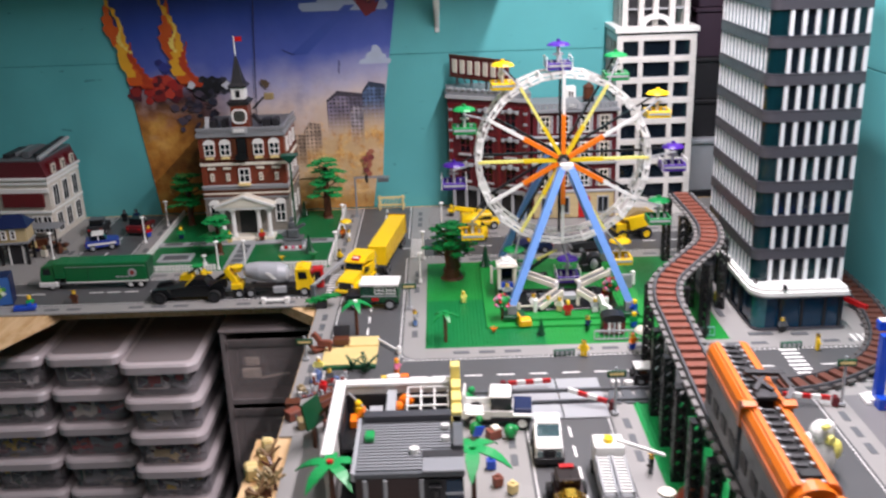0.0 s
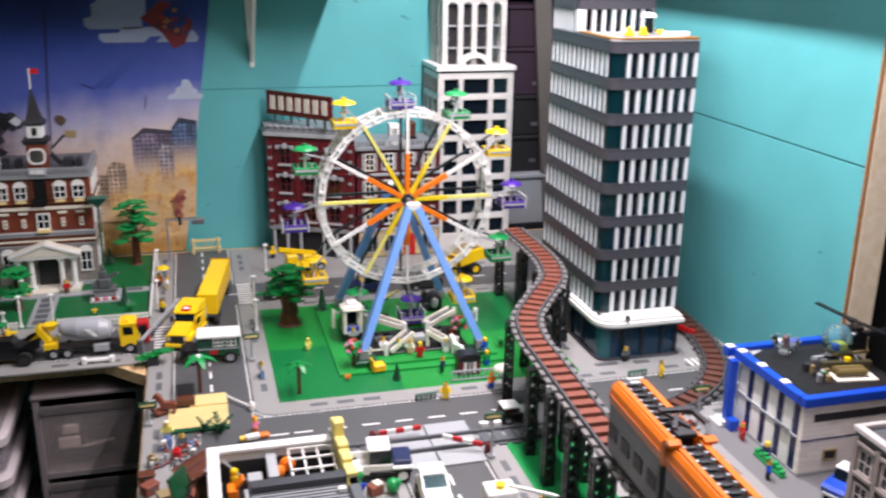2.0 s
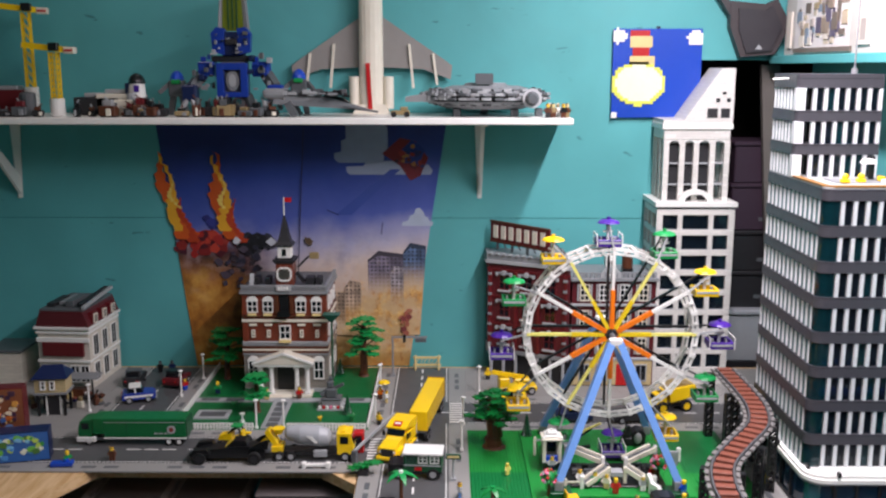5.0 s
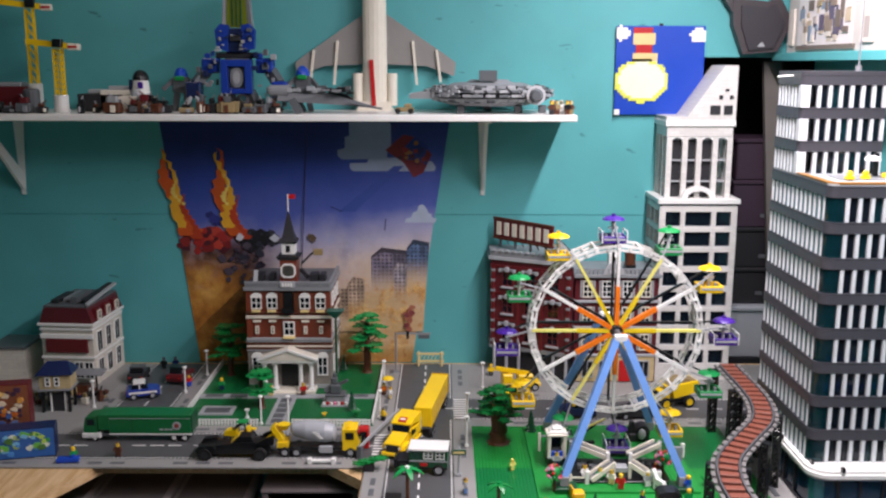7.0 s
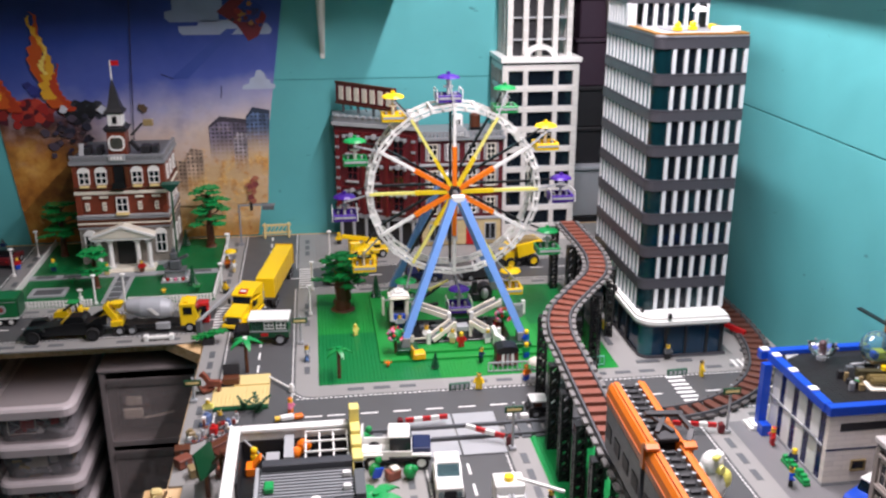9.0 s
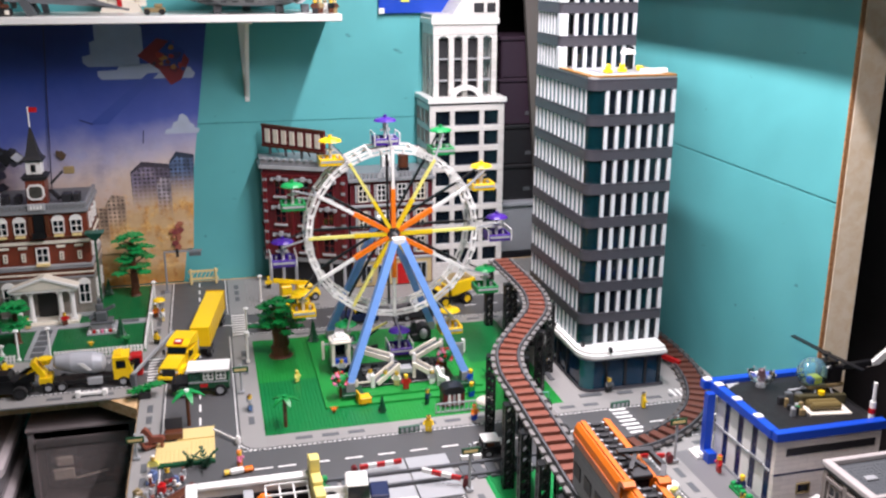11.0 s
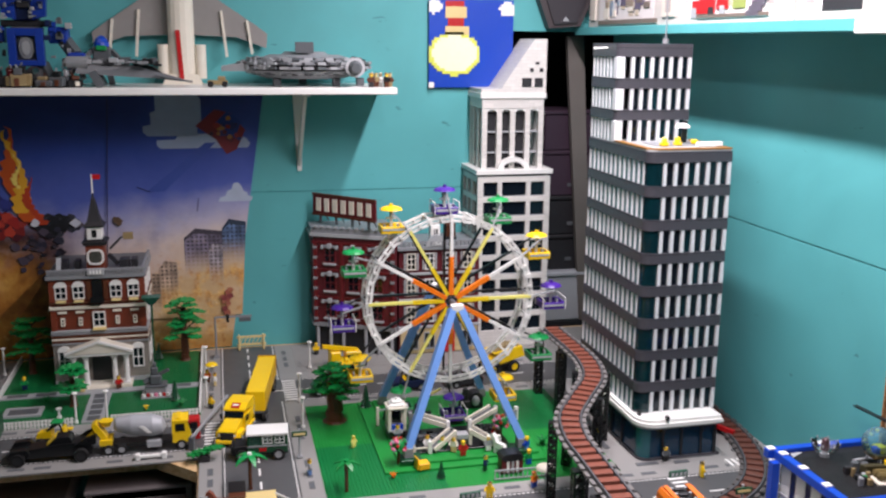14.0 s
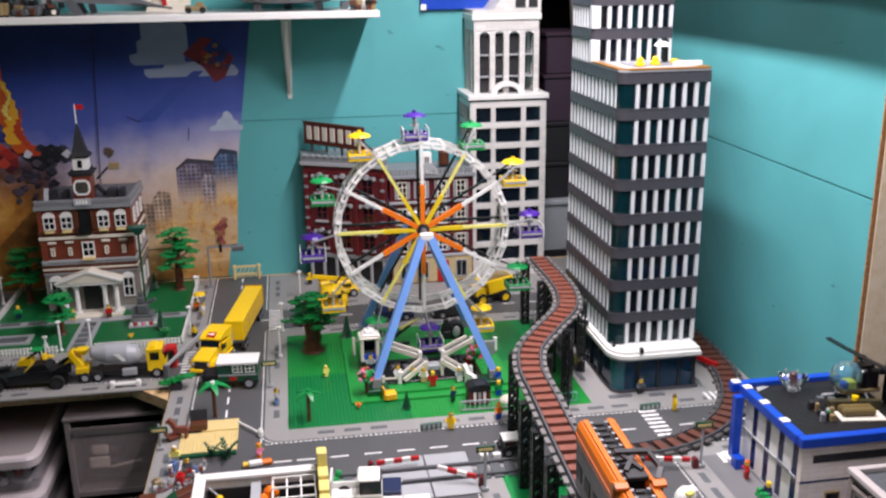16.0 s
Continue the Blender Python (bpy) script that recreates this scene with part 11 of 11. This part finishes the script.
def disc_ship():
    """Flat grey disc ship: stacked rings, forked front, dish and side cockpit."""
    e = thing("toy_spaceship", "large grey disc-shaped toy spacecraft", "spaceship", (0.004, 2.69, ST))
    for x, y in ((-0.08, -0.05), (0.08, -0.05), (0.0, 0.08), (0.15, -0.02)):
        part("landing_foot", Shape().cb(x, y, 0, 0.022, 0.022, 0.022, 0.002), DGREY, e)
    n = 28
    def lens(z0, r0, z1, r1):
        s = Shape()
        v = [(r * math.cos(2 * math.pi * i / n) * 1.18, r * 0.82 * math.sin(2 * math.pi * i / n), z) for r, z in ((r0, z0), (r1, z1)) for i in range(n)]
        return s.add(v, [(i, (i + 1) % n, n + (i + 1) % n, n + i) for i in range(n)] + [tuple(range(n - 1, -1, -1)), tuple(range(n, 2 * n))])
    part("lower_hull", lens(0.020, 0.090, 0.042, 0.150), MGREY, e)
    part("waist", lens(0.0425, 0.146, 0.058, 0.146), BLACK, e)
    part("upper_hull", lens(0.0585, 0.150, 0.084, 0.080), MGREY, e)
    part("top_ring", lens(0.084, 0.055, 0.092, 0.046), MGREY, e)
    for j, z in enumerate((0.034, 0.046, 0.058, 0.069)):
        for i in range(19):
            a = math.pi * (0.97 + i * 1.06 / 18)
            rr = (0.132, 0.152, 0.152, 0.130)[j]
            part("hull_plate", Shape().cb(0, 0, 0, 0.023, 0.010, 0.0075, 0.0008), (LGREY, MGREY, LGREY, DGREY)[(i * 3 + j) % 4], e, m=pose(rr * 1.18 * math.cos(a), rr * 0.82 * math.sin(a), z, 0, 0, math.degrees(a) + 90))
    part("turret", Shape().cyl(0, 0, 0.092, 0.014, 0.008, 14), LGREY, e)
    for s in (-1, 1):
        part("front_fork", Shape().add([(-0.12, s * 0.075, 0.040), (-0.12, s * 0.03, 0.040), (-0.225, s * 0.022, 0.040), (-0.225, s * 0.034, 0.040), (-0.12, s * 0.075, 0.070), (-0.12, s * 0.03, 0.070), (-0.225, s * 0.022, 0.052), (-0.225, s * 0.034, 0.052)], [(0, 1, 2, 3), (4, 7, 6, 5), (0, 4, 5, 1), (1, 5, 6, 2), (2, 6, 7, 3), (3, 7, 4, 0)]), LGREY, e)
    part("cockpit_tube", Shape().cyl(0.122, -0.125, 0.052, 0.021, 0.05, 16, "y"), LGREY, e)
    part("cockpit_ring", Shape().cyl(0.122, -0.129, 0.052, 0.026, 0.008, 20, "y"), plastic("pale_grey_plastic", "b9bbbd", 0.35), e)
    part("cockpit", Shape().cyl(0.122, -0.150, 0.052, 0.012, 0.026, 16, "y", r2=0.021), DGREY, e)
    part("dish", Shape().cb(-0.005, -0.055, 0.088, 0.050, 0.006, 0.030, 0.001), DGREY, e)
    rnd = random.Random(12)
    for k in range(150):
        a = rnd.uniform(math.pi * 0.95, math.pi * 2.05)
        z = rnd.choice((0.030, 0.046, 0.052, 0.064, 0.072))
        r = {0.030: 0.117, 0.046: 0.146, 0.052: 0.146, 0.064: 0.136, 0.072: 0.112}[z] + rnd.uniform(0, 0.006)
        part("greeble", Shape().cb(0, 0, 0, rnd.uniform(0.008, 0.026), rnd.uniform(0.006, 0.012), rnd.uniform(0.003, 0.008), 0.0006), rnd.choice((LGREY, MGREY, DGREY, MGREY, BLACK)), e, m=pose(r * 1.18 * math.cos(a), r * 0.82 * math.sin(a), z, 0, 0, math.degrees(a) + 90))
    return e


disc_ship()


def shuttle():
    e = thing("toy_shuttle", "old white toy space shuttle leaning on the wall", "space shuttle", (-0.325, 2.788, ST))
    e.scale = (1.0, 1.0, 1.24)
    s = Shape()
    n = 16
    prof = [(0.012, 0.034), (0.03, 0.036), (0.30, 0.034), (0.40, 0.024), (0.44, 0.006)]
    v = [(r * math.cos(2 * math.pi * i / n), 0.7 * r * math.sin(2 * math.pi * i / n), z) for z, r in prof for i in range(n)]
    f = [(j * n + i, j * n + (i + 1) % n, (j + 1) * n + (i + 1) % n, (j + 1) * n + i) for j in range(len(prof) - 1) for i in range(n)]
    s.add(v, f + [tuple(range(n - 1, -1, -1)), tuple(range(len(v) - n, len(v)))])
    part("fuselage", s, OFFWHITE, e, "yellowed white fuselage")
    for k in (-1, 1):
        wing = Shape().prism([(k * 0.033, 0.108), (k * 0.150, 0.104), (k * 0.232, 0.080), (k * 0.236, 0.112), (k * 0.206, 0.130), (k * 0.033, 0.224)], 0.022, 0.030, "xz")
        w2 = part("wing", wing, plastic("wing_grey", "8f8c88", 0.4), e, "grey swept wing")
        for x in (0.110, 0.180):
            part("wing_strut", Shape().beam((k * x, 0.018, 0.162 - 0.3 * (x - 0.11)), (k * (x + 0.012), 0.018, 0.060 + 0.1 * (x - 0.11)), 0.009, 0.007), OFFWHITE, w2)
        part("engine", Shape().cyl(k * 0.050, 0.0, 0.012, 0.015, 0.075, 14), OFFWHITE, e)
    part("tail_flare", Shape().prism([(-0.055, 0.0), (0.055, 0.0), (0.040, 0.022), (-0.040, 0.022)], -0.022, 0.022, "xz"), OFFWHITE, e)
    part("stripe", Shape().beam((-0.002, -0.027, 0.012), (-0.009, -0.027, 0.118), 0.012, 0.004, (0, 1, 0)), RED, e, "red stripe")
    return e


shuttle()
figs = [(0.170, SOFTBLACK, BROWN), (0.186, BROWN, DTAN), (0.200, WHITE, WHITE), (0.212, BROWN, BLACK), (0.224, DTAN, BROWN), (0.178, BLACK, BLACK)]
for k, (x, a, b) in enumerate(figs):
    figure((x, 2.575 + 0.012 * (k % 3), ST), 10 * k, a, b, (FLESH, TAN, DTAN)[k % 3], (BROWN, BLACK, OFFWHITE)[k % 3], "small brown and black toy figure on the shelf")
by = thing("toy_pod", "small tan toy ground vehicle on the shelf", "toy", (-0.232, 2.60, ST))
part("body", Shape().cb(0, 0, 0.006, 0.052, 0.022, 0.012, 0.002).cb(0.01, 0, 0.018, 0.02, 0.018, 0.010, 0.002), DTAN, by)
for x in (-0.018, 0.018):
    part("wheel", Shape().cyl(x, -0.014, 0.008, 0.008, 0.028, 12, "y"), RUBBER, by)

# ---- upper shelf boxes, wall ornament, closet stores ----
def set_box(y0, y1, z1, patches, label):
    e = thing("set_box", label, "box", (0.868, 0, 0.9572), group="boxes on the upper shelf")
    part("carton", Shape().box(0.0, 0.09, y0, y1, 0.0, z1, 0.001), plastic("carton_print_grey", "c3bdb6", 0.45, 0.12), e)
    for k, (y, z, sy, sz, m) in enumerate(patches):
        part("printed_patch", Shape().box(-0.0010 - 0.00006 * k, 0.0, y - sy / 2, y + sy / 2, z, z + sz), m, e)
    return e


SKYP = ink("pale_print", "d9d3d0")
PRINTS = [ink("print_" + c, c) for c in ("cbbfb0", "b8a890", "8f7f70", "6e6258", "a39a94", "d8cfc2", "5c5468", "c0b4a0", "7c8a98", "9a8a6a")]
rnd = random.Random(17)


def art_patches(y0, y1, count, low=0.02):
    """Small muted blocks of print, thickest towards the foot, on a pale ground."""
    out = [((y0 + y1) / 2, 0.010, y1 - y0, 0.165, SKYP)]
    for _ in range(count):
        out.append((rnd.uniform(y0 + 0.02, y1 - 0.02), low + rnd.uniform(0, 0.11), rnd.uniform(0.010, 0.036), rnd.uniform(0.010, 0.045), rnd.choice(PRINTS)))
    return out


set_box(2.16, 2.77, 0.19, art_patches(2.33, 2.69, 60) + [(2.73, 0.02, 0.03, 0.10, PRINTS[5]), (2.245, 0.02, 0.07, 0.12, PRINTS[5]), (2.245, 0.03, 0.030, 0.05, PRINTS[4]), (2.50, 0.006, 0.38, 0.012, PRINTS[3])], "printed toy set box with pale street houses")
p2 = art_patches(1.76, 2.14, 34) + [(2.07, 0.022, 0.105, 0.030, RED), (2.06, 0.046, 0.060, 0.026, RED), (2.115, 0.014, 0.026, 0.022, LGREY), (2.035, 0.012, 0.024, 0.024, SOFTBLACK), (1.985, 0.030, 0.050, 0.045, RED), (1.985, 0.016, 0.022, 0.022, LGREY), (1.915, 0.030, 0.05, 0.07, ink("leaf_print", "8c9a52")), (1.95, 0.012, 0.30, 0.008, PRINTS[3])]
p2 += [(1.86 - 0.011 * k, 0.012 + 0.010 * k, 0.05, 0.012, ink("diag_print", "55505a")) for k in range(9)]
set_box(1.715, 2.155, 0.19, p2, "printed toy set box showing a red vehicle")
set_box(1.50, 1.708, 0.16, [(1.575, 0.016, 0.13, 0.14, SOFTBLACK), (1.662, 0.006, 0.075, 0.12, WHITE), (1.662, 0.030, 0.030, 0.03, PRINTS[4])], "dark toy box with white panel")
w = thing("printed_sheet", "white printed sheet leaning on the shelf", "sheet", (0.868, 0, 0.9655))
part("sheet", Shape().box(0.0, 0.004, 1.05, 1.49, 0.0, 0.16), WHITE, w)
part("printed_patch", Shape().box(-0.001, 0.0, 1.15, 1.46, 0.05, 0.16), SOFTBLACK, w)

hx = thing("wall_ornament", "dark grey faceted hanging model on the wall", "ornament", (0.80, 2.80, 0.953), 0)
hexa = [(-0.048, 0.0), (0.052, 0.008), (0.092, 0.095), (0.050, 0.165), (0.020, 0.150), (-0.085, 0.160), (-0.082, 0.085)]
part("shell", Shape().prism(hexa, 0.0, 0.036, "xz"), plastic("slate_grey", "3f383a", 0.45), hx)
part("front_plate", Shape().prism([(x * 0.72, 0.012 + z * 0.80) for x, z in hexa], -0.008, 0.0, "xz"), plastic("slate_grey_dark", "322f34", 0.4), hx)
part("mark", Shape().prism([(-0.010, 0.022), (0.012, 0.022), (0.001, 0.036)], -0.0095, -0.0078, "xz"), LGREY, hx)
part("arm", Shape().beam((-0.072, 0.018, 0.12), (-0.135, 0.018, 0.21), 0.020, 0.030, (0, 1, 0)), plastic("slate_grey", "3f383a", 0.45), hx)
part("hook", Shape().box(-0.006, 0.006, 0.036, 0.0402, 0.10, 0.13), BLACK, hx)

gb = thing("storage_tote", "pale grey plastic tote in the dark closet", "tote", (0.84, 2.90, 0))
part("tub", Shape().box(-0.085, 0.125, 0.0, 0.20, -0.004, 0.150, 0.004), plastic("tote_grey", "a9adb2", 0.4), gb)
part("lid", Shape().box(-0.092, 0.132, -0.008, 0.21, 0.150, 0.166, 0.004), plastic("tote_grey", "a9adb2", 0.4), gb)
structure("closet_shelf", Shape().box(0.53, 1.33, 2.892, 3.40, -0.030, -0.0042), SOFTBLACK, "dark shelf board inside the closet")
for k, (z, h, m, lab) in enumerate(((0.1665, 0.12, plastic("dusty_black", "1c1b1f", 0.6), "black storage crate in the closet"), (0.287, 0.13, plastic("dusty_black", "1c1b1f", 0.6), "black storage crate in the closet"), (0.4175, 0.15, plastic("dusty_purple", "31202f", 0.55), "dark purple storage crate in the closet"), (0.568, 0.13, plastic("dusty_purple", "31202f", 0.55), "dark purple storage crate in the closet"))):
    e = thing("storage_crate", lab, "crate", (0.86, 2.99, z), 3 * (k % 2), group="closet crates")
    part("box", Shape().box(-0.07, 0.10, -0.06, 0.12, 0.0, h - 0.014, 0.003), m, e)
    part("rim", Shape().box(-0.076, 0.106, -0.066, 0.126, h - 0.014, h - 0.0005, 0.003), m, e)
    part("tag", Shape().cb(0.03, -0.0612, 0.03, 0.022, 0.0016, 0.012), DGREY, e)
structure("closet_post", Shape().prism([(0.846, 0.932), (0.902, 0.932), (0.968, -0.004), (0.926, -0.004)], 2.893, 2.912, "xz"), plastic("post_grey", "66615c", 0.6, 0.14, 0.3, 14), "leaning grey timber in the closet opening")
rt = thing("red_crane_arm", "red toy crane arm lying behind the tower", "toy", (0.895, 1.93, 0.0022), 118)
part("arm", Shape().beam((-0.05, 0, 0.014), (0.05, 0, 0.020), 0.010, 0.010), RED, rt)
part("foot", Shape().cb(-0.04, 0, 0, 0.014, 0.014, 0.010).cb(0.035, 0, 0, 0.014, 0.014, 0.014), DGREY, rt)

# ---- small clutter by the beach and the corner ----
rnd = random.Random(52)
CL = (LGREY, WHITE, DGREY, TIEBROWN, MGREY, DTAN, LGREY, plastic("dull_blue_plastic", "5a6f9a", 0.4), plastic("dull_red_plastic", "8a3a34", 0.4))
for k in range(22):
    x, y = rnd.uniform(-0.288, -0.208), rnd.uniform(1.575, 1.690)
    e = thing("beach_toy", rnd.choice(("small grey and white toy piece by the beach", "little mixed toy piece on the pavement", "tiny toy accessory beside the sand")), "toy", (x, y, 0.0018), rnd.uniform(0, 180), group="small toys by the beach")
    a = rnd.uniform(0.008, 0.020)
    part("base", Shape().cb(0, 0, 0, a, a * 0.6, 0.004, 0.0006), rnd.choice(CL), e)
    part("top", Shape().cb(rnd.uniform(-0.003, 0.003), 0, 0.004, a * 0.5, a * 0.4, rnd.uniform(0.004, 0.014), 0.0006), rnd.choice(CL), e)
canoe = thing("toy_canoe", "reddish-brown toy canoe beside the beach house", "boat", (-0.2145, 1.5615, 0.0018), 45)
part("hull", Shape().prism([(-0.040, 0.012), (-0.032, 0.002), (0.032, 0.002), (0.040, 0.012), (0.044, 0.020), (-0.044, 0.020)], -0.009, 0.009, "xz"), TIEBROWN, canoe)
part("gunwale", Shape().box(-0.044, 0.044, -0.0105, -0.0075, 0.0202, 0.0232, 0.0008).box(-0.044, 0.044, 0.0075, 0.0105, 0.0202, 0.0232, 0.0008), plastic("canoe_dark", "5c2c20", 0.4), canoe)
part("inside", Shape().box(-0.038, 0.038, -0.0074, 0.0074, 0.0201, 0.0208), BROWN, canoe)
for x, y, rz, m in ((-0.212, 1.520, 12, BROWN), (-0.214, 1.472, 30, TIEBROWN), (-0.294, 1.545, 5, BROWN), (-0.288, 1.510, 40, TIEBROWN), (-0.262, 1.478, 20, DTAN)):
    e = thing("wooden_crate", "brown toy crate beside the beach house", "crate", (x, y, 0.0018), rz, group="brown crates by the house")
    part("box", Shape().cb(0, 0, 0, 0.026, 0.020, 0.014, 0.001), m, e)
    part("lid", Shape().cb(0.001, 0, 0.0142, 0.028, 0.022, 0.003, 0.0008), m, e)
    part("clasp", Shape().cb(0, -0.0105, 0.006, 0.005, 0.002, 0.006), DGREY, e)
dome = thing("toy_dome", "reddish-brown rounded toy dome beside the railway posts", "toy", (0.362, 1.205, 0.0018))
part("shell", Shape().dome(0, 0, 0.004, 0.029, 0.030, 16, 5), plastic("rust_brown", "8e3d22", 0.4), dome)
part("rim", Shape().cyl(0, 0, 0, 0.031, 0.004, 16), plastic("rust_brown", "8e3d22", 0.4), dome)
rod = thing("white_pole", "long white toy pole lying at the street corner", "pole", (-0.128, 1.797, 0.0018), -52)
part("pole", Shape().rod((-0.038, 0, 0.006), (0.036, 0, 0.005), 0.0022, 8), WHITE, rod)
part("foot", Shape().cyl(0.038, 0, 0, 0.006, 0.012, 10).cyl(0.038, 0, 0.012, 0.004, 0.004, 10), WHITE, rod)
for x, y, m1, m2, lab in ((0.041, 1.425, GREEN, BLUE, "green and blue toy bird on the pavement"), (0.031, 1.532, BGREEN, GREEN, "bright green toy bird beside the pickup")):
    e = thing("toy_bird", lab, "toy", (x, y, 0.0018), 30)
    part("body", Shape().ball(0, 0, 0.016, 0.012, 0.009, 0.014, 10, 8), m1, e)
    part("wing", Shape().prism([(-0.012, 0.010), (0.004, 0.006), (0.012, 0.022), (-0.006, 0.026)], -0.012, -0.009, "xz"), m2, e)
    part("head", Shape().ball(0.008, 0, 0.032, 0.007, 0.006, 0.007, 10, 6), m1, e)
e = thing("toy_crate", "brown and white toy crate beside the pickup", "crate", (0.072, 1.422, 0.0018), 25)
part("box", Shape().cb(0, 0, 0, 0.024, 0.018, 0.016, 0.001), TIEBROWN, e)
part("cloth", Shape().cb(0.004, 0, 0.016, 0.014, 0.016, 0.004, 0.001), OFFWHITE, e)
e = thing("toy_bush", "round green toy bush beside the wheel", "plant", (0.101, 1.418, 0.0018))
part("clump", Shape().ball(0, 0, 0.013, 0.012, 0.012, 0.013, 10, 8).ball(0.007, -0.004, 0.020, 0.007, 0.007, 0.007, 8, 6), BGREEN, e)
fl = thing("toy_surfer", "orange and white toy lying by the road", "toy", (-0.105, 1.652, 0.0018), 10)
part("body", Shape().box(-0.020, 0.006, -0.006, 0.006, 0.0, 0.010, 0.002), WHITE, fl)
part("leg", Shape().box(0.0062, 0.024, -0.006, 0.006, 0.0, 0.008, 0.002), ORANGE, fl)
part("head", Shape().cyl(-0.030, 0, 0.005, 0.005, 0.009, 10, "x"), FLESH, fl)
for k in range(9):
    e = thing("dry_plant", "spiky tan and brown toy plant on the table edge", "plant", (rnd.uniform(-0.322, -0.284), rnd.uniform(1.10, 1.37), -0.0044), rnd.uniform(0, 360), group="dry toy plants")
    m = rnd.choice((DTAN, plastic("dry_stalk", "7a5f40", 0.5), BROWN, DTAN))
    part("stem", Shape().cyl(0, 0, 0, 0.003, 0.022, 6), BROWN, e)
    for i in range(5):
        a = i * 1.257 + rnd.uniform(-0.3, 0.3)
        part("twig", Shape().beam((0, 0, 0.012 + 0.002 * i), (0.018 * math.cos(a), 0.018 * math.sin(a), 0.026 + 0.003 * i), 0.004, 0.003), m, e)
# crowded corner in front of the shop
for k in range(30):
    x, y = rnd.uniform(-1.285, -1.065), rnd.uniform(2.435, 2.565)
    if -1.255 < x < -1.135 and y < 2.445:
        continue
    e = thing("street_toy", rnd.choice(("small dark toy piece in front of the shop", "little brown and black toy on the pavement", "tiny mixed toy piece beside the stall")), "toy", (x, y, 0.0018), rnd.uniform(0, 180), group="small toys by the shop")
    a, h = rnd.uniform(0.010, 0.026), rnd.uniform(0.010, 0.034)
    part("base", Shape().cb(0, 0, 0, a, a * 0.7, h * 0.6, 0.001), rnd.choice((BROWN, SOFTBLACK, DBLUE, DGREY, DRED, OFFWHITE, TAN)), e)
    part("top", Shape().cb(rnd.uniform(-0.003, 0.003), 0, h * 0.6, a * 0.55, a * 0.45, h * 0.4, 0.001), rnd.choice((BROWN, BLACK, LGREY, TIEBROWN, WHITE, DTAN)), e)
